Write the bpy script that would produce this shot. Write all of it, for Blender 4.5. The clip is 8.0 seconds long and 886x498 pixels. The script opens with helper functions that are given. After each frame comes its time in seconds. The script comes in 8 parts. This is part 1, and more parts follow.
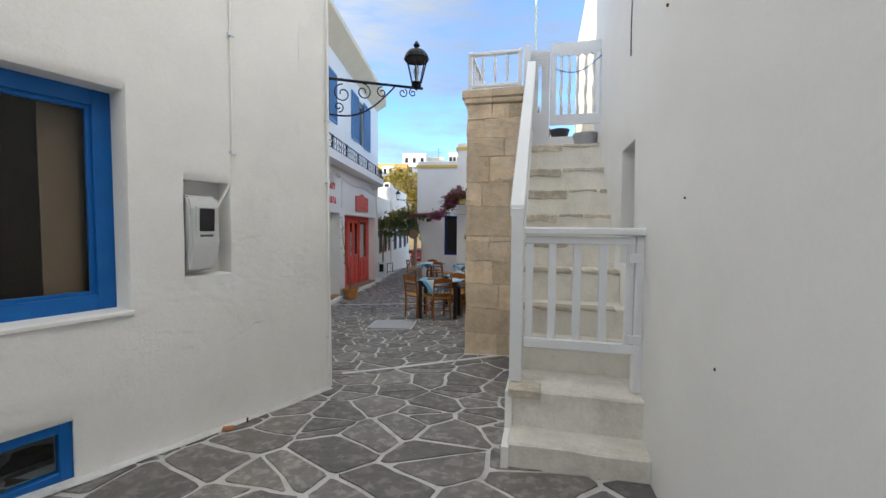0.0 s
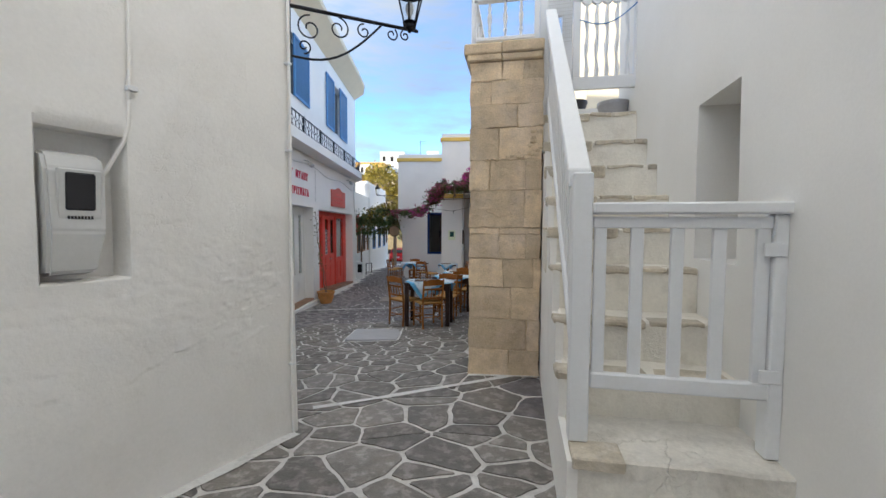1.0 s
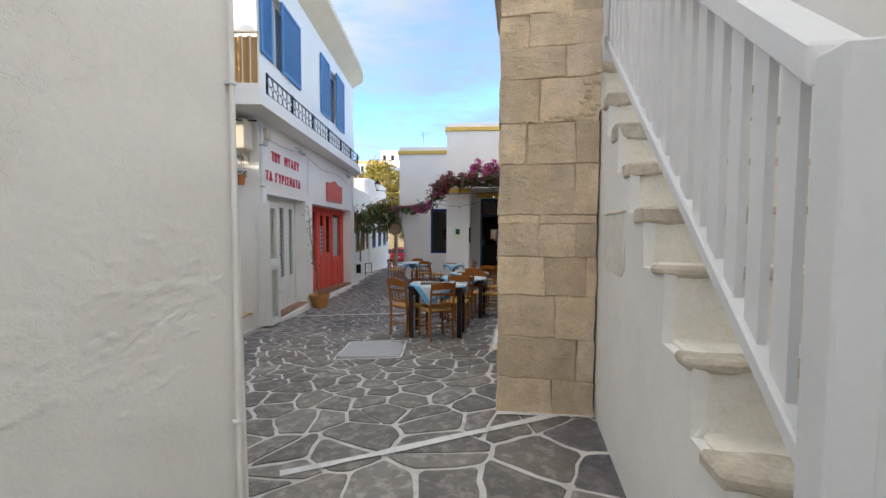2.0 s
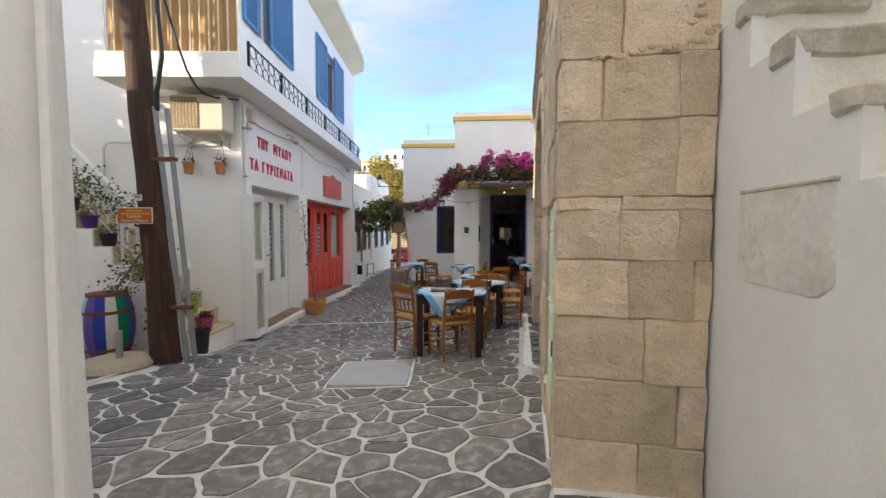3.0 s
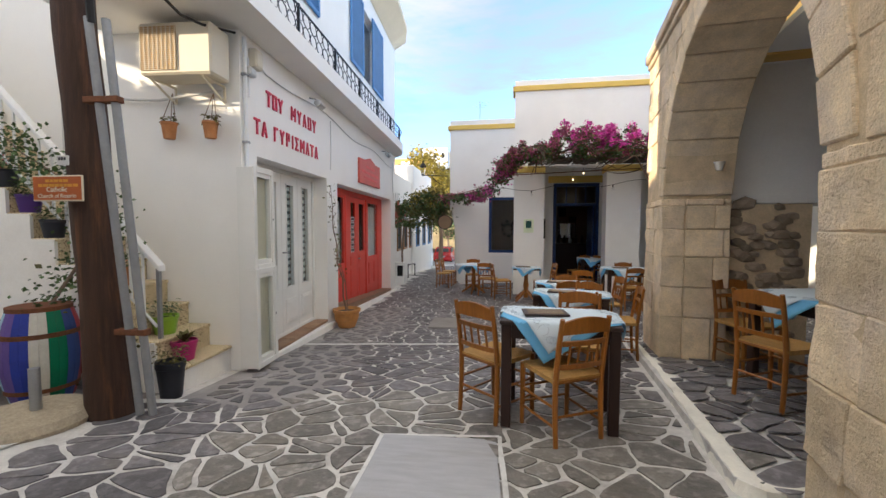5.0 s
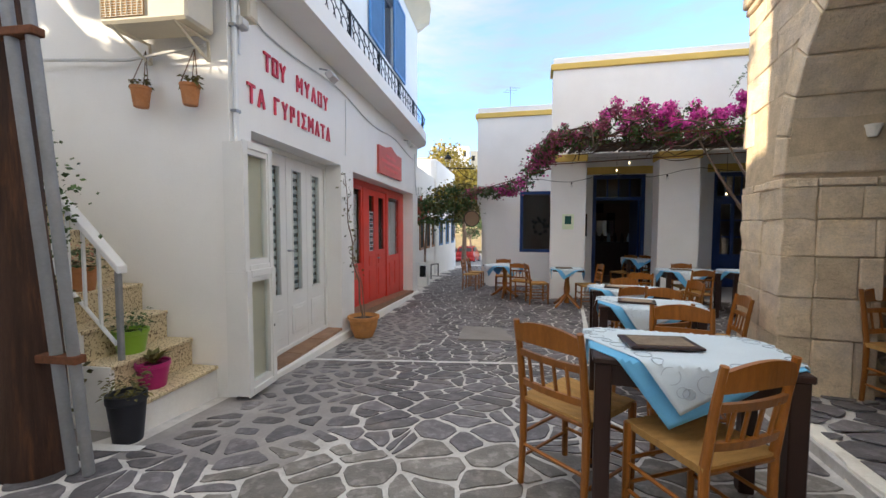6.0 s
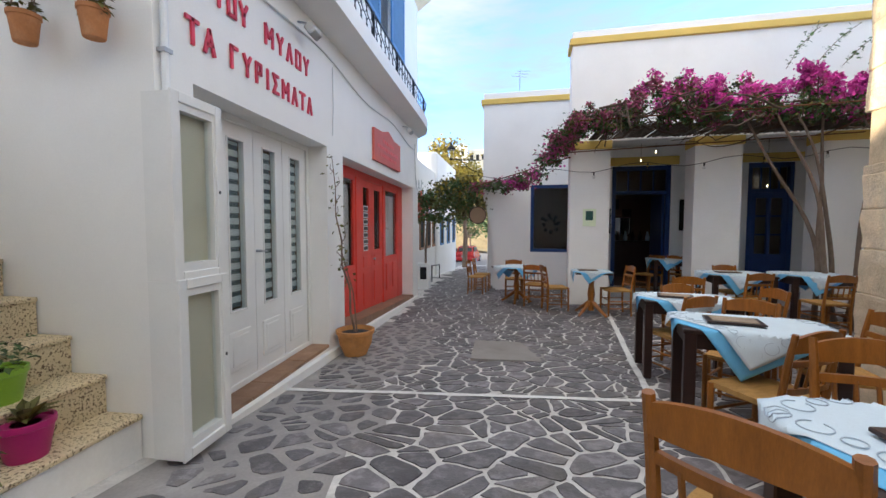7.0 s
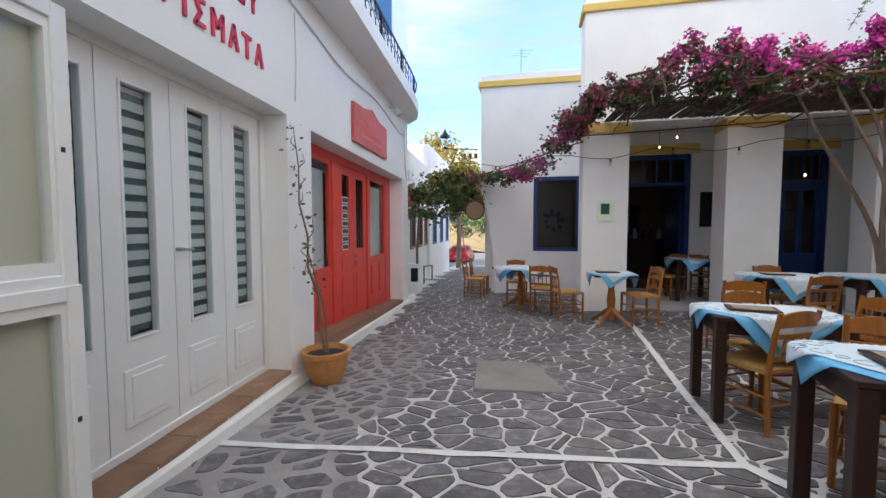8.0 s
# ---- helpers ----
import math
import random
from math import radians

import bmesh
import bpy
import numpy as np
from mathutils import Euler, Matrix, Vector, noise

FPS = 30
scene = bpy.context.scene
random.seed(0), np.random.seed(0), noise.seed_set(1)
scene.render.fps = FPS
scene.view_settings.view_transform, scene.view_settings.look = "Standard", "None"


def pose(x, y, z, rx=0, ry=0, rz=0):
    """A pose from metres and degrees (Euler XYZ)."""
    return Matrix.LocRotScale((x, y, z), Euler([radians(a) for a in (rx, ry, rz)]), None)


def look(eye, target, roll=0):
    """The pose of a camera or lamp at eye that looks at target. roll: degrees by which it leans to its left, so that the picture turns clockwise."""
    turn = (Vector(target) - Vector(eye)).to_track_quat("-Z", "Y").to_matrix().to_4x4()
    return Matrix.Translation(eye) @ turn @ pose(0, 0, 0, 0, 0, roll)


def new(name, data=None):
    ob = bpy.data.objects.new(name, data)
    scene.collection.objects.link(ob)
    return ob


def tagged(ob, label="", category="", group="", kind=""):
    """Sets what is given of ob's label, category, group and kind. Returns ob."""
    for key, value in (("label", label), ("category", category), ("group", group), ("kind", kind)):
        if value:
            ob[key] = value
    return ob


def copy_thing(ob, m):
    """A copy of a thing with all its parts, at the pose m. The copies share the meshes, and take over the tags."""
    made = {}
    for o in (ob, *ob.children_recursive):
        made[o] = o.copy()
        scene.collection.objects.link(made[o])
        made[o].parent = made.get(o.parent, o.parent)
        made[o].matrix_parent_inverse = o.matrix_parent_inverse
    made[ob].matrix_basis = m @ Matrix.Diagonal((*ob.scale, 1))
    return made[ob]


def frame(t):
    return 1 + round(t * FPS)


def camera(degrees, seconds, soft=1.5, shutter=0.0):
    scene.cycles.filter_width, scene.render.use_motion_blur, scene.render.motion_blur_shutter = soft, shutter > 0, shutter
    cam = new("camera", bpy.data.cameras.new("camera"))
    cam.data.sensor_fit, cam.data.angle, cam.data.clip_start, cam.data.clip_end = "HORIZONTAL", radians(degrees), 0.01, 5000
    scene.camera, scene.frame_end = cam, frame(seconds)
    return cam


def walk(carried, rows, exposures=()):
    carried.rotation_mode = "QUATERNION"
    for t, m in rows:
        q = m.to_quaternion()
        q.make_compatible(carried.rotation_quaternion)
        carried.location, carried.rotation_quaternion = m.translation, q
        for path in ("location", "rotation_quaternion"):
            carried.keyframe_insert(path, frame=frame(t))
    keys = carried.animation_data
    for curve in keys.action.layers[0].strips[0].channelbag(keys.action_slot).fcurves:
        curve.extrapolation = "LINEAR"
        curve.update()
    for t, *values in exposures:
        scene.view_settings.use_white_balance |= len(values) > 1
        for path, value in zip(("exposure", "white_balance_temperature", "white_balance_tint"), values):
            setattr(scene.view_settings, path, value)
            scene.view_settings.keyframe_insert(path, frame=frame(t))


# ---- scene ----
cam = camera(95.1, 8.0)
METRES, EYE, TILT, LEAN, TURN = 8.1, 1.207, 0.0, 0.0, 2.6
ROWS = [
    (0.0, 0.0, 0.0, 0.0, 0.02, -3.01, -0.45),
    (0.5, -0.016, 0.064, -0.0059, -1.74, -3.03, -0.33),
    (1.0, -0.0243, 0.1249, -0.0128, -3.11, -3.01, -0.29),
    (1.5, -0.0294, 0.1905, -0.0197, -3.14, -3.01, -0.27),
    (3.0, -0.0464, 0.3753, -0.0309, -2.67, -3.03, -0.18),
    (3.5, -0.0518, 0.4381, -0.0364, -2.36, -3.02, -0.2),
    (4.0, -0.0614, 0.4948, -0.0427, -0.02, -3.0, -0.2),
    (4.5, -0.076, 0.5554, -0.0454, 1.1, -3.04, -0.21),
    (6.0, -0.115, 0.7311, -0.0584, 5.65, -3.11, -0.16),
    (6.5, -0.1306, 0.7963, -0.0626, 5.61, -3.15, -0.15),
    (7.0, -0.143, 0.8551, -0.0661, 5.33, -3.11, -0.08),
    (7.5, -0.1498, 0.9219, -0.0701, 5.2, -3.1, -0.09),
    (8.0, -0.1573, 0.9823, -0.0754, 4.24, -3.12, 0.0),
]
walk(cam, [(t, pose(0, 0, EYE, TILT, LEAN, TURN) @ pose(METRES * x, METRES * y, METRES * z, 90 + pitch, roll, yaw)) for t, x, y, z, yaw, pitch, roll in ROWS],
     [(0.0, 0.78, 5250, 7), (1.5, 0.94, 5300, 8), (3.0, 1.10, 5550, 9), (4.5, 1.26, 5750, 9), (6.0, 1.27, 5500, 9), (8.0, 1.43, 5300, 9)])

# ---- world, sun, exposure ----
SUN_EL, SUN_AZ = radians(13), radians(242)   # low evening sun in the west-south-west
world = bpy.data.worlds.new("sky")
scene.world = world
world.use_nodes = True
wn, wl = world.node_tree.nodes, world.node_tree.links
wn.clear()
w_out = wn.new("ShaderNodeOutputWorld")
w_bg = wn.new("ShaderNodeBackground")
w_sky = wn.new("ShaderNodeTexSky")
w_sky.sky_type, w_sky.sun_disc = "NISHITA", False
w_sky.sun_elevation, w_sky.sun_rotation = SUN_EL, SUN_AZ
w_sky.air_density, w_sky.dust_density, w_sky.ozone_density = 0.62, 0.15, 1.5
w_co = wn.new("ShaderNodeTexCoord")
w_map = wn.new("ShaderNodeMapping")
w_map.inputs["Scale"].default_value = (1.0, 1.6, 4.5)
w_map.inputs["Rotation"].default_value = (0.0, 0.25, 0.4)
w_noise = wn.new("ShaderNodeTexNoise")
w_noise.inputs["Scale"].default_value, w_noise.inputs["Detail"].default_value = 2.6, 9.0
w_noise.inputs["Roughness"].default_value = 0.62
w_ramp = wn.new("ShaderNodeValToRGB")
w_ramp.color_ramp.elements[0].position, w_ramp.color_ramp.elements[1].position = 0.38, 0.70
w_mix = wn.new("ShaderNodeMixRGB")
w_dot = wn.new("ShaderNodeVectorMath")
w_dot.operation = "DOT_PRODUCT"
w_dot.inputs[1].default_value = (math.sin(SUN_AZ) * math.cos(SUN_EL), math.cos(SUN_AZ) * math.cos(SUN_EL), math.sin(SUN_EL))
w_near = wn.new("ShaderNodeMapRange")
w_near.inputs["From Min"].default_value, w_near.inputs["From Max"].default_value = -0.35, 1.0
w_cloud = wn.new("ShaderNodeMixRGB")
w_up = wn.new("ShaderNodeSeparateXYZ")
w_high = wn.new("ShaderNodeMapRange")
w_high.interpolation_type = "SMOOTHSTEP"
w_high.inputs["From Min"].default_value, w_high.inputs["From Max"].default_value = 0.25, 1.0
w_veil = wn.new("ShaderNodeMixRGB")
w_veil.inputs["Color1"].default_value = (1.02, 1.04, 1.06, 1)   # thin cloud low in the north
w_veil.inputs["Color2"].default_value = (1.30, 1.33, 1.36, 1)     # brighter cloud added overhead, out of view, to light the walls
w_cover = wn.new("ShaderNodeMath")
w_cover.operation, w_cover.use_clamp = "ADD", True
wl.new(w_co.outputs["Generated"], w_up.inputs["Vector"])
wl.new(w_up.outputs["Z"], w_high.inputs["Value"])
wl.new(w_high.outputs["Result"], w_veil.inputs["Fac"])
wl.new(w_veil.outputs["Color"], w_cloud.inputs["Color1"])
w_cloud.inputs["Color2"].default_value = (4.4, 3.7, 2.8, 1)      # and lit through near it
wl.new(w_co.outputs["Generated"], w_dot.inputs[0])
wl.new(w_dot.outputs["Value"], w_near.inputs["Value"])
wl.new(w_near.outputs["Result"], w_cloud.inputs["Fac"])
wl.new(w_cloud.outputs["Color"], w_mix.inputs["Color2"])
wl.new(w_co.outputs["Generated"], w_map.inputs["Vector"])
wl.new(w_map.outputs["Vector"], w_noise.inputs["Vector"])
wl.new(w_noise.outputs["Fac"], w_ramp.inputs["Fac"])
wl.new(w_ramp.outputs["Color"], w_cover.inputs[0])
# cloud cover also thickens overhead, as part of that added fill light
wl.new(w_high.outputs["Result"], w_cover.inputs[1])
wl.new(w_cover.outputs["Value"], w_mix.inputs["Fac"])
wl.new(w_sky.outputs["Color"], w_mix.inputs["Color1"])
wl.new(w_mix.outputs["Color"], w_bg.inputs["Color"])
w_bg.inputs["Strength"].default_value = 0.29
wl.new(w_bg.outputs["Background"], w_out.inputs["Surface"])

sun_data = bpy.data.lights.new("sun", "SUN")
sun_data.energy, sun_data.angle, sun_data.color = 4.2, radians(0.53), (1.0, 0.77, 0.49)
sun_ob = new("sun", sun_data)
sun_dir = Vector((math.sin(SUN_AZ) * math.cos(SUN_EL), math.cos(SUN_AZ) * math.cos(SUN_EL), math.sin(SUN_EL)))
sun_ob.matrix_world = look(sun_dir * 60, (0, 0, 0))


# ---- materials ----
def material(name, color, rough=0.8, metal=0.0, var=0.08, var_scale=3.0, grain=0.05, grain_scale=60.0, bump=0.3, bump_dist=0.004,
             dirt=None, dirt_amount=0.0, dirt_scale=1.2, rand=0.0, island=False, stretch=(1, 1, 1), spec=0.4, second=None, second_at=(0.55, 0.7), second_scale=8.0, tool=0.0, tool_stretch=(3, 3, 26), crack=0.0):
    """A procedural surface: base colour, mottling at two scales, optional stains, per-piece variation and fine relief."""
    m = bpy.data.materials.new(name)
    m.use_nodes = True
    n, l = m.node_tree.nodes, m.node_tree.links
    b = n["Principled BSDF"]
    b.inputs["Roughness"].default_value, b.inputs["Metallic"].default_value = rough, metal
    b.inputs["Specular IOR Level"].default_value = spec
    co = n.new("ShaderNodeTexCoord")
    mp = n.new("ShaderNodeMapping")
    mp.inputs["Scale"].default_value = stretch
    l.new(co.outputs["Object"], mp.inputs["Vector"])

    def noise_tex(scale, detail=5.0, rough_n=0.6):
        t = n.new("ShaderNodeTexNoise")
        t.inputs["Scale"].default_value, t.inputs["Detail"].default_value, t.inputs["Roughness"].default_value = scale, detail, rough_n
        l.new(mp.outputs["Vector"], t.inputs["Vector"])
        return t.outputs["Fac"]

    def ranged(fac, lo, hi):
        r = n.new("ShaderNodeMapRange")
        r.inputs["From Min"].default_value, r.inputs["From Max"].default_value = 0.25, 0.75
        r.inputs["To Min"].default_value, r.inputs["To Max"].default_value = lo, hi
        l.new(fac, r.inputs["Value"])
        return r.outputs["Result"]

    def times(a, c):
        t = n.new("ShaderNodeMath")
        t.operation = "MULTIPLY"
        l.new(a, t.inputs[0])
        l.new(c, t.inputs[1])
        return t.outputs[0]

    big, fine = noise_tex(var_scale, 6.0), noise_tex(grain_scale, 3.0, 0.7)
    value = times(ranged(big, 1 - var, 1 + var), ranged(fine, 1 - grain, 1 + grain))
    if rand:
        if island:
            src = n.new("ShaderNodeNewGeometry").outputs["Random Per Island"]
        else:
            src = n.new("ShaderNodeObjectInfo").outputs["Random"]
        r = n.new("ShaderNodeMapRange")
        r.inputs["To Min"].default_value, r.inputs["To Max"].default_value = 1 - rand, 1 + rand
        l.new(src, r.inputs["Value"])
        value = times(value, r.outputs["Result"])
    color_out = None
    if second:
        mix = n.new("ShaderNodeMixRGB")
        ramp = n.new("ShaderNodeMapRange")
        ramp.inputs["From Min"].default_value, ramp.inputs["From Max"].default_value = second_at
        l.new(noise_tex(second_scale, 4.0), ramp.inputs["Value"])
        l.new(ramp.outputs["Result"], mix.inputs["Fac"])
        mix.inputs["Color1"].default_value, mix.inputs["Color2"].default_value = (*color, 1), (*second, 1)
        color_out = mix.outputs["Color"]
    if dirt:
        mix = n.new("ShaderNodeMixRGB")
        ramp = n.new("ShaderNodeMapRange")
        ramp.inputs["From Min"].default_value, ramp.inputs["From Max"].default_value = 0.52, 0.78
        ramp.inputs["To Max"].default_value = dirt_amount
        l.new(noise_tex(dirt_scale, 8.0, 0.68), ramp.inputs["Value"])
        l.new(ramp.outputs["Result"], mix.inputs["Fac"])
        mix.inputs["Color1"].default_value, mix.inputs["Color2"].default_value = (*color, 1), (*dirt, 1)
        if color_out:
            l.new(color_out, mix.inputs["Color1"])
        color_out = mix.outputs["Color"]
    scale = n.new("ShaderNodeVectorMath")
    scale.operation = "SCALE"
    scale.inputs[0].default_value = color
    if color_out:
        l.new(color_out, scale.inputs[0])
    l.new(value, scale.inputs["Scale"])
    l.new(scale.outputs["Vector"], b.inputs["Base Color"])
    if bump:
        add = n.new("ShaderNodeMath")
        add.operation = "ADD"
        l.new(big, add.inputs[0])
        half = n.new("ShaderNodeMath")
        half.operation = "MULTIPLY"
        half.inputs[1].default_value = 0.35
        l.new(fine, half.inputs[0])
        l.new(half.outputs[0], add.inputs[1])
        total = add.outputs[0]
        if tool:
            mp2 = n.new("ShaderNodeMapping")
            mp2.inputs["Scale"].default_value = tool_stretch
            mp2.inputs["Rotation"].default_value = (0.05, 0.08, 0.0)
            l.new(co.outputs["Object"], mp2.inputs["Vector"])
            t2 = n.new("ShaderNodeTexNoise")
            t2.inputs["Scale"].default_value, t2.inputs["Detail"].default_value, t2.inputs["Roughness"].default_value = 3.0, 5.0, 0.65
            l.new(mp2.outputs["Vector"], t2.inputs["Vector"])
            pit = n.new("ShaderNodeTexVoronoi")
            pit.inputs["Scale"].default_value = 38.0
            l.new(mp.outputs["Vector"], pit.inputs["Vector"])
            pr = n.new("ShaderNodeMapRange")
            pr.inputs["From Max"].default_value, pr.inputs["To Min"].default_value, pr.inputs["To Max"].default_value = 0.22, -0.5, 0.0
            l.new(pit.outputs["Distance"], pr.inputs["Value"])
            for src in (t2.outputs["Fac"], pr.outputs["Result"]):
                a2 = n.new("ShaderNodeMath")
                a2.operation = "MULTIPLY_ADD"
                a2.inputs[1].default_value = tool
                l.new(src, a2.inputs[0])
                l.new(total, a2.inputs[2])
                total = a2.outputs[0]
        if crack:
            def chain(op, a, b):
                q = n.new("ShaderNodeMath")
                q.operation = op
                for sock, val in zip(q.inputs, (a, b)):
                    if isinstance(val, (int, float)):
                        sock.default_value = val
                    elif val is not None:
                        l.new(val, sock)
                return q.outputs[0]
            for sc, wid, lo_m, hi_m, msc in ((3.2, 0.010, 0.50, 0.60, 1.1), (11.0, 0.05, 0.56, 0.66, 1.7)):
                dist = chain("ABSOLUTE", chain("SUBTRACT", noise_tex(sc, 7.0, 0.62), 0.5), None)
                groove = n.new("ShaderNodeMapRange")
                groove.inputs["From Max"].default_value, groove.inputs["To Min"].default_value, groove.inputs["To Max"].default_value = wid, -1.0, 0.0
                l.new(dist, groove.inputs["Value"])
                mask = n.new("ShaderNodeMapRange")
                mask.inputs["From Min"].default_value, mask.inputs["From Max"].default_value = lo_m, hi_m
                l.new(noise_tex(msc, 3.0, 0.5), mask.inputs["Value"])
                total = chain("ADD", total, chain("MULTIPLY", chain("MULTIPLY", groove.outputs["Result"], mask.outputs["Result"]), crack))
        bp = n.new("ShaderNodeBump")
        bp.inputs["Strength"].default_value, bp.inputs["Distance"].default_value = bump, bump_dist
        l.new(total, bp.inputs["Height"])
        l.new(bp.outputs["Normal"], b.inputs["Normal"])
    return m


def glass(name, tint=(0.9, 0.95, 0.95), rough=0.02):
    m = bpy.data.materials.new(name)
    m.use_nodes = True
    b = m.node_tree.nodes["Principled BSDF"]
    b.inputs["Base Color"].default_value, b.inputs["Roughness"].default_value = (*tint, 1), rough
    b.inputs["Transmission Weight"].default_value, b.inputs["IOR"].default_value = 1.0, 1.02
    b.inputs["Specular IOR Level"].default_value = 0.5
    b.inputs["Coat Weight"].default_value, b.inputs["Coat Roughness"].default_value = 0.35, 0.02
    return m


def glow(name, color, strength):
    m = bpy.data.materials.new(name)
    m.use_nodes = True
    b = m.node_tree.nodes["Principled BSDF"]
    b.inputs["Base Color"].default_value = (*color, 1)
    b.inputs["Emission Color"].default_value, b.inputs["Emission Strength"].default_value = (*color, 1), strength
    return m


WHITE = material("whitewash", (0.86, 0.845, 0.81), 0.9, var=0.05, var_scale=1.7, grain=0.03, grain_scale=45, bump=0.4, bump_dist=0.012, dirt=(0.62, 0.58, 0.50), dirt_amount=0.35, dirt_scale=1.1)
PLASTER = material("cracked_whitewash", (0.86, 0.845, 0.81), 0.9, var=0.05, var_scale=1.7, grain=0.03, grain_scale=45, bump=0.6, bump_dist=0.012, dirt=(0.64, 0.60, 0.52), dirt_amount=0.35, dirt_scale=1.1, crack=0.22)
WHITE_SMOOTH = material("white_render", (0.86, 0.85, 0.825), 0.88, var=0.035, var_scale=1.2, grain=0.02, grain_scale=70, bump=0.3, bump_dist=0.006, dirt=(0.66, 0.63, 0.58), dirt_amount=0.22, dirt_scale=0.7)
WHITE_STEP = material("whitewashed_step", (0.85, 0.815, 0.73), 0.9, var=0.08, var_scale=4, grain=0.05, grain_scale=50, bump=0.7, bump_dist=0.02, dirt=(0.50, 0.45, 0.36), dirt_amount=0.6, dirt_scale=3.0)
STEP_WORN = material("bare_worn_step", (0.76, 0.73, 0.66), 0.9, var=0.14, var_scale=5, grain=0.08, grain_scale=50, bump=0.8, bump_dist=0.014, dirt=(0.36, 0.32, 0.25), dirt_amount=0.7, dirt_scale=2.6, crack=0.25)
WHITE_PAINT = material("white_gloss_paint", (0.80, 0.81, 0.82), 0.42, var=0.03, var_scale=6, grain=0.02, bump=0.12, bump_dist=0.002, dirt=(0.55, 0.52, 0.46), dirt_amount=0.25, dirt_scale=6)
DOOR_WHITE = material("white_door_paint", (0.78, 0.775, 0.75), 0.4, var=0.03, var_scale=3, grain=0.02, bump=0.1, bump_dist=0.002, dirt=(0.6, 0.58, 0.52), dirt_amount=0.2, dirt_scale=4)
GROUT = material("white_painted_joints", (0.62, 0.60, 0.575), 0.9, var=0.2, var_scale=5, grain=0.08, grain_scale=80, bump=0.6, bump_dist=0.006, dirt=(0.22, 0.205, 0.195), dirt_amount=0.8, dirt_scale=2.8)
STONE_PAVE = material("grey_flagstone", (0.185, 0.172, 0.155), 0.62, var=0.28, var_scale=7, grain=0.14, grain_scale=70, bump=0.8, bump_dist=0.008, dirt=(0.25, 0.205, 0.15), dirt_amount=0.5, dirt_scale=1.6, rand=0.26, spec=0.45, second=(0.29, 0.265, 0.245), second_at=(0.5, 0.60), second_scale=13, tool=0.6, tool_stretch=(5, 9, 5))
STONE_PAVE_J = material("grey_flagstone_joined", (0.130, 0.121, 0.127), 0.6, var=0.28, var_scale=7, grain=0.14, grain_scale=70, bump=0.8, bump_dist=0.008, dirt=(0.22, 0.19, 0.15), dirt_amount=0.6, dirt_scale=1.6, rand=0.3, island=True, spec=0.45, second=(0.195, 0.182, 0.19), second_at=(0.5, 0.60), second_scale=13, tool=0.6, tool_stretch=(5, 9, 5))
GROUND = material("grey_concrete_ground", (0.27, 0.25, 0.235), 0.88, var=0.15, var_scale=2.5, grain=0.1, grain_scale=60, bump=0.5, bump_dist=0.008, dirt=(0.15, 0.14, 0.13), dirt_amount=0.5, dirt_scale=1.3)
SLAB = material("grey_slab", (0.43, 0.43, 0.45), 0.7, var=0.1, var_scale=5, grain=0.08, grain_scale=90, bump=0.3, bump_dist=0.003, stretch=(1, 5, 1), dirt=(0.24, 0.21, 0.18), dirt_amount=0.4)
SANDSTONE = material("sandstone_block", (0.71, 0.57, 0.38), 0.92, var=0.20, var_scale=5.5, grain=0.15, grain_scale=75, bump=0.9, bump_dist=0.022, dirt=(0.44, 0.33, 0.21), dirt_amount=0.7, dirt_scale=3.2, rand=0.17, second=(0.68, 0.56, 0.42), second_at=(0.46, 0.66), second_scale=2.6, tool=0.5, tool_stretch=(7, 7, 12))
MORTAR = material("lime_mortar", (0.60, 0.47, 0.30), 0.95, var=0.2, var_scale=9, grain=0.15, grain_scale=90, bump=0.9, bump_dist=0.012)
RUBBLE = material("rubble_stone", (0.30, 0.235, 0.17), 0.95, var=0.25, var_scale=7, grain=0.15, grain_scale=60, bump=1.0, bump_dist=0.02, rand=0.3, dirt=(0.16, 0.13, 0.10), dirt_amount=0.6, dirt_scale=4)
NOSE_STONE = material("worn_step_stone", (0.60, 0.54, 0.43), 0.92, var=0.25, var_scale=10, grain=0.12, grain_scale=60, bump=1.0, bump_dist=0.012, rand=0.2, dirt=(0.78, 0.75, 0.69), dirt_amount=1.0, dirt_scale=7)
BLUE = material("blue_paint", (0.012, 0.115, 0.40), 0.45, var=0.12, var_scale=5, grain=0.05, bump=0.2, bump_dist=0.002, dirt=(0.03, 0.17, 0.42), dirt_amount=0.4, dirt_scale=8)
BLUE_SHUT = material("blue_shutter_paint", (0.085, 0.22, 0.48), 0.5, var=0.1, var_scale=5, grain=0.05, bump=0.2, bump_dist=0.002)
NAVY = material("navy_paint", (0.012, 0.040, 0.155), 0.4, var=0.15, var_scale=5, grain=0.05, bump=0.2, bump_dist=0.002)
RED = material("red_paint", (0.68, 0.055, 0.035), 0.42, var=0.1, var_scale=4, grain=0.04, bump=0.15, bump_dist=0.002, dirt=(0.50, 0.09, 0.06), dirt_amount=0.5, dirt_scale=5)
RED_LETTER = material("red_letter_paint", (0.62, 0.045, 0.085), 0.5, var=0.08, grain=0.03, bump=0.1, bump_dist=0.001)
RED_SIGN = material("faded_red_sign", (0.56, 0.115, 0.085), 0.6, var=0.1, var_scale=3, grain=0.06, bump=0.2, bump_dist=0.002)
YELLOW = material("ochre_trim_paint", (0.70, 0.50, 0.13), 0.85, var=0.08, var_scale=3, grain=0.04, bump=0.3, bump_dist=0.004)
CREAM = material("cream_eave_paint", (0.74, 0.66, 0.50), 0.85, var=0.06, var_scale=2, grain=0.04, bump=0.3, bump_dist=0.004)
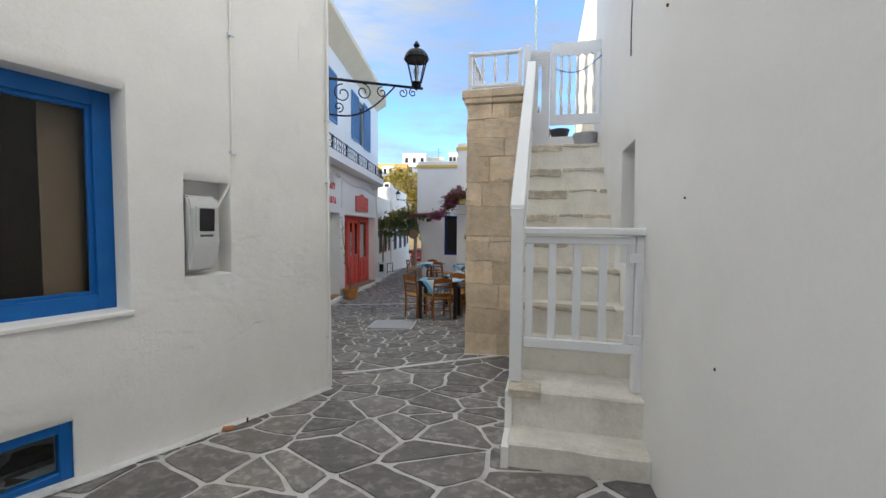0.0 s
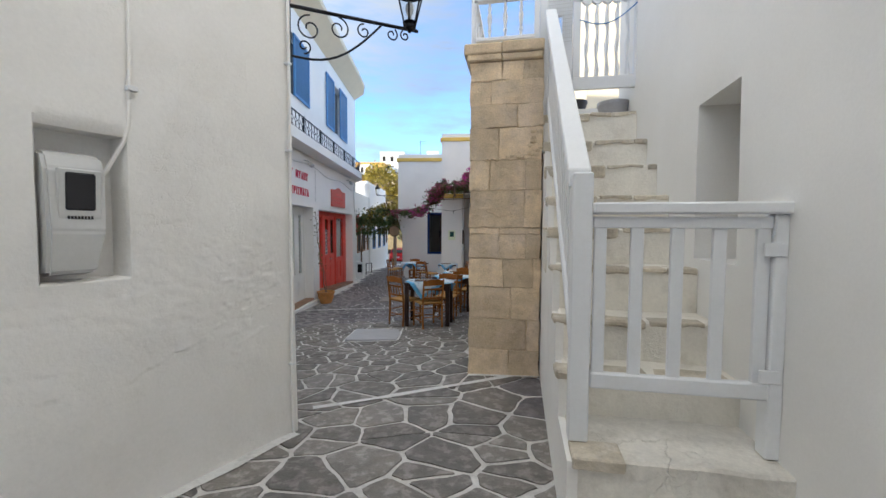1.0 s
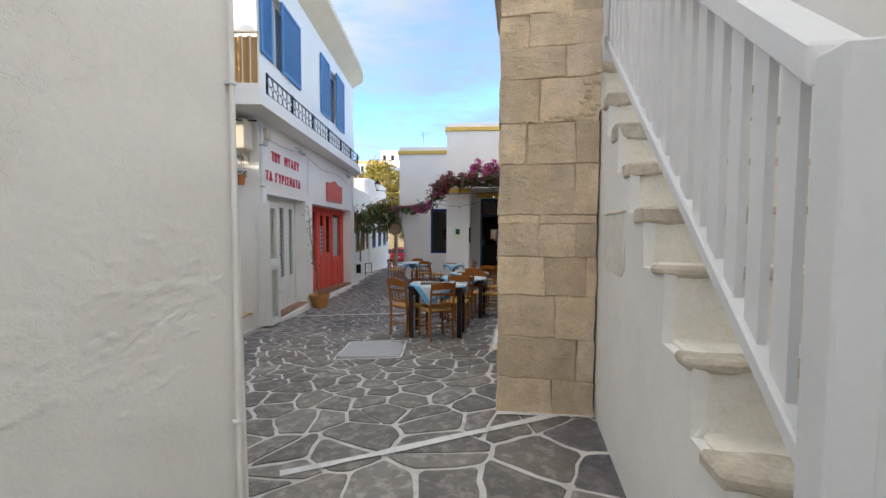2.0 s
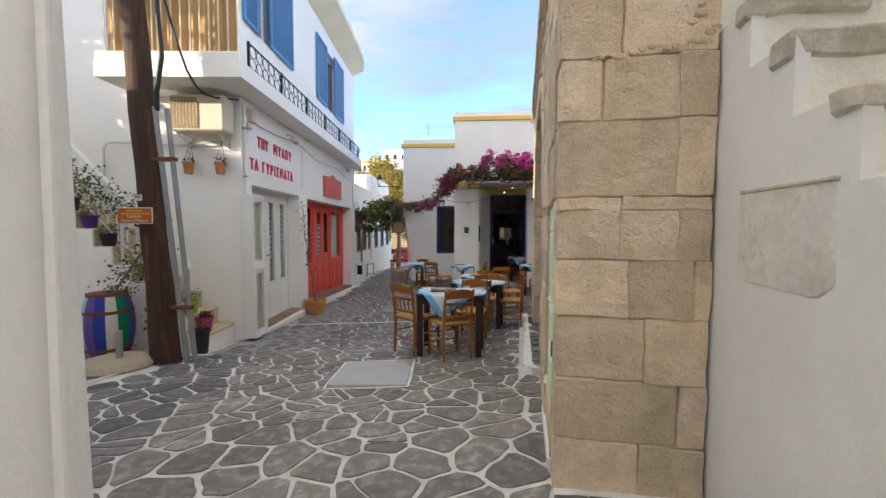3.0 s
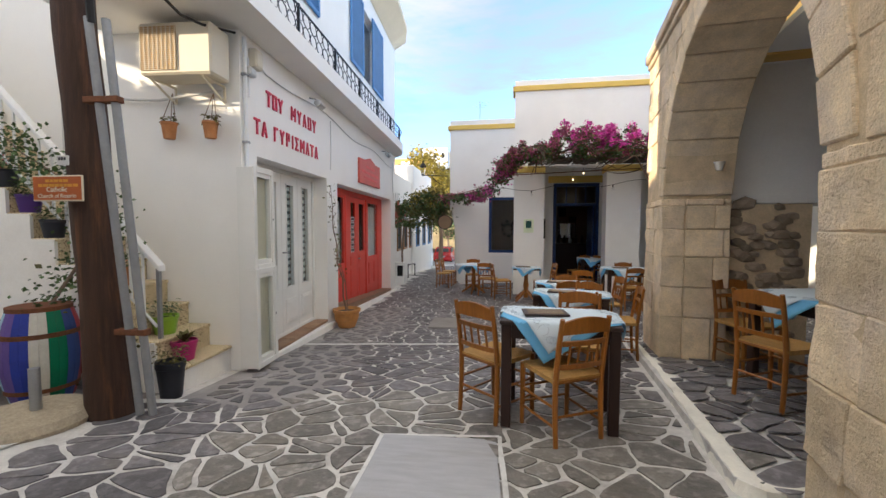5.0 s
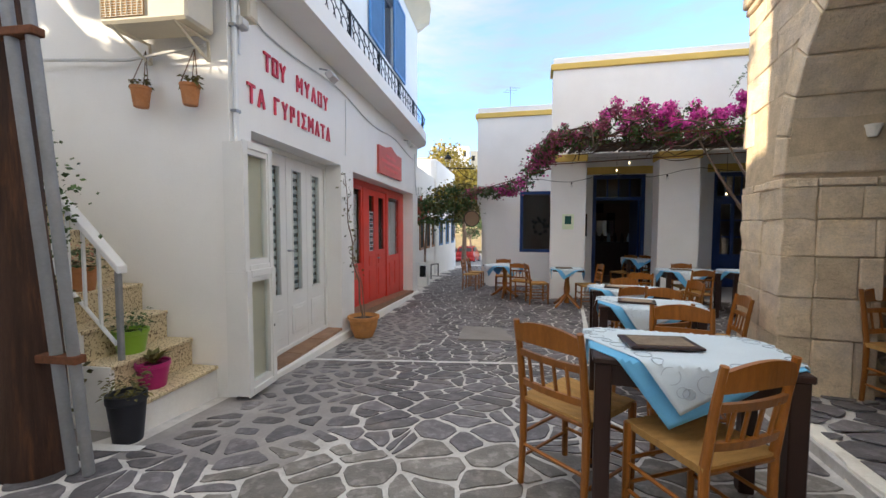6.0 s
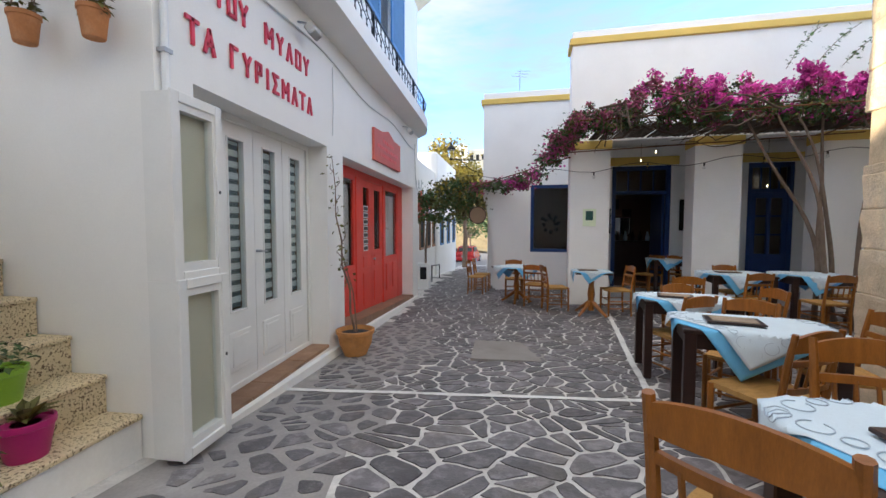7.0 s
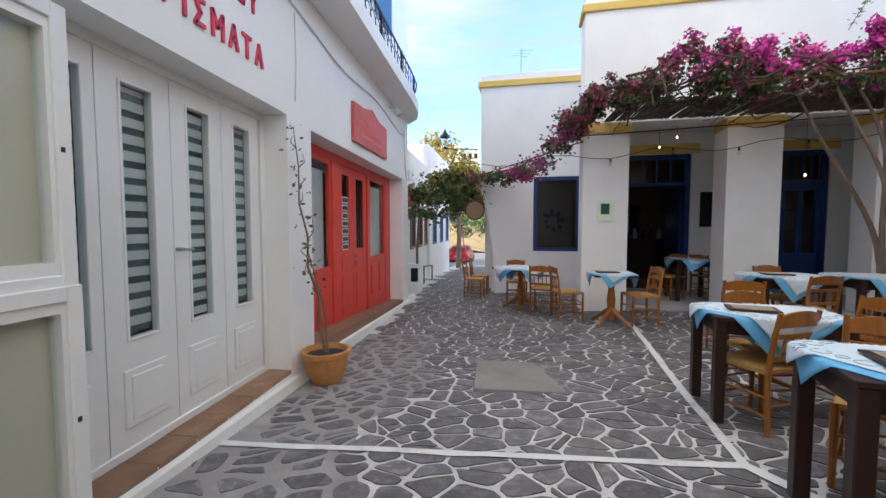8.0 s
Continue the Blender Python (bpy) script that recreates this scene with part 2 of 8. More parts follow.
PALE_GREEN = material("pale_green_door_paint", (0.75, 0.83, 0.61), 0.5, var=0.06, var_scale=3, grain=0.04, bump=0.2, bump_dist=0.003, dirt=(0.50, 0.52, 0.36), dirt_amount=0.4, dirt_scale=4)
TERRAZZO = material("terrazzo_step", (0.68, 0.57, 0.36), 0.6, var=0.06, var_scale=3, grain=0.08, grain_scale=120, bump=0.3, bump_dist=0.002, second=(0.15, 0.10, 0.055), second_at=(0.55, 0.585), second_scale=75)
TERRACOTTA = material("terracotta", (0.46, 0.20, 0.075), 0.8, var=0.15, var_scale=8, grain=0.08, bump=0.3, bump_dist=0.003, dirt=(0.55, 0.36, 0.22), dirt_amount=0.5, dirt_scale=5)
TILE_ORANGE = material("terracotta_step_tile", (0.27, 0.155, 0.09), 0.6, var=0.2, var_scale=6, grain=0.08, bump=0.3, bump_dist=0.003, rand=0.2, dirt=(0.34, 0.24, 0.17), dirt_amount=0.7, dirt_scale=3)
WOOD = material("brown_chair_wood", (0.27, 0.098, 0.013), 0.34, var=0.25, var_scale=5, grain=0.15, grain_scale=50, bump=0.3, bump_dist=0.002, stretch=(6, 6, 1), rand=0.18)
WOOD_DARK = material("dark_table_wood", (0.030, 0.013, 0.009), 0.4, var=0.2, var_scale=6, grain=0.1, bump=0.2, bump_dist=0.002, stretch=(5, 5, 1))
RUSH = material("woven_rush", (0.46, 0.26, 0.075), 0.85, var=0.2, var_scale=9, grain=0.25, grain_scale=150, bump=0.9, bump_dist=0.006, stretch=(1, 4, 1))
POLE_WOOD = material("tarred_pole_wood", (0.045, 0.021, 0.012), 0.75, var=0.5, var_scale=4, grain=0.2, grain_scale=40, bump=0.8, bump_dist=0.008, stretch=(7, 7, 0.30), dirt=(0.20, 0.075, 0.025), dirt_amount=0.7, dirt_scale=2.4)
CLOTH_WHITE = material("white_tablecloth", (0.64, 0.73, 0.80), 0.9, var=0.04, var_scale=6, grain=0.05, grain_scale=200, bump=0.25, bump_dist=0.002)
CLOTH_BLUE = material("light_blue_tablecloth", (0.19, 0.50, 0.80), 0.9, var=0.08, var_scale=6, grain=0.06, grain_scale=200, bump=0.25, bump_dist=0.002)
IRON = material("black_iron", (0.018, 0.018, 0.020), 0.45, 0.6, var=0.2, var_scale=10, grain=0.1, bump=0.2, bump_dist=0.001)
PIPE_GREY = material("weathered_grey_pipe", (0.27, 0.275, 0.285), 0.55, 0.25, var=0.15, var_scale=6, grain=0.08, bump=0.2, bump_dist=0.001)
STEEL = material("galvanised_steel", (0.40, 0.41, 0.42), 0.45, 0.7, var=0.12, var_scale=6, grain=0.06, bump=0.1, bump_dist=0.001)
RUST = material("rusty_iron", (0.16, 0.065, 0.03), 0.85, 0.2, var=0.3, var_scale=20, grain=0.2, bump=0.5, bump_dist=0.002)
PLASTIC_GREY = material("light_grey_plastic", (0.60, 0.60, 0.585), 0.5, var=0.05, grain=0.03, bump=0.05, bump_dist=0.001)
PLASTIC_CREAM = material("cream_plastic", (0.66, 0.60, 0.47), 0.5, var=0.05, grain=0.03, bump=0.05, bump_dist=0.001)
PLASTIC_DARK = material("dark_plastic", (0.025, 0.025, 0.028), 0.4, var=0.05, grain=0.03, bump=0.05, bump_dist=0.001)
POT_DARK = material("dark_glazed_bowl", (0.03, 0.028, 0.03), 0.4, var=0.1, bump=0)
CABLE = material("black_cable", (0.02, 0.02, 0.02), 0.6, var=0.1, grain=0.05, bump=0)
# room browns, darkened in the colour to stand for dim interiors
DARK_ROOM = material("dim_room_wall", (0.23, 0.16, 0.10), 0.9, var=0.1, grain=0.05, bump=0.2)
DARK_BROWN = material("brown_room_painted_dim", (0.17, 0.12, 0.085), 0.9, var=0.1, grain=0.05, bump=0)
# near-black: real soil and prints, also painted shade in window openings
DARK = material("dark_soil_and_room_shade", (0.03, 0.027, 0.025), 0.9, var=0.1, grain=0.05, bump=0)
LEAF = material("green_leaf", (0.060, 0.105, 0.028), 0.55, var=0.25, var_scale=4, grain=0.1, bump=0, rand=0.45, island=True)
LEAF_DRY = material("olive_leaf", (0.125, 0.115, 0.030), 0.6, var=0.25, var_scale=4, grain=0.1, bump=0, rand=0.4, island=True)
# low sunlight painted into the leaf colour as yellow
LEAF_YELLOW = material("sunlight_tinted_leaf", (0.30, 0.235, 0.030), 0.6, var=0.25, var_scale=2, grain=0.1, bump=0, rand=0.4, island=True)
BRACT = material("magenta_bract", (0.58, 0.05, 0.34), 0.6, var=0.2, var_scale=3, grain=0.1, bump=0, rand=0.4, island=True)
BRACT_DULL = material("dull_pink_bract", (0.34, 0.075, 0.15), 0.65, var=0.2, var_scale=3, grain=0.1, bump=0, rand=0.4, island=True)
BARK = material("vine_bark", (0.20, 0.145, 0.105), 0.9, var=0.25, var_scale=12, grain=0.15, bump=0.7, bump_dist=0.006, stretch=(3, 3, 0.6))
GLASS = glass("window_glass")
PANE_SKY = material("reflecting_dark_pane", (0.09, 0.11, 0.13), 0.03, var=0.03, grain=0.0, bump=0, spec=1.0)
MIRROR = material("back_window_reflector", (0.80, 0.80, 0.78), 0.05, 1.0, var=0.03, grain=0.02, bump=0)
GLASS_LAMP = glass("lantern_glass", (0.85, 0.87, 0.88), 0.15)


# ---- helpers for building ----
def part(name, bm, mat, parent=None, label="", smooth=False, mats=None):
    """Links a bmesh as one mesh object under a thing or part."""
    me = bpy.data.meshes.new(name)
    bm.normal_update()
    bm.to_mesh(me)
    bm.free()
    me.materials.append(mat)
    for extra in mats or ():
        me.materials.append(extra)
    if smooth:
        me.shade_smooth()
        me.set_sharp_from_angle(angle=radians(38))
    ob = new(name, me)
    if parent:
        ob.parent = parent
    if label:
        ob["label"] = label
    return ob


def parts(name, mat, parent, *args, bevel=0.0):
    """Several separate box-shaped pieces, each a part of its own."""
    return [part(name, boxes(a, bevel=bevel), mat, parent) for a in args]


def thing(name, m, label, category, group="", kind=""):
    ob = new(name)
    ob.empty_display_size = 0.1
    ob.matrix_world = m
    return tagged(ob, label, category, group, kind)


def box(bm, x0, x1, y0, y1, z0, z1, bevel=0.0, m=None):
    c = Matrix.Translation(((x0 + x1) / 2, (y0 + y1) / 2, (z0 + z1) / 2)) @ Matrix.Diagonal((abs(x1 - x0), abs(y1 - y0), abs(z1 - z0), 1))
    r = bmesh.ops.create_cube(bm, size=1, matrix=(m @ c) if m else c)
    if bevel:
        edges = list({e for v in r["verts"] for e in v.link_edges})
        bmesh.ops.bevel(bm, geom=edges, offset=bevel, segments=1, affect="EDGES")
    return bm


def boxes(*args, bevel=0.0):
    bm = bmesh.new()
    for a in args:
        box(bm, *a, bevel=bevel)
    return bm


def tube(bm, pts, radius, sides=8, cap=True):
    """A round bar along points; radius is one number or one for each point."""
    pts = [Vector(p) for p in pts]
    rad = radius if isinstance(radius, (list, tuple)) else [radius] * len(pts)
    rings, ref = [], None
    for i, p in enumerate(pts):
        d = (pts[min(i + 1, len(pts) - 1)] - pts[max(i - 1, 0)]).normalized()
        if ref is None:
            ref = d.orthogonal().normalized()
        ref = (ref - d * ref.dot(d)).normalized()
        side = d.cross(ref)
        rings.append([bm.verts.new(p + (ref * math.cos(a) + side * math.sin(a)) * rad[i]) for a in [2 * math.pi * k / sides for k in range(sides)]])
    for a, b in zip(rings, rings[1:]):
        for k in range(sides):
            bm.faces.new((a[k], a[(k + 1) % sides], b[(k + 1) % sides], b[k]))
    if cap:
        bm.faces.new(rings[0][::-1])
        bm.faces.new(rings[-1])
    return bm


def lathe(bm, profile, sides=20, m=None):
    """A turned body round z from (radius, height) pairs, closed at both ends."""
    rings = []
    for r, z in profile:
        rings.append([bm.verts.new((m @ Vector((r * math.cos(a), r * math.sin(a), z))) if m else (r * math.cos(a), r * math.sin(a), z)) for a in [2 * math.pi * k / sides for k in range(sides)]])
    for a, b in zip(rings, rings[1:]):
        for k in range(sides):
            bm.faces.new((a[k], a[(k + 1) % sides], b[(k + 1) % sides], b[k]))
    bm.faces.new(rings[0][::-1])
    bm.faces.new(rings[-1])
    return bm


def prism(bm, poly, z0, z1):
    """An upright body over a plan polygon (anticlockwise)."""
    lo = [bm.verts.new((x, y, z0)) for x, y in poly]
    hi = [bm.verts.new((x, y, z1)) for x, y in poly]
    n = len(poly)
    for i in range(n):
        bm.faces.new((lo[i], lo[(i + 1) % n], hi[(i + 1) % n], hi[i]))
    bm.faces.new(lo[::-1])
    bm.faces.new(hi)
    return bm


def wall_mesh(bm, s0, s1, z0, z1, thick, openings=(), res=0.3, amp=0.0, soft=0.0, lumps=0.0, scars=(), fine=None, peels=(), flakes=()):
    """A wall along local x with its face at y = 0 (outwards is -y); openings (s0, s1, z0, z1) go through it. amp: unevenness of the face; soft: how far opening edges are worn in."""
    def cuts(a, b, extra):
        marks = sorted({round(a, 4), round(b, 4), *[round(e, 4) for e in extra if a < e < b]})
        out = []
        for p, q in zip(marks, marks[1:]):
            step = 0.010 if span and span[0] <= (p + q) / 2 <= span[1] else res
            k = max(1, round((q - p) / step))
            out += [p + (q - p) * i / k for i in range(k)]
        return out + [marks[-1]]
    span = fine[:2] if fine else None
    ss = cuts(s0, s1, [v for o in openings for v in o[:2]] + list(span or ()))
    span = fine[2:] if fine else None
    zs = cuts(z0, z1, [v for o in openings for v in o[2:]] + list(span or ()))

    def worn(s, z):
        """Built-up flaking layers with sharp lips, and short cracks, as depth into the wall."""
        out = 0.0
        q = Vector((s * 15 + z * 9, z * 34 - s * 10, 4.4))
        n_ = noise.noise(q) + 0.5 * noise.noise(q * 2.1) + 0.3 * noise.noise(q * 4.3)
        for cs, cz, rs, rz, depth in peels:
            near = 1 - math.hypot((s - cs) / rs, (z - cz) / rz)
            if near > 0:
                for level in (0.02, 0.30, 0.58):
                    out -= depth / 3 * max(0.0, min(1.0, (n_ + 0.9 * near - 0.40 - level) / 0.05))
                out -= depth * 0.35 * near * abs(noise.noise(q * 3.1))
        for sa, za, sb, zb, depth in flakes:
            f = (s - sa) / (sb - sa)
            if 0 < f < 1:
                zl = za + (zb - za) * f + 0.016 * noise.noise(Vector((s * 22, za, 3))) + 0.007 * noise.noise(Vector((s * 70, za, 5)))
                d, fade = z - zl, min(1.0, 4 * f, 4 * (1 - f)) * max(0.0, 0.7 + noise.noise(Vector((s * 15, za, 8))))
                out += depth * fade * (0.5 * math.exp(d / 0.014) if d < 0 else -0.25 * math.exp(-d / 0.025))
        return out

    def solid(i, j):
        if not (0 <= i < len(ss) - 1 and 0 <= j < len(zs) - 1):
            return False
        s, z = (ss[i] + ss[i + 1]) / 2, (zs[j] + zs[j + 1]) / 2
        return not any(o[0] < s < o[1] and o[2] < z < o[3] for o in openings)
    front, back = {}, {}

    def vert(store, i, j, y):
        if (i, j) not in store:
            off = 0.0
            if store is front:
                if amp:
                    off = amp * (noise.noise(Vector((ss[i] * 0.9, zs[j] * 0.9, 3.1))) + 0.5 * noise.noise(Vector((ss[i] * 3.1, zs[j] * 3.1, 7.7))))
                if lumps:
                    q = Vector((ss[i] * 4.2, zs[j] * 5.5, 1.3))
                    off -= lumps * max(0.0, noise.noise(q) + 0.35 * noise.noise(q * 2.7)) * (1.0 if zs[j] < 1.0 else max(0.25, 1.75 - 0.75 * zs[j]))
                for cs, cz, rs, rz, depth in scars:
                    near = 1 - math.hypot((ss[i] - cs) / rs, (zs[j] - cz) / rz)
                    if near > 0:
                        q = Vector((ss[i] * 11 + zs[j] * 7, zs[j] * 24, 9.1))
                        n_ = noise.noise(q) + 0.5 * noise.noise(q * 2.3)
                        off += depth * min(1.0, near * 2.5) * (n_ if n_ < 0.12 else 0.12 + 2.0 * (n_ - 0.12))
                if fine and fine[0] <= ss[i] <= fine[1] and fine[2] <= zs[j] <= fine[3]:
                    off += worn(ss[i], zs[j])
                if soft and any(o[0] - 1e-3 <= ss[i] <= o[1] + 1e-3 and o[2] - 1e-3 <= zs[j] <= o[3] + 1e-3 for o in openings):
                    off += soft
            store[i, j] = bm.verts.new((ss[i], y + off, zs[j]))
        return store[i, j]
    for i in range(len(ss) - 1):
        for j in range(len(zs) - 1):
            if not solid(i, j):
                continue
            f = [vert(front, a, b, 0.0) for a, b in ((i, j), (i + 1, j), (i + 1, j + 1), (i, j + 1))]
            k = [vert(back, a, b, thick) for a, b in ((i, j), (i + 1, j), (i + 1, j + 1), (i, j + 1))]
            bm.faces.new(f)
            bm.faces.new(k[::-1])
            for (di, dj), (p, q) in (((0, -1), (0, 1)), ((1, 0), (1, 2)), ((0, 1), (2, 3)), ((-1, 0), (3, 0))):
                if not solid(i + di, j + dj):
                    bm.faces.new((f[q], f[p], k[p], k[q]))
    return bm


def frame_bars(bm, s0, s1, z0, z1, y0, y1, w, bevel=0.004):
    """Four bars round an opening."""
    box(bm, s0, s0 + w, y0, y1, z0, z1, bevel)
    box(bm, s1 - w, s1, y0, y1, z0, z1, bevel)
    box(bm, s0 + w, s1 - w, y0, y1, z1 - w, z1, bevel)
    box(bm, s0 + w, s1 - w, y0, y1, z0, z0 + w, bevel)
    return bm


G_Y = (-60, -10, 0, 3, 4, 6, 7, 8, 9, 10, 11, 12, 14, 16, 20, 40, 200)
G_Z = (2.5, 0.6, -0.06, -0.31, -0.37, -0.47, -0.51, -0.57, -0.655, -0.735, -0.785, -0.815, -0.84, -0.865, -0.95, -2.3, -3.0)


def ground_z(x, y):
    """The ground's height: the lane falls away from the walker and tips a little to the west."""
    base = float(np.interp(y, G_Y, G_Z))
    return base + 0.035 * max(-2.5, min(2.0, x + 1)) * max(0.0, min(1.0, (y - 3.5) / 1.5)) * (1.0 + 0.7 * max(0.0, min(1.0, (y - 10) / 6))) * max(0.0, min(1.0, (22 - y) / 4))


def rot(deg, x=0.0, y=0.0, z=0.0):
    return pose(x, y, z, 0, 0, deg)


# ---- ground ----
def west_edge(y):
    """Where the paving ends against the concrete of the square."""
    return float(np.interp(y, (4.0, 5.6, 6.72, 7.04, 8.0, 8.3, 8.6), (-3.9, -4.55, -4.16, -4.01, -3.83, -3.7, -3.9)))


def build_ground():
    xs = sorted({*[-400, -150, -60, -30, -15], *np.arange(-9, 9.1, 0.5).tolist(), *[15, 30, 60, 150, 400]})
    ys = sorted({*[-60, -30, -15, -6], *np.arange(-3, 30.1, 0.5).tolist(), *[35, 45, 60, 100, 200, 420]})
    bm = bmesh.new()
    grid = [[bm.verts.new((x, y, ground_z(x, y) - 0.01)) for x in xs] for y in ys]
    for j in range(len(ys) - 1):
        for i in range(len(xs) - 1):
            bm.faces.new((grid[j][i], grid[j][i + 1], grid[j + 1][i + 1], grid[j + 1][i]))
    tagged(part("ground", bm, GROUND), "grey concrete and earth ground under the village", "ground", kind="structure")
    xs, ys = np.arange(-3.4, 5.1, 0.25).tolist(), np.arange(-3, 34, 0.25).tolist()
    bm = bmesh.new()
    grid = [[bm.verts.new((x, y, ground_z(x, y) + 0.002)) for x in [west_edge(y), (west_edge(y) - 3.4) / 2] + xs] for y in ys]
    for j in range(len(ys) - 1):
        for i in range(len(xs) + 1):
            bm.faces.new((grid[j][i], grid[j][i + 1], grid[j + 1][i + 1], grid[j + 1][i]))
    return tagged(part("pavement", bm, GROUT), "lane paved with grey flagstones between white painted joints", "pavement", kind="structure")


pavement = build_ground()

# ---- near house on the west side ----
def window_unit(parent, s0, s1, z0, z1, y, w, mat, depth=0.06, room=True, pane=GLASS, name="window"):
    f = part(name, frame_bars(bmesh.new(), s0, s1, z0, z1, y, y + depth, w), mat, parent)
    p = part("pane", boxes((s0 + w * 0.8, s1 - w * 0.8, y + depth * 0.5, y + depth * 0.5 + 0.006, z0 + w * 0.8, z1 - w * 0.8)), pane, f)
    p.visible_shadow = False
    return f


near_house = thing("near_house", rot(63, -1.28, 3.82), "whitewashed lane-side house with uneven plaster and a blue window", "house")
NH = 5.6
part("wall", wall_mesh(bmesh.new(), -9.0, 0.0, -1.0, NH, 0.32, [(-2.95, -1.63, 0.685, 2.015), (-2.62, -1.915, -0.225, 0.115), (-1.295, -0.985, 0.862, 1.52)], res=0.036, amp=0.016, soft=0.018, lumps=0.007, fine=(-1.75, -0.03, 0.2, 1.2),
                       peels=[(-0.25, 0.66, 0.33, 0.40, 0.005), (-0.95, 0.93, 0.09, 0.26, 0.004), (-0.62, 0.96, 0.12, 0.10, 0.003)],
                       flakes=[(-0.98, 1.10, -0.66, 1.145, 0.009), (-1.06, 0.325, -0.80, 0.43, 0.008), (-0.83, 0.42, -0.62, 0.465, 0.011), (-0.63, 1.01, -0.57, 0.985, 0.012), (-0.56, 0.935, -0.50, 0.91, 0.011), (-0.53, 0.67, -0.46, 0.63, 0.010), (-0.74, 0.54, -0.60, 0.60, 0.009),
                               (-0.98, 0.64, -0.88, 0.40, 0.006), (-0.30, 1.08, -0.22, 1.07, 0.006), (-1.55, 0.52, -1.2, 0.47, 0.006), (-1.35, 0.36, -1.15, 0.40, 0.006)],
                       scars=[(-0.85, 0.70, 0.45, 0.22, 0.002), (-1.4, 0.72, 0.35, 0.12, 0.002)]), PLASTER, near_house, smooth=True)
bm = bmesh.new()
wall_mesh(bm, 0.0, 5.0, -1.0, NH, 0.32, res=0.3, amp=0.012)
end_wall = part("wall", bm, WHITE, near_house)
end_wall.matrix_local = rot(90)
part("roof", boxes((-9, -0.03, 0.03, 4.95, NH - 0.12, NH)), WHITE_SMOOTH, near_house)
part("niche_back", boxes((-1.31, -0.97, 0.13, 0.16, 0.84, 1.54)), WHITE, near_house)
window_unit(near_house, -2.95, -1.63, 0.685, 2.015, 0.17, 0.095, BLUE, 0.07)
part("inner_sash", frame_bars(bmesh.new(), -2.87, -1.72, 0.775, 1.925, 0.195, 0.225, 0.03), BLUE, near_house)
# curtain and room walls take dark colours in place of indoor shade
part("curtain", boxes((-1.92, -1.74, 0.345, 0.355, 0.7, 1.95)), DARK_ROOM, near_house)
part("sill", boxes((-2.97, -1.61, -0.02, 0.18, 0.655, 0.69), bevel=0.008), WHITE, near_house)
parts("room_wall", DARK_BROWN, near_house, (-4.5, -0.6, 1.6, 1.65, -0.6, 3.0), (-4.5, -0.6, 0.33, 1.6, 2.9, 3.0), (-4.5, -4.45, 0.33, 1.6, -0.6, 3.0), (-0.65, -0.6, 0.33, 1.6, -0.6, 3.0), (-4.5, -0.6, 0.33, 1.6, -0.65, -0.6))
bm = bmesh.new()
rows = []
for z in (-1.0, -0.3, 0.2, 0.8, 1.5, 2.4, 3.5, NH):
    e = 0.05 * max(0.0, 1 - (z + 0.4) / 2.6) + 0.006 * noise.noise(Vector((0, 0, z * 2)))
    rows.append([bm.verts.new(near_house.matrix_world.inverted() @ Vector((x, y, z))) for x, y in ((-1.285, 3.815), (-1.278 + e * 0.4, 3.83), (-1.285 + e * 0.7, 3.85), (-1.31 + e * 0.7, 3.875 + e * 0.4), (-1.40 + e * 0.4, 3.90), (-1.55, 3.97), (-1.5, 3.85))])
for a, b in zip(rows, rows[1:]):
    for k in range(7):
        bm.faces.new((a[k], a[(k + 1) % 7], b[(k + 1) % 7], b[k]))
bm.faces.new(rows[-1])
bmesh.ops.recalc_face_normals(bm, faces=bm.faces)
part("corner_batter", bm, PLASTER, near_house, smooth=True)
window_unit(near_house, -2.62, -1.915, -0.225, 0.115, 0.03, 0.06, BLUE, 0.06, name="hatch")

meter = thing("electricity_meter", rot(63, -1.28, 3.82), "grey plastic electricity meter box sitting in a wall niche", "meter")
bm = bmesh.new()
prof = [(0.075, 1.425), (-0.005, 1.405), (-0.03, 1.34), (-0.045, 1.08), (-0.02, 0.90), (0.075, 0.885)]
lo = [bm.verts.new((-1.285, y, z)) for y, z in prof]
hi = [bm.verts.new((-1.075 if z > 1.0 else -1.115, y, z)) for y, z in prof]
for i in range(len(prof)):
    bm.faces.new((lo[i], hi[i], hi[(i + 1) % 6], lo[(i + 1) % 6]))
bm.faces.new(lo), bm.faces.new(hi[::-1])
bmesh.ops.recalc_face_normals(bm, faces=bm.faces)
bmesh.ops.bevel(bm, geom=list(bm.edges), offset=0.012, segments=2, affect="EDGES")
case = part("case", bm, PLASTIC_GREY, meter)
tilt = Matrix.Translation((-1.175, -0.036, 1.24)) @ Matrix.Rotation(radians(3.3), 4, "X")
part("window_frame", box(bmesh.new(), -0.078, 0.078, -0.012, 0.004, -0.135, 0.105, 0.006, tilt), PLASTIC_GREY, case)
part("dial_window", box(bmesh.new(), -0.052, 0.052, -0.016, -0.008, -0.070, 0.088, 0.006, tilt), PLASTIC_DARK, case, "dark glossy dial window")
bm = bmesh.new()
for k in range(8):
    box(bm, -0.045 + k * 0.0115, -0.038 + k * 0.0115, -0.015, -0.01, -0.108, -0.094, 0, tilt)
part("serial_marks", bm, PLASTIC_DARK, case)
conduit = thing("wall_conduit", rot(63, -1.28, 3.82), "thin white painted cable conduit running up the wall", "conduit")
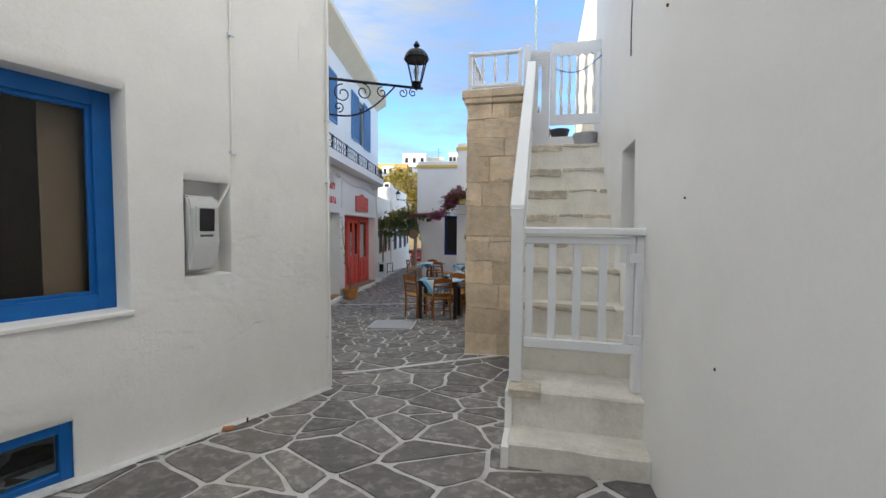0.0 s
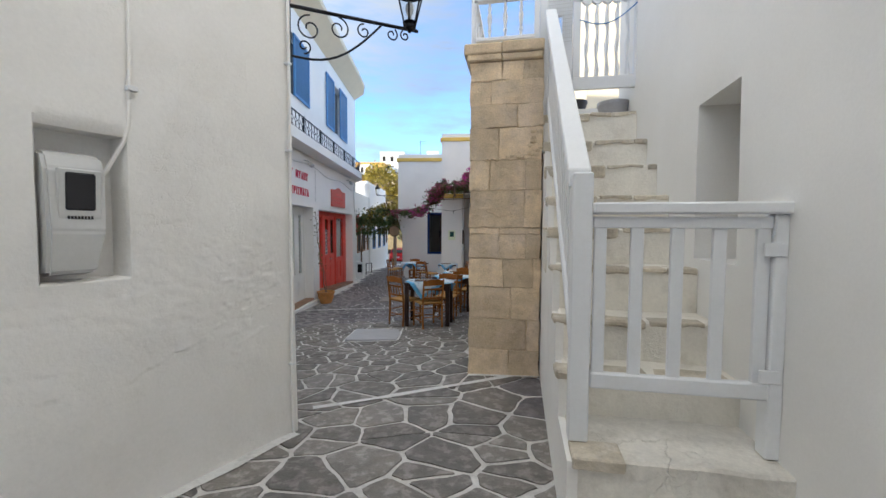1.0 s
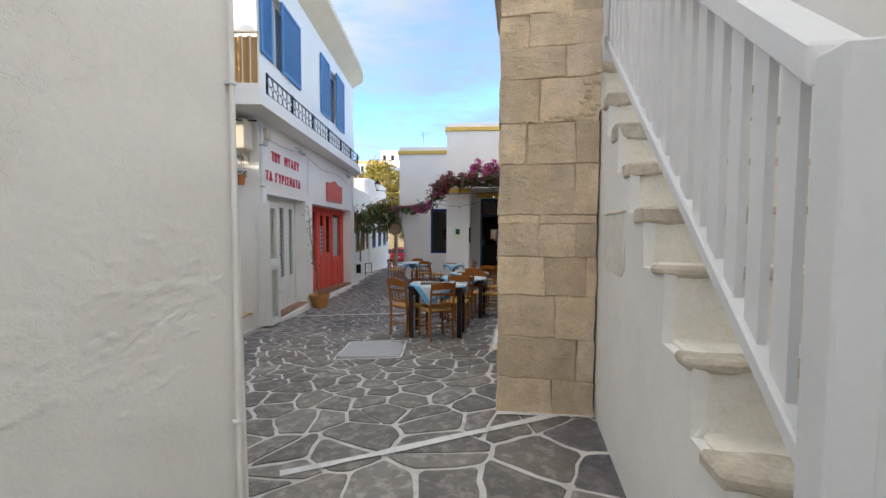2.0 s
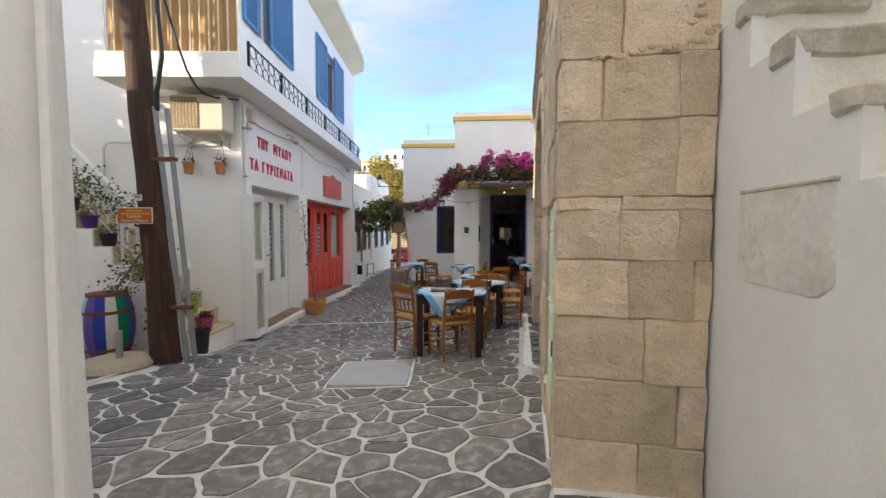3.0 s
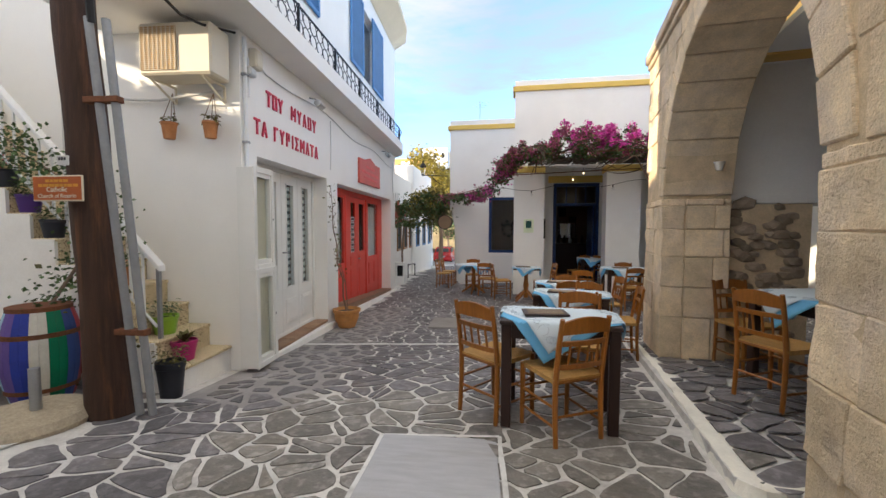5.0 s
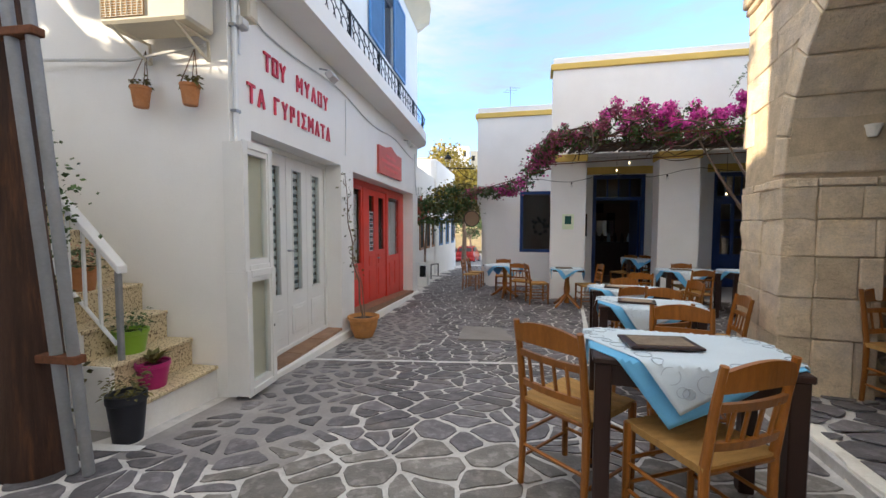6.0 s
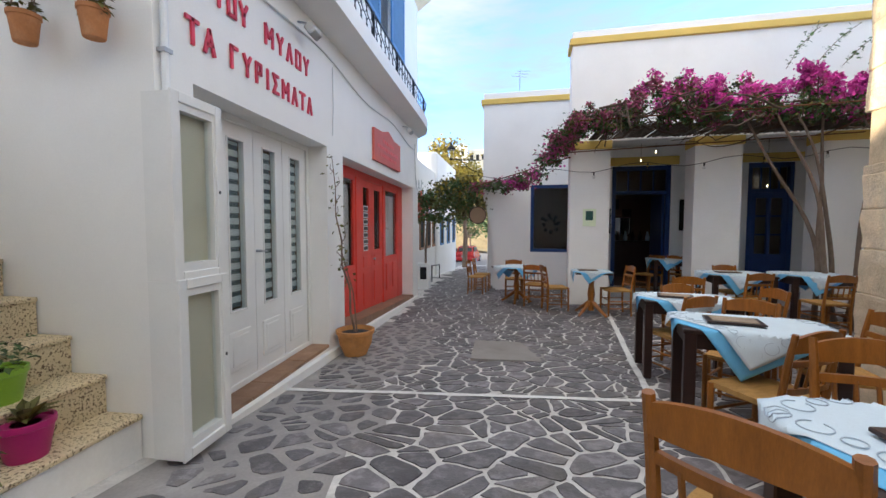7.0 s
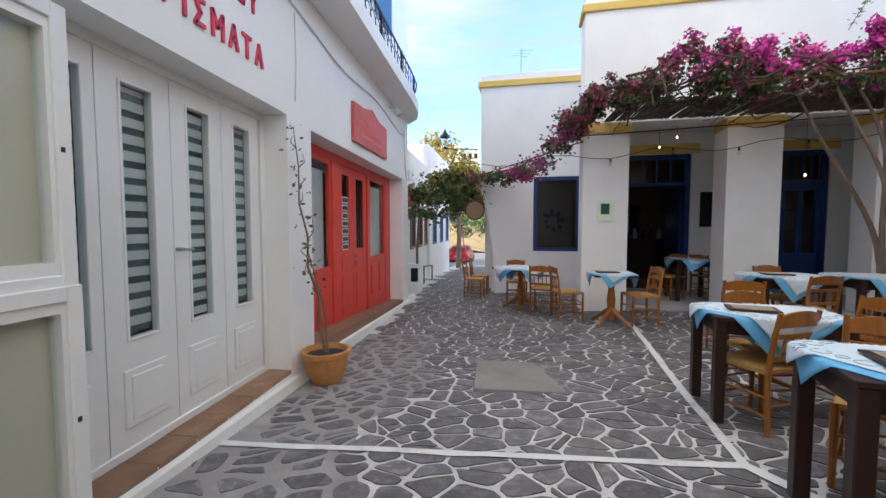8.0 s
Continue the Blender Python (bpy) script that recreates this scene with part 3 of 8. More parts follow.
part("pipe", tube(bmesh.new(), [(-1.10, 0.07, 1.28), (-1.04, 0.04, 1.36), (-0.985, -0.004, 1.50), (-0.968, -0.009, 1.58), (-0.955, -0.010, 1.9), (-0.95, -0.010, 2.6), (-0.955, -0.010, NH)], 0.0095, 8), WHITE, conduit, smooth=True)
for z in (1.75, 2.6):
    part("clip", boxes((-0.975, -0.93, -0.032, 0.012, z - 0.012, z + 0.012), bevel=0.003), WHITE_PAINT, conduit)
corner_pipe = thing("corner_pipe", rot(63, -1.28, 3.82), "thin whitewashed pipe up the rounded house corner", "pipe")
part("pipe", tube(bmesh.new(), [(-0.012, -0.022, -0.45), (-0.015, -0.026, 0.6), (-0.008, -0.024, 1.6), (-0.012, -0.022, NH)], 0.011, 8), WHITE, corner_pipe, smooth=True)
for z in (0.15, 1.62, 2.2):
    part("clip", boxes((-0.03, 0.005, -0.040, 0.0, z - 0.008, z + 0.008), bevel=0.003), WHITE_PAINT, corner_pipe)

pin = thing("iron_pin", pose(-1.63, 2.97, ground_z(-1.63, 2.97)), "short rusty iron pin standing at the wall foot", "pin")
part("rod", tube(bmesh.new(), [(0, 0, -0.02), (0.002, 0, 0.045)], 0.007, 8), RUST, pin)
chip = thing("brick_chip", pose(-1.69, 2.82, ground_z(-1.69, 2.82) + 0.012, 0, 0, 25), "small broken piece of red brick lying at the wall foot", "brick")
bm = boxes((-0.04, 0.04, -0.018, 0.018, 0.0, 0.025), bevel=0.006)
for v in bm.verts:
    v.co += Vector((noise.noise(v.co * 40), noise.noise(v.co * 47), 0)) * 0.006
part("fragment", bm, TERRACOTTA, chip)

# lantern on a scrolled bracket at the corner
lamp = thing("wall_lantern", rot(29, -1.27, 3.83, 2.6), "black iron street lantern on a scrolled wall bracket", "lamp")
part("bracket_arm", tube(bmesh.new(), [(0, 0, 0.0), (0.45, 0, 0.025), (0.97, 0, 0.055)], 0.013, 6), IRON, lamp)
part("bracket_post", boxes((-0.005, 0.012, -0.014, 0.014, -0.34, 0.03)), IRON, lamp)


def scroll(cx, cz, r, turns, start, shrink=0.25, n=22):
    pts = []
    for k in range(n + 1):
        f = k / n
        a = radians(start) + turns * 2 * math.pi * f
        q = r * (1 - (1 - shrink) * f)
        pts.append((cx + q * math.cos(a), 0, cz + q * math.sin(a)))
    return pts


def arc(x0, z0, x1, z1, sag, n=12):
    return [(x0 + (x1 - x0) * k / n, 0, z0 + (z1 - z0) * k / n - sag * math.sin(math.pi * k / n)) for k in range(n + 1)]


part("brace", tube(bmesh.new(), arc(0.0, -0.33, 0.66, 0.02, 0.12), 0.008, 6), IRON, lamp)
for cx, cz, r, t, s in ((0.14, -0.12, 0.09, 1.3, 90), (0.34, -0.075, 0.08, -1.3, 90), (0.10, -0.25, 0.05, 1.2, -90), (0.53, -0.05, 0.055, 1.2, 90), (0.75, -0.02, 0.05, -1.2, 60), (0.86, -0.005, 0.04, 1.2, 120)):
    part("scroll", tube(bmesh.new(), scroll(cx, cz, r, t, s), 0.006, 5), IRON, lamp)
lantern = part("lantern_base", lathe(bmesh.new(), [(0.012, 0.03), (0.022, 0.05), (0.05, 0.06), (0.055, 0.08), (0.03, 0.09), (0.058, 0.105)], 8, Matrix.Translation((0.90, 0, 0))), IRON, lamp)
part("lantern_glass", lathe(bmesh.new(), [(0.050, 0.105), (0.108, 0.335)], 6, Matrix.Translation((0.90, 0, 0))), GLASS_LAMP, lantern)
bm = bmesh.new()
for k in range(6):
    a = k * math.pi / 3
    tube(bm, [(0.90 + 0.052 * math.cos(a), 0.052 * math.sin(a), 0.105), (0.90 + 0.111 * math.cos(a), 0.111 * math.sin(a), 0.335)], 0.007, 5)
part("lantern_cage", bm, IRON, lantern)
part("lantern_cap", lathe(bmesh.new(), [(0.122, 0.325), (0.130, 0.345), (0.115, 0.385), (0.085, 0.42), (0.045, 0.44), (0.022, 0.445), (0.02, 0.465), (0.036, 0.48), (0.008, 0.525)], 14, Matrix.Translation((0.90, 0, 0))), IRON, lantern)
part("bulb", lathe(bmesh.new(), [(0.012, 0.105), (0.014, 0.15), (0.032, 0.20), (0.03, 0.235), (0.01, 0.26)], 10, Matrix.Translation((0.90, 0, 0))), PLASTIC_GREY, lantern)

# ---- stairs and tall house on the east side; local x is across, local y along the stairs ----
B = rot(-11.3, 0.06, 5.03)
tall = thing("tall_house", B @ rot(-90, 1.55, 0), "tall whitewashed house wall with a deep window niche", "house")
part("wall", wall_mesh(bmesh.new(), -0.9, 11.0, -1.0, 8.5, 0.4, [(1.22, 1.72, 0.92, 1.86)], res=0.12, amp=0.014, soft=0.015), WHITE_SMOOTH, tall, smooth=True)
parts("wall", WHITE_SMOOTH, tall, (-0.9, 11.0, 4.5, 4.8, -1, 8.5), (-0.9, -0.6, 0.41, 4.49, -1, 8.5), (10.7, 11, 0.41, 4.49, -1, 8.5))
part("roof", boxes((-0.9, 11.0, 0.4, 4.5, 8.3, 8.49)), WHITE_SMOOTH, tall)
part("niche_back", boxes((1.18, 1.76, 0.30, 0.42, 0.88, 1.90)), WHITE, tall)
nw = part("window", frame_bars(bmesh.new(), 1.26, 1.54, 0.98, 1.76, 0.265, 0.298, 0.035), CREAM, tall)
for k in range(7):
    part("bar", boxes((1.29, 1.51, 0.272, 0.285, 1.06 + k * 0.095, 1.075 + k * 0.095)), CREAM, nw)
# opaque dark sheet painted for the shade behind the bars
part("pane", boxes((1.28, 1.52, 0.286, 0.299, 1.0, 1.74)), DARK, nw)
for s, z, q in ((2.9, 1.35, 0.005), (3.3, 0.7, 0.005), (2.5, 2.4, 0.008), (3.7, 1.9, 0.007)):
    part("wall_nail", boxes((s - q * 0.4, s + q * 0.4, -0.012, 0.01, z - q, z + q)), RUST, tall)
wire = thing("hanging_wire", B @ rot(-90, 1.55, 0), "thin frayed cable hanging down the white wall", "cable")
part("cable", tube(bmesh.new(), [(1.62, -0.012, 4.5), (1.60, -0.016, 3.2), (1.615, -0.022, 2.7), (1.60, -0.016, 2.5)], 0.005, 5), CABLE, wire)

def stone(bm_box, seed, jit=0.011, chip=0.0):
    if chip:
        bmesh.ops.subdivide_edges(bm_box, edges=[e for e in bm_box.edges if e.calc_length() > 0.13], cuts=3, use_grid_fill=True)
        for v in bm_box.verts:
            q = v.co * 9 + Vector((seed * 1.7, seed, 0))
            v.co += Vector((noise.noise(q), noise.noise(q + Vector((31, 0, 0))), noise.noise(q + Vector((0, 57, 0))))) * chip
    for v in bm_box.verts:
        v.co += Vector((noise.noise(v.co * 3.1 + Vector((seed, 0, 0))), noise.noise(v.co * 3.3 + Vector((0, seed, 0))), 0.6 * noise.noise(v.co * 2.9 + Vector((0, 0, seed))))) * jit
    return bm_box


STEPS = [(-2.50, -0.10), (-2.27, 0.145), (-1.86, 0.365), (-1.62, 0.59), (-1.33, 0.86), (-1.06, 1.106), (-0.80, 1.345), (-0.51, 1.61), (-0.23, 1.868), (0.127, 2.20)]
stairs = thing("staircase", B, "steep whitewashed masonry stairs with worn stone nosings", "stairs")
rng = random.Random(5)
for i, (b, z) in enumerate(STEPS):
    nxt = STEPS[i + 1][0] if i + 1 < len(STEPS) else 0.9
    low = STEPS[i - 1][1] - 0.06 if i else -0.9
    bm = boxes((0.735, 1.56, b, nxt + 0.12, low, z), bevel=0.012)
    bmesh.ops.subdivide_edges(bm, edges=[e for e in bm.edges if abs(e.verts[0].co.x - e.verts[1].co.x) > 0.5], cuts=9)
    for v in bm.verts:
        v.co += Vector((0, 0.011 * noise.noise(v.co * 6 + Vector((i, 0, 0))), 0.008 * noise.noise(v.co * 5 + Vector((0, i, 4)))))
    step = part("step", bm, WHITE_STEP if i > 1 else STEP_WORN, stairs)
    if i > 1:
        a = 0.682
        while a < 1.5:
            edge = a < 0.7
            w = rng.uniform(0.36, 0.52) if edge else rng.uniform(0.16, 0.36)
            thick = (rng.uniform(0.070, 0.095) if i > 4 else rng.uniform(0.035, 0.05)) if edge else rng.uniform(0.020, 0.036)
            bm = boxes((a, min(a + w, 1.545), b - rng.uniform(0.012, 0.022), b + rng.uniform(0.09, 0.13), z - thick, z + 0.004), bevel=0.012 if edge else 0.006)
            bmesh.ops.subdivide_edges(bm, edges=[e for e in bm.edges if abs(e.verts[0].co.x - e.verts[1].co.x) > 0.1], cuts=7)
            for v in bm.verts:
                low_v = v.co.z < z - thick * 0.5
                v.co += Vector((0.008 * noise.noise(v.co * 19 + Vector((0, 4, 0))), 0.014 * noise.noise(v.co * 11), (0.020 if low_v else 0.006) * noise.noise(v.co * 9 + Vector((9, i, 0)))))
            part("nosing_stone", bm, NOSE_STONE, step, smooth=False)
            a += w + rng.uniform(0.002, 0.03)
bm = bmesh.new()
prof = [(-2.53, -0.9), (-2.53, -0.12)]
for i, (b, z) in enumerate(STEPS[1:]):
    prof += [(b - 0.012, STEPS[i][1] - 0.02), (b - 0.012, z - 0.02)]
prof += [(0.135, 2.18), (0.135, -0.9)]
lo = [bm.verts.new((0.70, y, z)) for y, z in prof]
hi = [bm.verts.new((0.745, y, z)) for y, z in prof]
n = len(prof)
for i in range(n):
    bm.faces.new((lo[i], lo[(i + 1) % n], hi[(i + 1) % n], hi[i]))
bm.faces.new(lo[::-1]), bm.faces.new(hi)
bmesh.ops.recalc_face_normals(bm, faces=bm.faces)
part("side_wall", bm, WHITE, stairs)
part("brown_slab", boxes((0.72, 0.93, -2.30, -2.14, 0.10, 0.152), bevel=0.006), NOSE_STONE, stairs, "bare brown stone slab")

bm = bmesh.new()
ring = []
for k in range(28):
    a = 2 * math.pi * k / 28
    c, s = math.cos(a), math.sin(a)
    y = -0.48 + 0.262 * math.copysign(abs(c) ** 0.28, c) + 0.012 * noise.noise(Vector((c * 2, s * 2, 1)))
    z = 0.925 + 0.178 * math.copysign(abs(s) ** 0.28, s) + 0.016 * noise.noise(Vector((c * 2, s * 2, 5)))
    ring.append((y, z))
loops = [[bm.verts.new((x, -0.48 + (y + 0.48) * g, 0.925 + (z - 0.925) * g)) for y, z in ring] for x, g in ((0.705, 1.01), (0.6975, 1.0), (0.6945, 0.975))]
for p, q in zip(loops, loops[1:]):
    for k in range(28):
        bm.faces.new((p[k], p[(k + 1) % 28], q[(k + 1) % 28], q[k]))
bm.faces.new(loops[-1])
bmesh.ops.recalc_face_normals(bm, faces=bm.faces)
part("inset_stone", bm, STEP_WORN, stairs, "pale stone slab let into the side wall")
# lip added to give the shadow line along the stone's top edge
part("inset_ledge", stone(boxes((0.690, 0.705, -0.745, -0.225, 1.094, 1.110), bevel=0.004), 5, 0.008), NOSE_STONE, stairs)

handrail = thing("stair_railing", B, "white painted wooden stair railing with flat slats", "railing")
part("post", boxes((0.715, 0.80, -2.175, -2.09, 0.155, 1.345), bevel=0.006), WHITE_PAINT, handrail)
SL = 0.83


def sloped(a0, a1, b0, b1, za, thick):
    bm = bmesh.new()
    vs = [bm.verts.new((a, b, za + (b - b0) * SL + dz)) for a in (a0, a1) for b in (b0, b1) for dz in (0, thick)]
    for f in ((0, 1, 3, 2), (4, 6, 7, 5), (0, 4, 5, 1), (2, 3, 7, 6), (1, 5, 7, 3), (0, 2, 6, 4)):
        bm.faces.new([vs[k] for k in f])
    bmesh.ops.recalc_face_normals(bm, faces=bm.faces)
    bmesh.ops.bevel(bm, geom=list(bm.edges), offset=0.006, segments=1, affect="EDGES")
    return bm


part("top_rail", sloped(0.70, 0.80, -2.10, 0.10, 1.285, 0.085), WHITE_PAINT, handrail)
part("bottom_rail", sloped(0.725, 0.775, -2.09, 0.10, 0.50, 0.06), WHITE_PAINT, handrail)
b = -1.98
while b < 0.05:
    z = 0.53 + (b + 2.09) * SL
    part("slat", boxes((0.74, 0.762, b - 0.032, b + 0.032, z, z + 0.78)), WHITE_PAINT, handrail)
    b += 0.118

gate = thing("stair_gate", B @ pose(0.80, -2.13, 0, 0, 0, 0), "low white wooden gate with slats at the foot of the stairs", "gate")
part("top_rail", boxes((0.0, 0.755, -0.055, 0.03, 1.165, 1.215), bevel=0.008), WHITE_PAINT, gate)
part("frame_rail", boxes((0.005, 0.70, -0.02, 0.02, 1.105, 1.155), bevel=0.004), WHITE_PAINT, gate)
part("bottom_rail", boxes((0.005, 0.71, -0.025, 0.015, 0.395, 0.465), bevel=0.006), WHITE_PAINT, gate)
for a in (0.012, 0.163, 0.322, 0.483, 0.645):
    part("slat", boxes((a, a + 0.052, -0.012, 0.010, 0.46, 1.11), bevel=0.003), WHITE_PAINT, gate)
part("hinge_post", boxes((0.70, 0.755, -0.03, 0.05, 0.15, 1.165), bevel=0.005), WHITE_PAINT, gate)
for z in (1.02, 0.50):
    part("hinge", boxes((0.66, 0.745, -0.038, -0.028, z - 0.028, z + 0.028), bevel=0.003), WHITE_PAINT, gate)

upper_rail = thing("terrace_railing", B, "white wooden railing with turned balusters on the terrace edge", "railing")
TURNED = [(0.012, 0.0), (0.012, 0.05), (0.022, 0.07), (0.012, 0.1), (0.020, 0.16), (0.024, 0.2), (0.012, 0.25), (0.02, 0.275), (0.012, 0.3), (0.012, 0.345)]
part("top_rail", boxes((0.0, 0.64, 0.02, 0.09, 3.29, 3.325), bevel=0.005), WHITE_PAINT, upper_rail)
part("bottom_rail", boxes((0.0, 0.64, 0.03, 0.08, 2.915, 2.95), bevel=0.005), WHITE_PAINT, upper_rail)
for a in (0.02, 0.62):
    part("post", boxes((a - 0.025, a + 0.025, 0.03, 0.08, 2.86, 3.34), bevel=0.004), WHITE_PAINT, upper_rail)
for a in (0.17, 0.32, 0.47):
    part("baluster", lathe(bmesh.new(), TURNED, 10, Matrix.Translation((a, 0.055, 2.945))), WHITE_PAINT, upper_rail, smooth=True)
part("side_rail", boxes((0.005, 0.055, 0.09, 2.4, 3.29, 3.325)), WHITE_PAINT, upper_rail)
for k in range(9):
    part("baluster", lathe(bmesh.new(), TURNED, 8, Matrix.Translation((0.03, 0.3 + 0.24 * k, 2.945))), WHITE_PAINT, upper_rail, smooth=True)
upper_gate = thing("terrace_gate", B, "white wooden terrace gate with wavy spindles above the stairs", "gate")
board = part("slotted_board", wall_mesh(bmesh.new(), 0.735, 0.965, 2.2, 3.36, 0.04, [(0.828, 0.868, 2.62, 3.18)], res=0.2), WHITE_PAINT, upper_gate)
board.location.y = 0.215
for a0, a1, z1 in ((0.655, 0.735, 3.44), (1.60, 1.74, 3.46)):
    part("post", boxes((a0, a1, 0.20, 0.26, 2.2, z1), bevel=0.005), WHITE_PAINT, upper_gate)
part("gate_rail", boxes((0.97, 1.60, 0.21, 0.25, 2.46, 2.58), bevel=0.004), WHITE_PAINT, upper_gate)
bm = boxes((0.97, 1.60, 0.21, 0.25, 3.31, 3.42))
for k in range(5):
    lathe(bm, [(0.052, -0.019), (0.052, 0.019)], 14, Matrix.Translation((1.10 + 0.093 * k, 0.23, 3.318)) @ Matrix.Rotation(radians(90), 4, "X"))
part("gate_rail", bm, WHITE_PAINT, upper_gate)
part("stile", boxes((0.97, 1.04, 0.21, 0.25, 2.58, 3.30), bevel=0.004), WHITE_PAINT, upper_gate)
part("stile", boxes((1.53, 1.60, 0.21, 0.25, 2.58, 3.30), bevel=0.004), WHITE_PAINT, upper_gate)
for k in range(5):
    bm = bmesh.new()
    tube(bm, [(1.10 + 0.093 * k + 0.006 * math.sin(j * 1.4), 0.23, 2.57 + j * 0.074) for j in range(11)], [0.017 + 0.006 * math.sin(j * 1.9) for j in range(11)], 8)
    part("spindle", bm, WHITE_PAINT, upper_gate, smooth=True)
NET = material("white_netting", (0.62, 0.62, 0.60), 0.9, var=0.05, bump=0)
bm = bmesh.new()
for k in range(12):
    tube(bm, [(0.735 + k * 0.02, 0.206, 2.9 + 0.02 * math.sin(k * 2)), (0.738 + k * 0.02, 0.206, 3.34 + 0.02 * math.sin(k))], 0.0022, 4, False)
for k in range(12):
    tube(bm, [(0.73, 0.204, 2.92 + k * 0.036), (0.96, 0.204, 2.93 + k * 0.036)], 0.0022, 4, False)
part("netting", bm, NET, upper_gate)
gate_cord = thing("gate_cord", B, "faded blue cord slung across the terrace gate", "cord")
part("cord", tube(bmesh.new(), [(1.03 + 0.052 * k, 0.20, 3.12 - 0.11 * math.sin(math.pi * k / 10) + 0.012 * k) for k in range(11)], 0.006, 5), BLUE_SHUT, gate_cord)
OCHRE = material("ochre_plaster", (0.66, 0.42, 0.13), 0.9, var=0.1, var_scale=3, grain=0.06, bump=0.4, bump_dist=0.006)
low_wall = thing("terrace_parapet", B, "low ochre plastered terrace wall behind the gate", "wall")
part("wall", boxes((0.75, 3.4, 4.2, 4.4, 2.40, 2.95)), OCHRE, low_wall)
for x, y, z, r, h, mat, lab in ((1.42, 0.52, 2.20, 0.16, 0.20, SLAB, "rough grey stone planter on the stair landing"), (1.12, 1.15, 2.47, 0.14, 0.14, POT_DARK, "dark bowl standing on the terrace"), (0.86, 1.6, 2.47, 0.15, 0.26, TERRACOTTA, "terracotta pot with a small cactus on the terrace")):
    p = thing("terrace_pot", B @ pose(x, y, z), lab, "plant pot", group="terrace pots")
    part("pot", lathe(bmesh.new(), [(r * 0.7, 0), (r * 0.74, 0.01), (r * 0.96, h * 0.8), (r, h * 0.84), (r, h), (r * 0.9, h), (r * 0.86, h * 0.88)], 18), mat, p, smooth=True)
    part("soil", lathe(bmesh.new(), [(r * 0.86, h * 0.85), (r * 0.5, h * 0.9)], 14), DARK, p)
bm = bmesh.new()
for k in range(5):
    a = k * 1.3
    tube(bm, [(0, 0, 0.2), (0.04 * math.cos(a), 0.04 * math.sin(a), 0.4), (0.06 * math.cos(a), 0.06 * math.sin(a), 0.62 + 0.06 * math.sin(k * 2))], [0.02, 0.022, 0.008], 6)
part("cactus_stems", bm, LEAF_DRY, p)
flag_pole = thing("mast", B @ pose(0.75, 1.6, 0), "thin pale green mast rising from the terrace", "mast")
part("pole", tube(bmesh.new(), [(0, 0, 2.2), (0, 0, 6.2)], 0.016, 8), PALE_GREEN, flag_pole)
terrace_house = thing("terrace_house", B @ pose(1.75, 4.6, 0), "sunlit cream house behind the terrace", "house")
part("wall", boxes((0.0, 3.0, 0.0, 3.0, 1.5, 6.4)), CREAM, terrace_house)

# ---- stone arcade; local x into the building, local y along its lane face ----
arcade = thing("stone_arcade", B, "weathered sandstone building with a wide arch and a small door", "building")
COURSES = [-0.62, -0.10, 0.21, 0.52, 0.80, 1.04, 1.105, 1.47, 1.76, 2.07, 2.29, 2.52, 2.70]
FRONT_JOINTS = [(0.39,), (0.56,), (0.41,), (0.33, 0.62), (0.29, 0.54), (0.29,), (0.53,), (0.19, 0.53), (0.28,), (0.45,), (0.2,), (0.3, 0.5)]
A_B0, A_B1, A_SP, A_RISE, A_END, A_IN = 1.68, 4.34, 1.13, 1.33, 5.21, 0.60
D_B0, D_B1 = 0.20, 0.90   # the small door in the lane face
A_MID, A_HALF = (A_B0 + A_B1) / 2, (A_B1 - A_B0) / 2


def in_arch(b, z, grow=0.0):
    if b < A_B0 - grow or b > A_B1 + grow:
        return False
    return z < A_SP + (A_RISE + grow) * math.sqrt(max(0.0, 1 - ((b - A_MID) / (A_HALF + grow)) ** 2))


# mortar core with the arch and the doorway cut through
bm = bmesh.new()
cols = [0.006, 0.10, D_B0, D_B1, 1.2, 1.4] + [A_B0 + (A_B1 - A_B0) * k / 24 for k in range(25)] + [4.8, A_END - 0.03]
for b0, b1 in zip(cols, cols[1:]):
    m = (b0 + b1) / 2
    if D_B0 < m < D_B1:
        box(bm, 0.004, 0.66, b0, b1, 1.10, 2.72)
        box(bm, 0.09, 0.66, b0, b1, -0.7, 1.10)
    elif A_B0 < m < A_B1:
        za, zb = [A_SP + A_RISE * math.sqrt(max(0.0, 1 - ((q - A_MID) / A_HALF) ** 2)) for q in (b0, b1)]
        vs = [bm.verts.new((x, b, z)) for x in (0.004, A_IN) for b, z in ((b0, za + 0.01), (b1, zb + 0.01), (b1, 2.72), (b0, 2.72))]
        for f in ((3, 2, 1, 0), (4, 5, 6, 7), (0, 1, 5, 4)):
            bm.faces.new([vs[k] for k in f])
    else:
        box(bm, 0.004, 0.66 if m < 1.5 else A_IN, b0 + (0.02 if b0 > A_B1 - 0.01 and b0 < A_B1 + 0.01 else 0), b1 - (0.02 if abs(b1 - A_B0) < 0.01 else 0), -0.7, 2.72)
bmesh.ops.recalc_face_normals(bm, faces=bm.faces)
part("core", bm, MORTAR, arcade)
rng = random.Random(11)
seed = 0
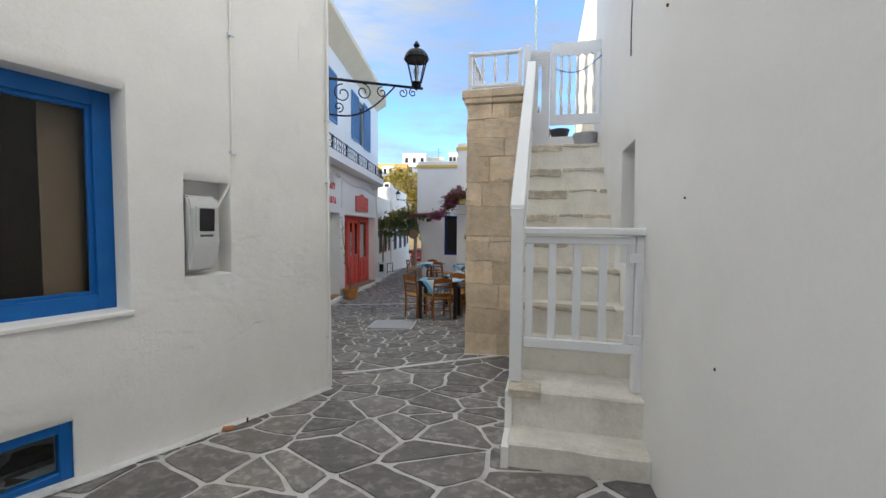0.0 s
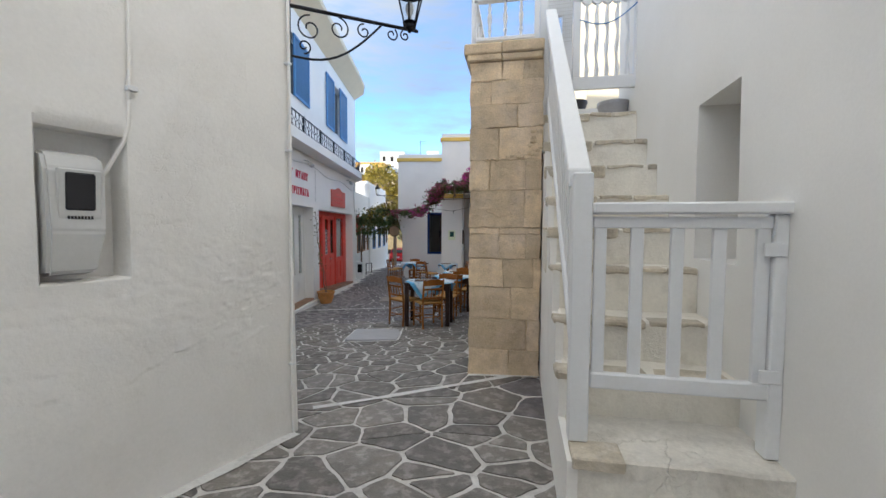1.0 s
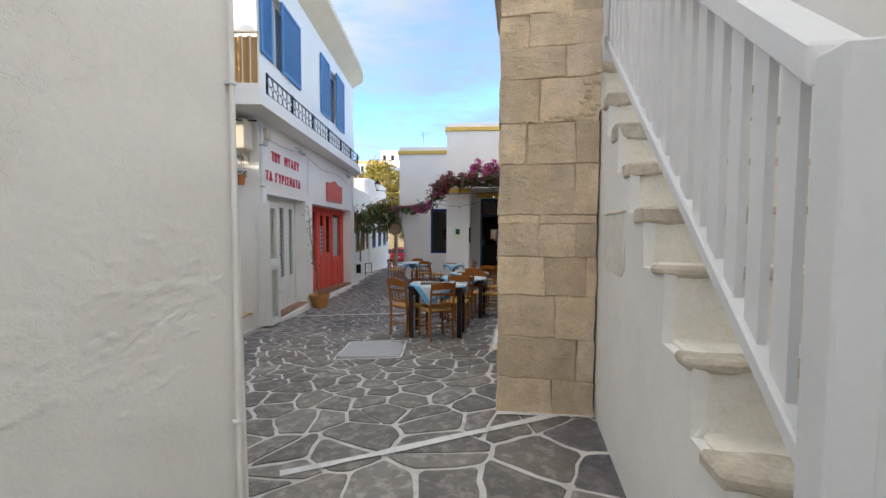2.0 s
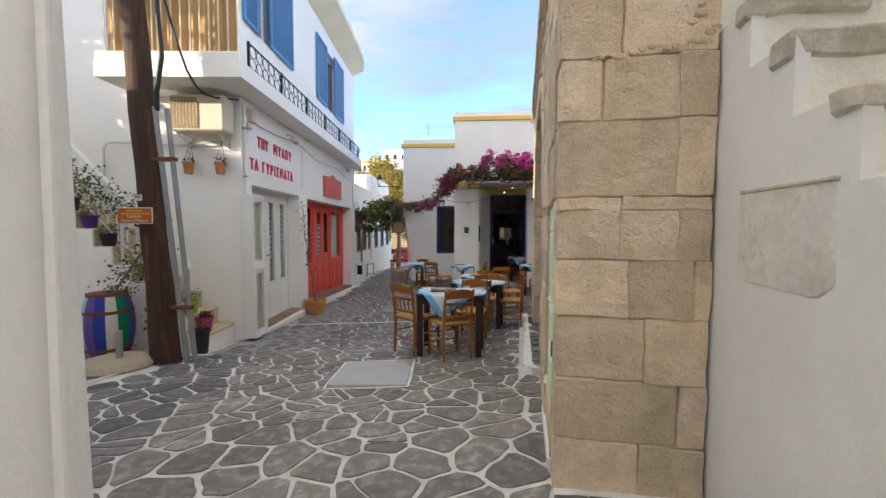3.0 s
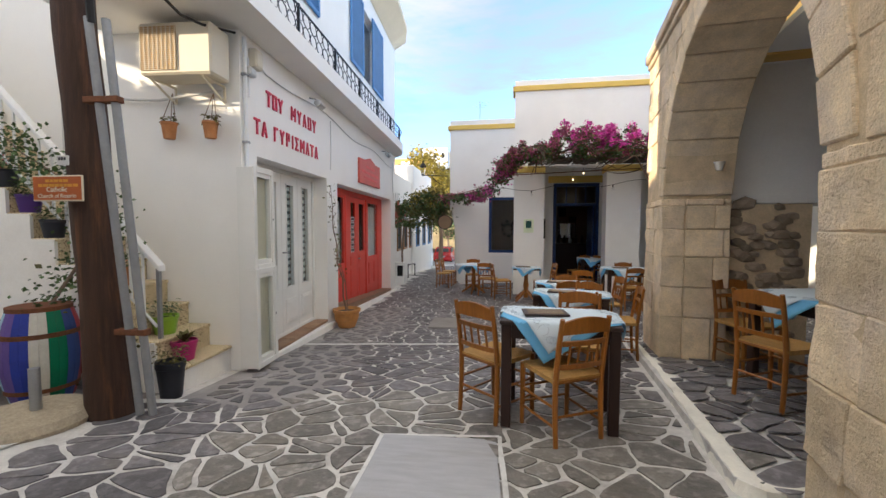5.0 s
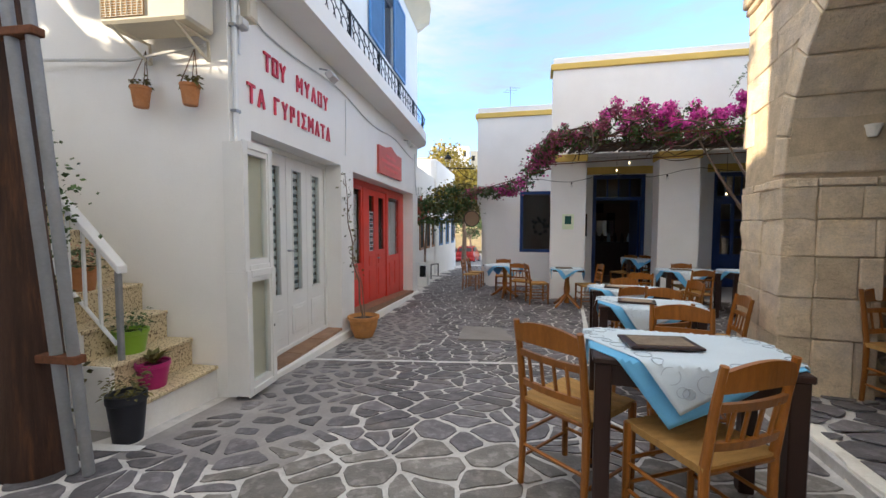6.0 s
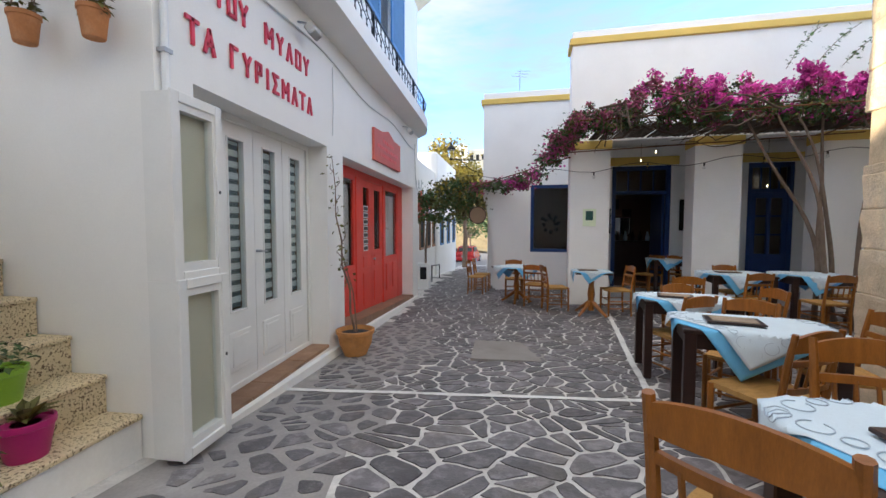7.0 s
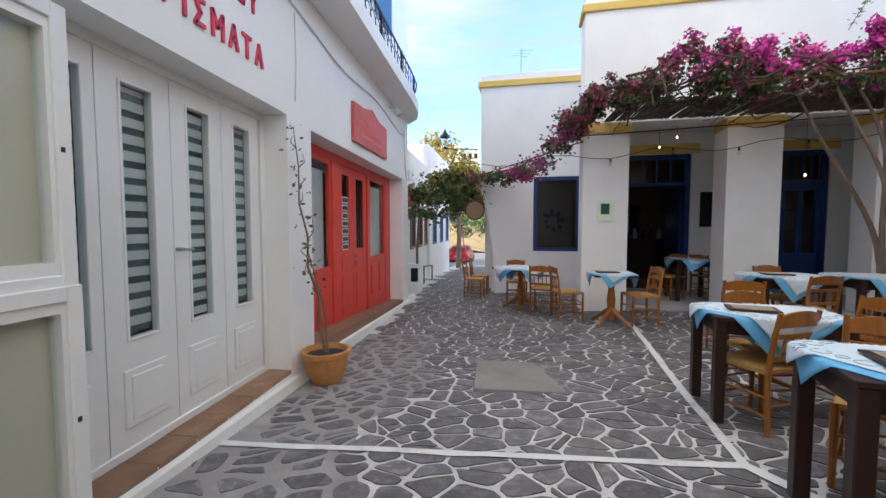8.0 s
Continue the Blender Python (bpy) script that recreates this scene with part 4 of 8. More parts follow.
for c, (z0, z1) in enumerate(zip(COURSES, COURSES[1:])):
    cuts = [0.0, *FRONT_JOINTS[c], 0.69]
    for a0, a1 in zip(cuts, cuts[1:]):
        seed += 1
        g = rng.uniform(0.0, 0.003)
        part("block", stone(boxes((a0 + (g if a0 else -0.004), a1 - g, -0.006 - rng.uniform(0, 0.009), 0.19, z0 + g, z1 - g), bevel=0.006), seed, 0.013, 0.010), SANDSTONE, arcade)
    b = D_B0
    while b < A_END - 0.05:
        w = rng.uniform(0.34, 0.72)
        e = min(b + w, A_END)
        if A_END - e < 0.2:
            e = A_END
        for lim in (D_B0, D_B1, A_B0, A_B1):
            inside = z1 < 1.2 and lim < 1.0 or z0 < A_SP + 0.3 and lim > 1.0
            if inside and b < lim - 0.02 and e > lim - 0.16:
                e = lim
                break
        mid, zm = (b + e) / 2, (z0 + z1) / 2
        blocked = (D_B0 <= b < D_B1 - 0.01 and z1 <= 1.2 and z0 > -0.5) or (in_arch(mid, zm) if zm < A_SP else in_arch(mid, zm, 0.20) or in_arch(b + 0.03, zm, 0.16) or in_arch(e - 0.03, zm, 0.16))
        if blocked and A_B0 - 0.3 < mid < A_B1 + 0.3 and z0 > A_SP - 0.1:
            # fill beside the arch ring with shorter stones
            q = b
            while q < e - 0.04:
                r = min(q + 0.13, e)
                if not (in_arch(q, z0 + 0.02, 0.2) or in_arch(r, z0 + 0.02, 0.2)):
                    seed += 1
                    part("block", stone(boxes((-0.006, 0.2, q + 0.003, r - 0.003, z0 + 0.004, z1 - 0.004), bevel=0.008), seed), SANDSTONE, arcade)
                q = r
        elif not blocked:
            seed += 1
            g = rng.uniform(0.0, 0.003)
            deep = 0.2 if e < A_B0 + 0.01 and b > 0.3 or b >= A_B1 - 0.01 else 0.2
            part("block", stone(boxes((-0.004 - rng.uniform(0, 0.009), deep, b + g, e - g, z0 + g, z1 - g), bevel=0.006), seed, 0.013, 0.010), SANDSTONE, arcade)
        b = e
# jamb stones facing into the arch
for c, (z0, z1) in enumerate(zip(COURSES, COURSES[1:])):
    if z0 > A_SP - 0.05:
        break
    z1 = min(z1, A_SP)
    for b0, b1 in ((A_B0 - 0.2, A_B0 + 0.012), (A_B1 - 0.012, A_B1 + 0.2)):
        for a0, a1 in ((0.205, 0.46 + 0.08 * (c % 2)), (0.46 + 0.08 * (c % 2), A_IN)):
            seed += 1
            part("block", stone(boxes((a0 + 0.003, a1 - 0.003, b0, b1, z0 + 0.004, z1 - 0.004), bevel=0.009), seed), SANDSTONE, arcade)
# rubble and mortar packed into the broken upper corner of the pier
for k in range(26):
    if k < 12:
        x, z = rng.uniform(0.55, 0.68), rng.uniform(1.72, 2.10)
    else:
        x, z = 0.16 + 0.034 * (k - 12), 1.755 + 0.05 * ((k - 12) / 13) + rng.uniform(-0.012, 0.012)
    q = rng.uniform(0.014, 0.030)
    bm = bmesh.new()
    bmesh.ops.create_icosphere(bm, subdivisions=1, radius=1, matrix=Matrix.Translation((x, -0.006, z)) @ Matrix.Diagonal((q * 1.3, 0.016, q * 0.8, 1)))
    part("rubble_stone", stone(bm, 300 + k, 0.012), SANDSTONE if k % 3 else MORTAR, arcade)
# small ring cut into a lower stone
bm = bmesh.new()
tube(bm, [(0.165 + 0.030 * math.cos(a), -0.016, 0.375 + 0.030 * math.sin(a)) for a in [2 * math.pi * k / 20 for k in range(21)]], 0.003, 6, False)
part("carved_ring", bm, MORTAR, arcade)
# arch ring
NV = 15
for k in range(NV):
    t0, t1 = math.pi * k / NV + 0.004, math.pi * (k + 1) / NV - 0.004
    bm = bmesh.new()
    vs = []
    for x in (-0.014, A_IN):
        for t, gr in ((t0, -0.012), (t0, 0.2), (t1, 0.2), (t1, -0.012)):
            vs.append(bm.verts.new((x, A_MID + (A_HALF + gr) * math.cos(t), A_SP + (A_RISE + gr) * math.sin(t))))
    for f in ((0, 1, 2, 3), (7, 6, 5, 4), (0, 4, 5, 1), (1, 5, 6, 2), (2, 6, 7, 3), (3, 7, 4, 0)):
        bm.faces.new([vs[q] for q in f])
    bmesh.ops.recalc_face_normals(bm, faces=bm.faces)
    bmesh.ops.bevel(bm, geom=list(bm.edges), offset=0.008, segments=1, affect="EDGES")
    seed += 1
    part("arch_stone", stone(bm, seed), SANDSTONE, arcade)
# cornice
b = -0.05
while b < A_END:
    e = min(b + rng.uniform(0.5, 0.9), A_END + 0.03)
    part("cornice_stone", stone(boxes((-0.035, 0.3, max(b, -0.045) + 0.003, e - 0.003, 2.70, 2.765), (-0.065, 0.3, max(b, -0.06) + 0.003, e - 0.003, 2.765, 2.87), bevel=0.012), seed), SANDSTONE, arcade)
    seed, b = seed + 1, e
for a0, a1 in ((0.3, 0.68),):
    part("cornice_stone", stone(boxes((a0, a1, -0.045, 0.3, 2.70, 2.765), (a0, a1 + 0.01, -0.065, 0.3, 2.765, 2.87), bevel=0.012), seed), SANDSTONE, arcade)
parts("roof", WHITE_SMOOTH, arcade, (0.29, 0.70, 0.28, A_END, 2.6, 2.78), (0.70, 4.0, 0.92, A_END, 2.42, 2.47), (0.30, 0.655, 0.05, 0.28, 2.6, 2.76))
parts("inner_wall", WHITE, arcade, (3.7, 4.0, 0.0, A_END, -0.7, 2.42), (0.66, 3.7, 0.9, 1.15, -0.7, 2.42), (0.61, 3.7, A_B1 + 0.16, A_END, 1.06, 2.42))
part("door_frame", boxes((0.03, 0.10, D_B0, D_B0 + 0.025, -0.35, 1.11), (0.03, 0.10, D_B1 - 0.025, D_B1, -0.35, 1.11), (0.03, 0.10, D_B0 + 0.025, D_B1 - 0.025, 1.085, 1.11)), PALE_GREEN, arcade)
door = part("door", boxes((0.015, 0.055, D_B0 + 0.025, D_B1 - 0.025, -0.33, 1.085), bevel=0.004), PALE_GREEN, arcade, "pale green panelled wooden door")
for z0, z1 in ((-0.25, 0.20), (0.30, 0.49), (0.61, 0.96)):
    part("panel_moulding", frame_bars(bmesh.new(), 0, 0.40, z0, z1, -0.012, 0.004, 0.022), PALE_GREEN, door).matrix_local = Matrix.Translation((0.018, 0.73, 0)) @ rot(-90)
    part("panel", boxes((0.002, 0.03, 0.365, 0.695, z0 + 0.04, z1 - 0.04), bevel=0.006), PALE_GREEN, door)
part("latch", boxes((-0.006, 0.018, 0.272, 0.292, 0.22, 0.31), bevel=0.003), RUST, door, "rusty latch")
part("pull_handle", tube(bmesh.new(), [(0.016, 0.42, 0.545), (-0.012, 0.41, 0.54), (-0.014, 0.33, 0.53), (0.016, 0.315, 0.53)], 0.007, 6), PALE_GREEN, door)
part("door_sill", boxes((-0.02, 0.12, D_B0 - 0.005, D_B1 + 0.02, -0.7, -0.33), bevel=0.01), WHITE, arcade)
# rubble infill behind the far pier
for k in range(70):
    a = 0.62 + 0.55 * rng.random()
    z = -0.5 + 1.55 * rng.random()
    r = rng.uniform(0.05, 0.10)
    bm = bmesh.new()
    bmesh.ops.create_icosphere(bm, subdivisions=1, radius=1, matrix=Matrix.Translation((a, A_B1 + 0.12, z)) @ Matrix.Diagonal((r * 1.3, 0.06, r * 0.85, 1)))
    part("rubble_stone", stone(bm, k, 0.03), RUBBLE, arcade)
part("rubble_core", boxes((0.55, 1.3, A_B1 + 0.10, A_END, -0.7, 1.05)), MORTAR, arcade)

cup = thing("wall_socket_cup", B, "small weathered white cup-shaped fitting on the arch pier", "fitting")
part("cup", lathe(bmesh.new(), [(0.022, 0), (0.03, 0.01), (0.042, 0.06), (0.05, 0.075), (0.05, 0.085), (0.038, 0.085), (0.034, 0.06)], 14, Matrix.Translation((0.46, A_B1 - 0.065, 1.37))), WHITE_STEP, cup, smooth=True)
part("stub", boxes((0.445, 0.475, A_B1 - 0.055, A_B1 + 0.01, 1.39, 1.42)), WHITE_STEP, cup)

# ---- shop house; local x runs up the lane along its front ----
SHOP = rot(90, -3.45, 9.0)
shop = thing("shop_house", SHOP, "two-storey white shop house with a balcony and blue shutters", "house")
SH_END, SH_TOP = 7.6, 6.3
W1, R1 = (0.25, 2.37, -0.73, 1.60), (2.85, 7.05, -1.3, 1.57)
UPPER = [(0.55, 1.55, 3.98, 5.3), (4.0, 5.55, 3.98, 5.42)]
part("wall", wall_mesh(bmesh.new(), 0.0, SH_END, -1.5, SH_TOP, 0.3, [W1, R1, *UPPER], res=0.3, amp=0.006, soft=0.004), WHITE_SMOOTH, shop)
bm = wall_mesh(bmesh.new(), -9.0, 0.0, -1.5, SH_TOP, 0.3, [(-1.9, -1.0, 3.05, 5.1)], res=0.4, amp=0.006)
south = part("wall", bm, WHITE_SMOOTH, shop)
south.matrix_local = rot(-90)
parts("wall", WHITE_SMOOTH, shop, (SH_END - 0.3, SH_END, 0.31, 8.7, -1.5, SH_TOP), (0.31, SH_END, 8.7, 9.0, -1.5, SH_TOP))
part("roof", boxes((0.05, SH_END - 0.05, 0.31, 8.9, SH_TOP - 0.25, SH_TOP - 0.02)), WHITE_SMOOTH, shop)
bm = bmesh.new()
out = [(-0.3, -0.46), (6.1, -0.46), (7.3, -0.42), (8.0, -0.25), (8.45, 0.15), (8.6, 0.6), (8.6, 9.2), (-0.3, 9.2)]
inner = [(-0.004, -0.006), (6.1, -0.006), (7.2, -0.006), (7.5, -0.006), (7.606, 0.1), (7.606, 0.6), (7.606, 9.006), (-0.004, 9.006)]
rings = [[bm.verts.new((x, y, z)) for x, y in loop] for loop, z in ((inner, 5.85), (out, 6.22), (out, 6.36))]
for p, q in zip(rings, rings[1:]):
    for k in range(8):
        bm.faces.new((p[k], p[(k + 1) % 8], q[(k + 1) % 8], q[k]))
bm.faces.new(rings[2])
bmesh.ops.recalc_face_normals(bm, faces=bm.faces)
part("eave", bm, CREAM, shop, "cream painted overhanging eave")
for a, b in ((0.26, 2.36), (2.86, 7.04)):
    # shop partitions coloured dark for the dim rooms
    parts("partition", DARK_ROOM, shop, (a, b, 1.55, 1.6, -1.3, 2.5), (a - 0.02, a, 0.3, 1.55, -1.3, 2.5), (b, b + 0.02, 0.3, 1.55, -1.3, 2.5), (a, b, 0.3, 1.55, 1.72, 1.78), (a, b, 0.3, 1.55, -1.3, -1.25))
for a, b, z0, z1 in UPPER:
    part("window_frame", frame_bars(bmesh.new(), a, b, z0, z1, 0.12, 0.17, 0.06), WHITE_PAINT, shop)
    part("pane", boxes((a + 0.05, b - 0.05, 0.14, 0.15, z0 + 0.05, z1 - 0.05)), PANE_SKY, shop)
    part("mullion", boxes(((a + b) / 2 - 0.025, (a + b) / 2 + 0.025, 0.11, 0.16, z0 + 0.06, z1 - 0.06)), WHITE_PAINT, shop)


def shutter(parent, s0, s1, z0, z1, y=-0.05, mat=BLUE_SHUT):
    f = part("shutter", frame_bars(bmesh.new(), s0, s1, z0, z1, y, y + 0.035, 0.06), mat, parent, "blue louvred shutter")
    n = max(4, int((z1 - z0 - 0.12) / 0.06))
    for k in range(n):
        z = z0 + 0.07 + (z1 - z0 - 0.14) * k / n
        part("slat", box(bmesh.new(), s0 + 0.055, s1 - 0.055, -0.004, 0.004, -0.024, 0.024, 0, Matrix.Translation((0, y + 0.018, z + 0.02)) @ Matrix.Rotation(radians(35), 4, "X")), mat, f)
    return f


shutter(shop, 1.02, 2.06, 3.98, 5.3)
shutter(shop, 0.1, 0.56, 3.98, 5.3)
shutter(shop, 3.58, 4.40, 3.96, 5.44)
shutter(shop, 5.12, 6.08, 3.96, 5.5)

# balcony slab with a curved far end
bm = bmesh.new()
out = [(-0.78, -0.40), (6.2, -0.40), (6.9, -0.37), (7.4, -0.25), (7.75, 0.0), (7.9, 0.35), (7.9, 1.2), (7.61, 1.2), (7.61, -0.002), (0.0, -0.002), (0.0, 1.45), (-0.78, 1.45)]
prism(bm, out, 2.84, 3.05)
bmesh.ops.recalc_face_normals(bm, faces=bm.faces)
part("balcony_slab", bm, WHITE_SMOOTH, shop)
part("balcony_upstand", boxes((-0.77, -0.66, -0.39, 1.44, 3.05, 3.16), bevel=0.008), WHITE_SMOOTH, shop)
railing = part("balcony_rail", tube(bmesh.new(), [(-0.5, -0.37, 3.38), (3, -0.37, 3.38), (6.2, -0.37, 3.38), (6.88, -0.34, 3.38), (7.36, -0.22, 3.38), (7.7, 0.02, 3.38)], 0.014, 6), IRON, shop, "black iron balcony railing with lattice panels")
part("lower_rail", tube(bmesh.new(), [(-0.5, -0.37, 3.07), (6.2, -0.37, 3.07), (6.88, -0.34, 3.07), (7.36, -0.22, 3.07), (7.7, 0.02, 3.07)], 0.010, 6), IRON, railing)


def rail_at(s):
    return -0.37 if s < 6.2 else -0.37 + 0.39 * ((s - 6.2) / 1.5) ** 2.2


for s in (-0.5, 0.6, 1.8, 3.0, 4.2, 5.4, 6.5, 7.3):
    part("post", boxes((s - 0.014, s + 0.014, rail_at(s) - 0.014, rail_at(s) + 0.014, 2.98, 3.4)), IRON, railing)
bm = bmesh.new()
s = -0.48
while s < 7.3:
    y0, y1 = rail_at(s), rail_at(s + 0.2)
    for zc in (3.145, 3.30):
        pts = [(s + 0.1 + 0.1 * math.cos(a), (y0 + y1) / 2 + (y1 - y0) / 2 * math.cos(a), zc + 0.078 * math.sin(a)) for a in [2 * math.pi * k / 8 for k in range(9)]]
        tube(bm, pts, 0.006, 4, False)
    s += 0.2
part("lattice", bm, IRON, railing)
side_rail = part("side_rail", tube(bmesh.new(), [(-0.72, -0.36, 3.92), (-0.72, 1.42, 3.92)], 0.018, 6), CREAM, shop, "cream side balcony railing with upright bars")
for k in range(15):
    part("bar", tube(bmesh.new(), [(-0.72, -0.34 + k * 0.12, 3.0), (-0.72, -0.34 + k * 0.12, 3.92)], 0.009, 5), CREAM, side_rail)
CURTAIN = material("tan_balcony_curtain", (0.42, 0.27, 0.12), 0.9, var=0.15, var_scale=3, grain=0.1, bump=0.4, stretch=(14, 14, 1))
bm = bmesh.new()
cols = [[bm.verts.new((-0.66 + 0.02 * math.sin(k * 1.3), -0.30 + k * 0.03, z)) for z in (3.06, 3.88)] for k in range(56)]
for a, b in zip(cols, cols[1:]):
    bm.faces.new((a[0], b[0], b[1], a[1]))
cloth = part("screen", bm, CURTAIN, side_rail, "tan cloth screen")
solid = cloth.modifiers.new("thick", "SOLIDIFY")
solid.thickness = 0.006
# near-black slab standing for the shaded balcony doorway
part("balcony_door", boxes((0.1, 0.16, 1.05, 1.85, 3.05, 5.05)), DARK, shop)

# white glazed doors with striped blinds
wd = part("door_frame", frame_bars(bmesh.new(), 0.25, 2.37, -0.73, 1.60, 0.225, 0.305, 0.06), DOOR_WHITE, shop)
BLIND_D = material("dark_blind_stripe", (0.10, 0.125, 0.125), 0.6, var=0.1, grain=0.05, bump=0)
BLIND_L = material("light_blind_stripe", (0.56, 0.58, 0.55), 0.7, var=0.06, grain=0.04, bump=0)
for k in range(4):
    a = 0.313 + 0.4965 * k
    b = a + 0.49
    pa, pb = a + 0.14, b - (0.14 if k else 0.075)
    leaf = part("door_leaf", wall_mesh(bmesh.new(), a, b, -0.71, 1.54, 0.045, [(pa, pb, -0.045, 1.405)], res=3), DOOR_WHITE, shop, "white glazed door leaf with a striped blind")
    leaf.location.y = 0.24
    part("bead", frame_bars(bmesh.new(), pa - 0.015, pb + 0.015, -0.06, 1.42, -0.010, 0.004, 0.018), DOOR_WHITE, leaf)
    part("lower_panel", boxes((a + 0.09, b - 0.09, -0.012, 0.004, -0.56, -0.22), bevel=0.006), DOOR_WHITE, leaf)
    part("lower_panel_field", boxes((a + 0.13, b - 0.13, -0.018, 0.0, -0.52, -0.26), bevel=0.006), DOOR_WHITE, leaf)
    pane = part("pane", boxes((pa + 0.003, pb - 0.003, 0.012, 0.018, -0.042, 1.402)), GLASS, leaf)
    pane.visible_shadow = False
    z = -0.03
    j = k
    while z < 1.38:
        h = 0.055 if j % 2 == 0 else 0.042
        part("blind_stripe", boxes((pa, pb, 0.05 + 0.008 * (j % 2), 0.056 + 0.008 * (j % 2), z, min(z + h, 1.4))), BLIND_D if j % 2 else BLIND_L, leaf)
        z, j = z + h, j + 1
part("door_handle", tube(bmesh.new(), [(1.325, 0.19, 0.45), (1.325, 0.245, 0.45)], 0.012, 8), STEEL, wd)
part("door_lever", tube(bmesh.new(), [(1.325, 0.19, 0.45), (1.41, 0.185, 0.445)], 0.009, 8), STEEL, wd)
for k in range(7):
    part("step_tile", boxes((0.26 + k * 0.3, 0.26 + k * 0.3 + 0.295, 0.0, 0.22, -0.75, -0.715 + 0.003 * (k % 2)), bevel=0.003), TILE_ORANGE, shop)


def sloped_box(s0, s1, y0, y1, za0, za1, zb0, zb1):
    """A bar along local x whose bottom and top go from (za0, zb0) at s0 to (za1, zb1) at s1."""
    bm = bmesh.new()
    vs = [bm.verts.new(p) for p in ((s0, y0, za0), (s1, y0, za1), (s1, y1, za1), (s0, y1, za0), (s0, y0, zb0), (s1, y0, zb1), (s1, y1, zb1), (s0, y1, zb0))]
    for f in ((3, 2, 1, 0), (4, 5, 6, 7), (0, 1, 5, 4), (1, 2, 6, 5), (2, 3, 7, 6), (3, 0, 4, 7)):
        bm.faces.new([vs[k] for k in f])
    return bm


part("plinth", sloped_box(0.3, 2.8, -0.055, 0.0, -1.4, -1.4, -0.728, -0.80), WHITE, shop, "whitewashed kerb under the shop doors")
part("plinth", sloped_box(2.8, 7.5, -0.07, 0.0, -1.5, -1.5, -0.75, -0.98), WHITE, shop, "whitewashed kerb under the shop doors")
part("step", sloped_box(2.86, 7.04, -0.01, 0.34, -1.5, -1.5, -0.62, -0.90), TILE_ORANGE, shop, "terracotta threshold")

# red shopfront, set deep in its opening
RY = 0.20
red = part("shopfront_frame", boxes((2.85, 2.94, 0.06, 0.16, -0.62, 1.57), (6.66, 7.05, 0.06, 0.16, -0.9, 1.57), (2.94, 6.66, 0.06, 0.16, 1.46, 1.57), (4.0, 4.25, 0.05, 0.15, -0.75, 1.46), (5.50, 5.65, 0.05, 0.15, -0.83, 1.46), bevel=0.006), RED, shop, "red painted wooden shopfront")
red.location.y = RY
NOTICE = material("paper_notices", (0.62, 0.64, 0.66), 0.7, var=0.05, bump=0)
for a, b, za, za1 in ((2.94, 4.0, -0.62, -0.70), (5.65, 6.66, -0.80, -0.88)):
    f = part("window_frame", frame_bars(bmesh.new(), a, b, 0.02, 1.46, 0.07, 0.12, 0.06), RED, red)
    part("pane", boxes((a + 0.05, b - 0.05, 0.09, 0.096, 0.06, 1.42)), GLASS, f).visible_shadow = False
    part("display_board", boxes((a + 0.05, b - 0.05, 0.16, 0.18, 0.04, 1.32)), PLASTIC_GREY, f)
    part("apron", sloped_box(a, b, 0.07, 0.13, za, za1, 0.02, 0.02), RED, red)
    k0 = a + 0.08
    while k0 < b - 0.2:
        k1 = min(k0 + 0.40, b - 0.08)
        part("apron_panel", boxes((k0, k1, 0.05, 0.072, -0.60, -0.06), bevel=0.008), RED, red)
        k0 = k1 + 0.08
for a, b in ((4.25, 4.84), (4.84, 5.50)):
    leaf = part("door_leaf", wall_mesh(bmesh.new(), a + 0.004, b - 0.004, -0.78, 1.45, 0.045, [(a + 0.15, b - 0.15, 0.26, 1.34)], res=3), RED, red)
    leaf.location.y = 0.075
    part("pane", boxes((a + 0.14, b - 0.14, 0.02, 0.026, 0.25, 1.35)), GLASS, leaf).visible_shadow = False
    part("panel", boxes((a + 0.11, b - 0.11, -0.014, 0.003, -0.66, -0.10), bevel=0.008), RED, leaf)
    part("panel", boxes((a + 0.11, b - 0.11, -0.014, 0.003, -0.02, 0.18), bevel=0.008), RED, leaf)
    if a < 4.5:
        for k in range(8):
            part("notice", boxes((a + 0.17, b - 0.17, 0.008, 0.014, 0.15 + k * 0.112, 0.245 + k * 0.112)), NOTICE, leaf)
            part("notice_print", boxes((a + 0.195, b - 0.195, 0.004, 0.008, 0.17 + k * 0.112, 0.225 + k * 0.112)), PLASTIC_DARK, leaf)
    else:
        for k in range(3):
            part("bar", boxes((a + 0.22 + 0.1 * k, a + 0.235 + 0.1 * k, 0.0, 0.012, 0.27, 1.33)), IRON, leaf)
part("door_knob", lathe(bmesh.new(), [(0.01, 0), (0.012, 0.02), (0.024, 0.03), (0.02, 0.05)], 10, Matrix.Translation((4.90, 0.075, 0.10)) @ Matrix.Rotation(radians(90), 4, "X")), STEEL, red)
coil = thing("cable_coil", SHOP, "loose grey cable coil hung on the house corner", "cable")
part("coil", tube(bmesh.new(), [(7.25 + 0.10 * math.cos(a), -0.02 - 0.004 * k, 1.66 + 0.11 * math.sin(a)) for k, a in enumerate([0.4 * q for q in range(36)])], 0.009, 5), PLASTIC_GREY, coil)
part("drop", tube(bmesh.new(), [(7.2, -0.015, 2.6), (7.22, -0.015, 2.2), (7.26, -0.02, 1.77)], 0.012, 5), PLASTIC_GREY, coil)

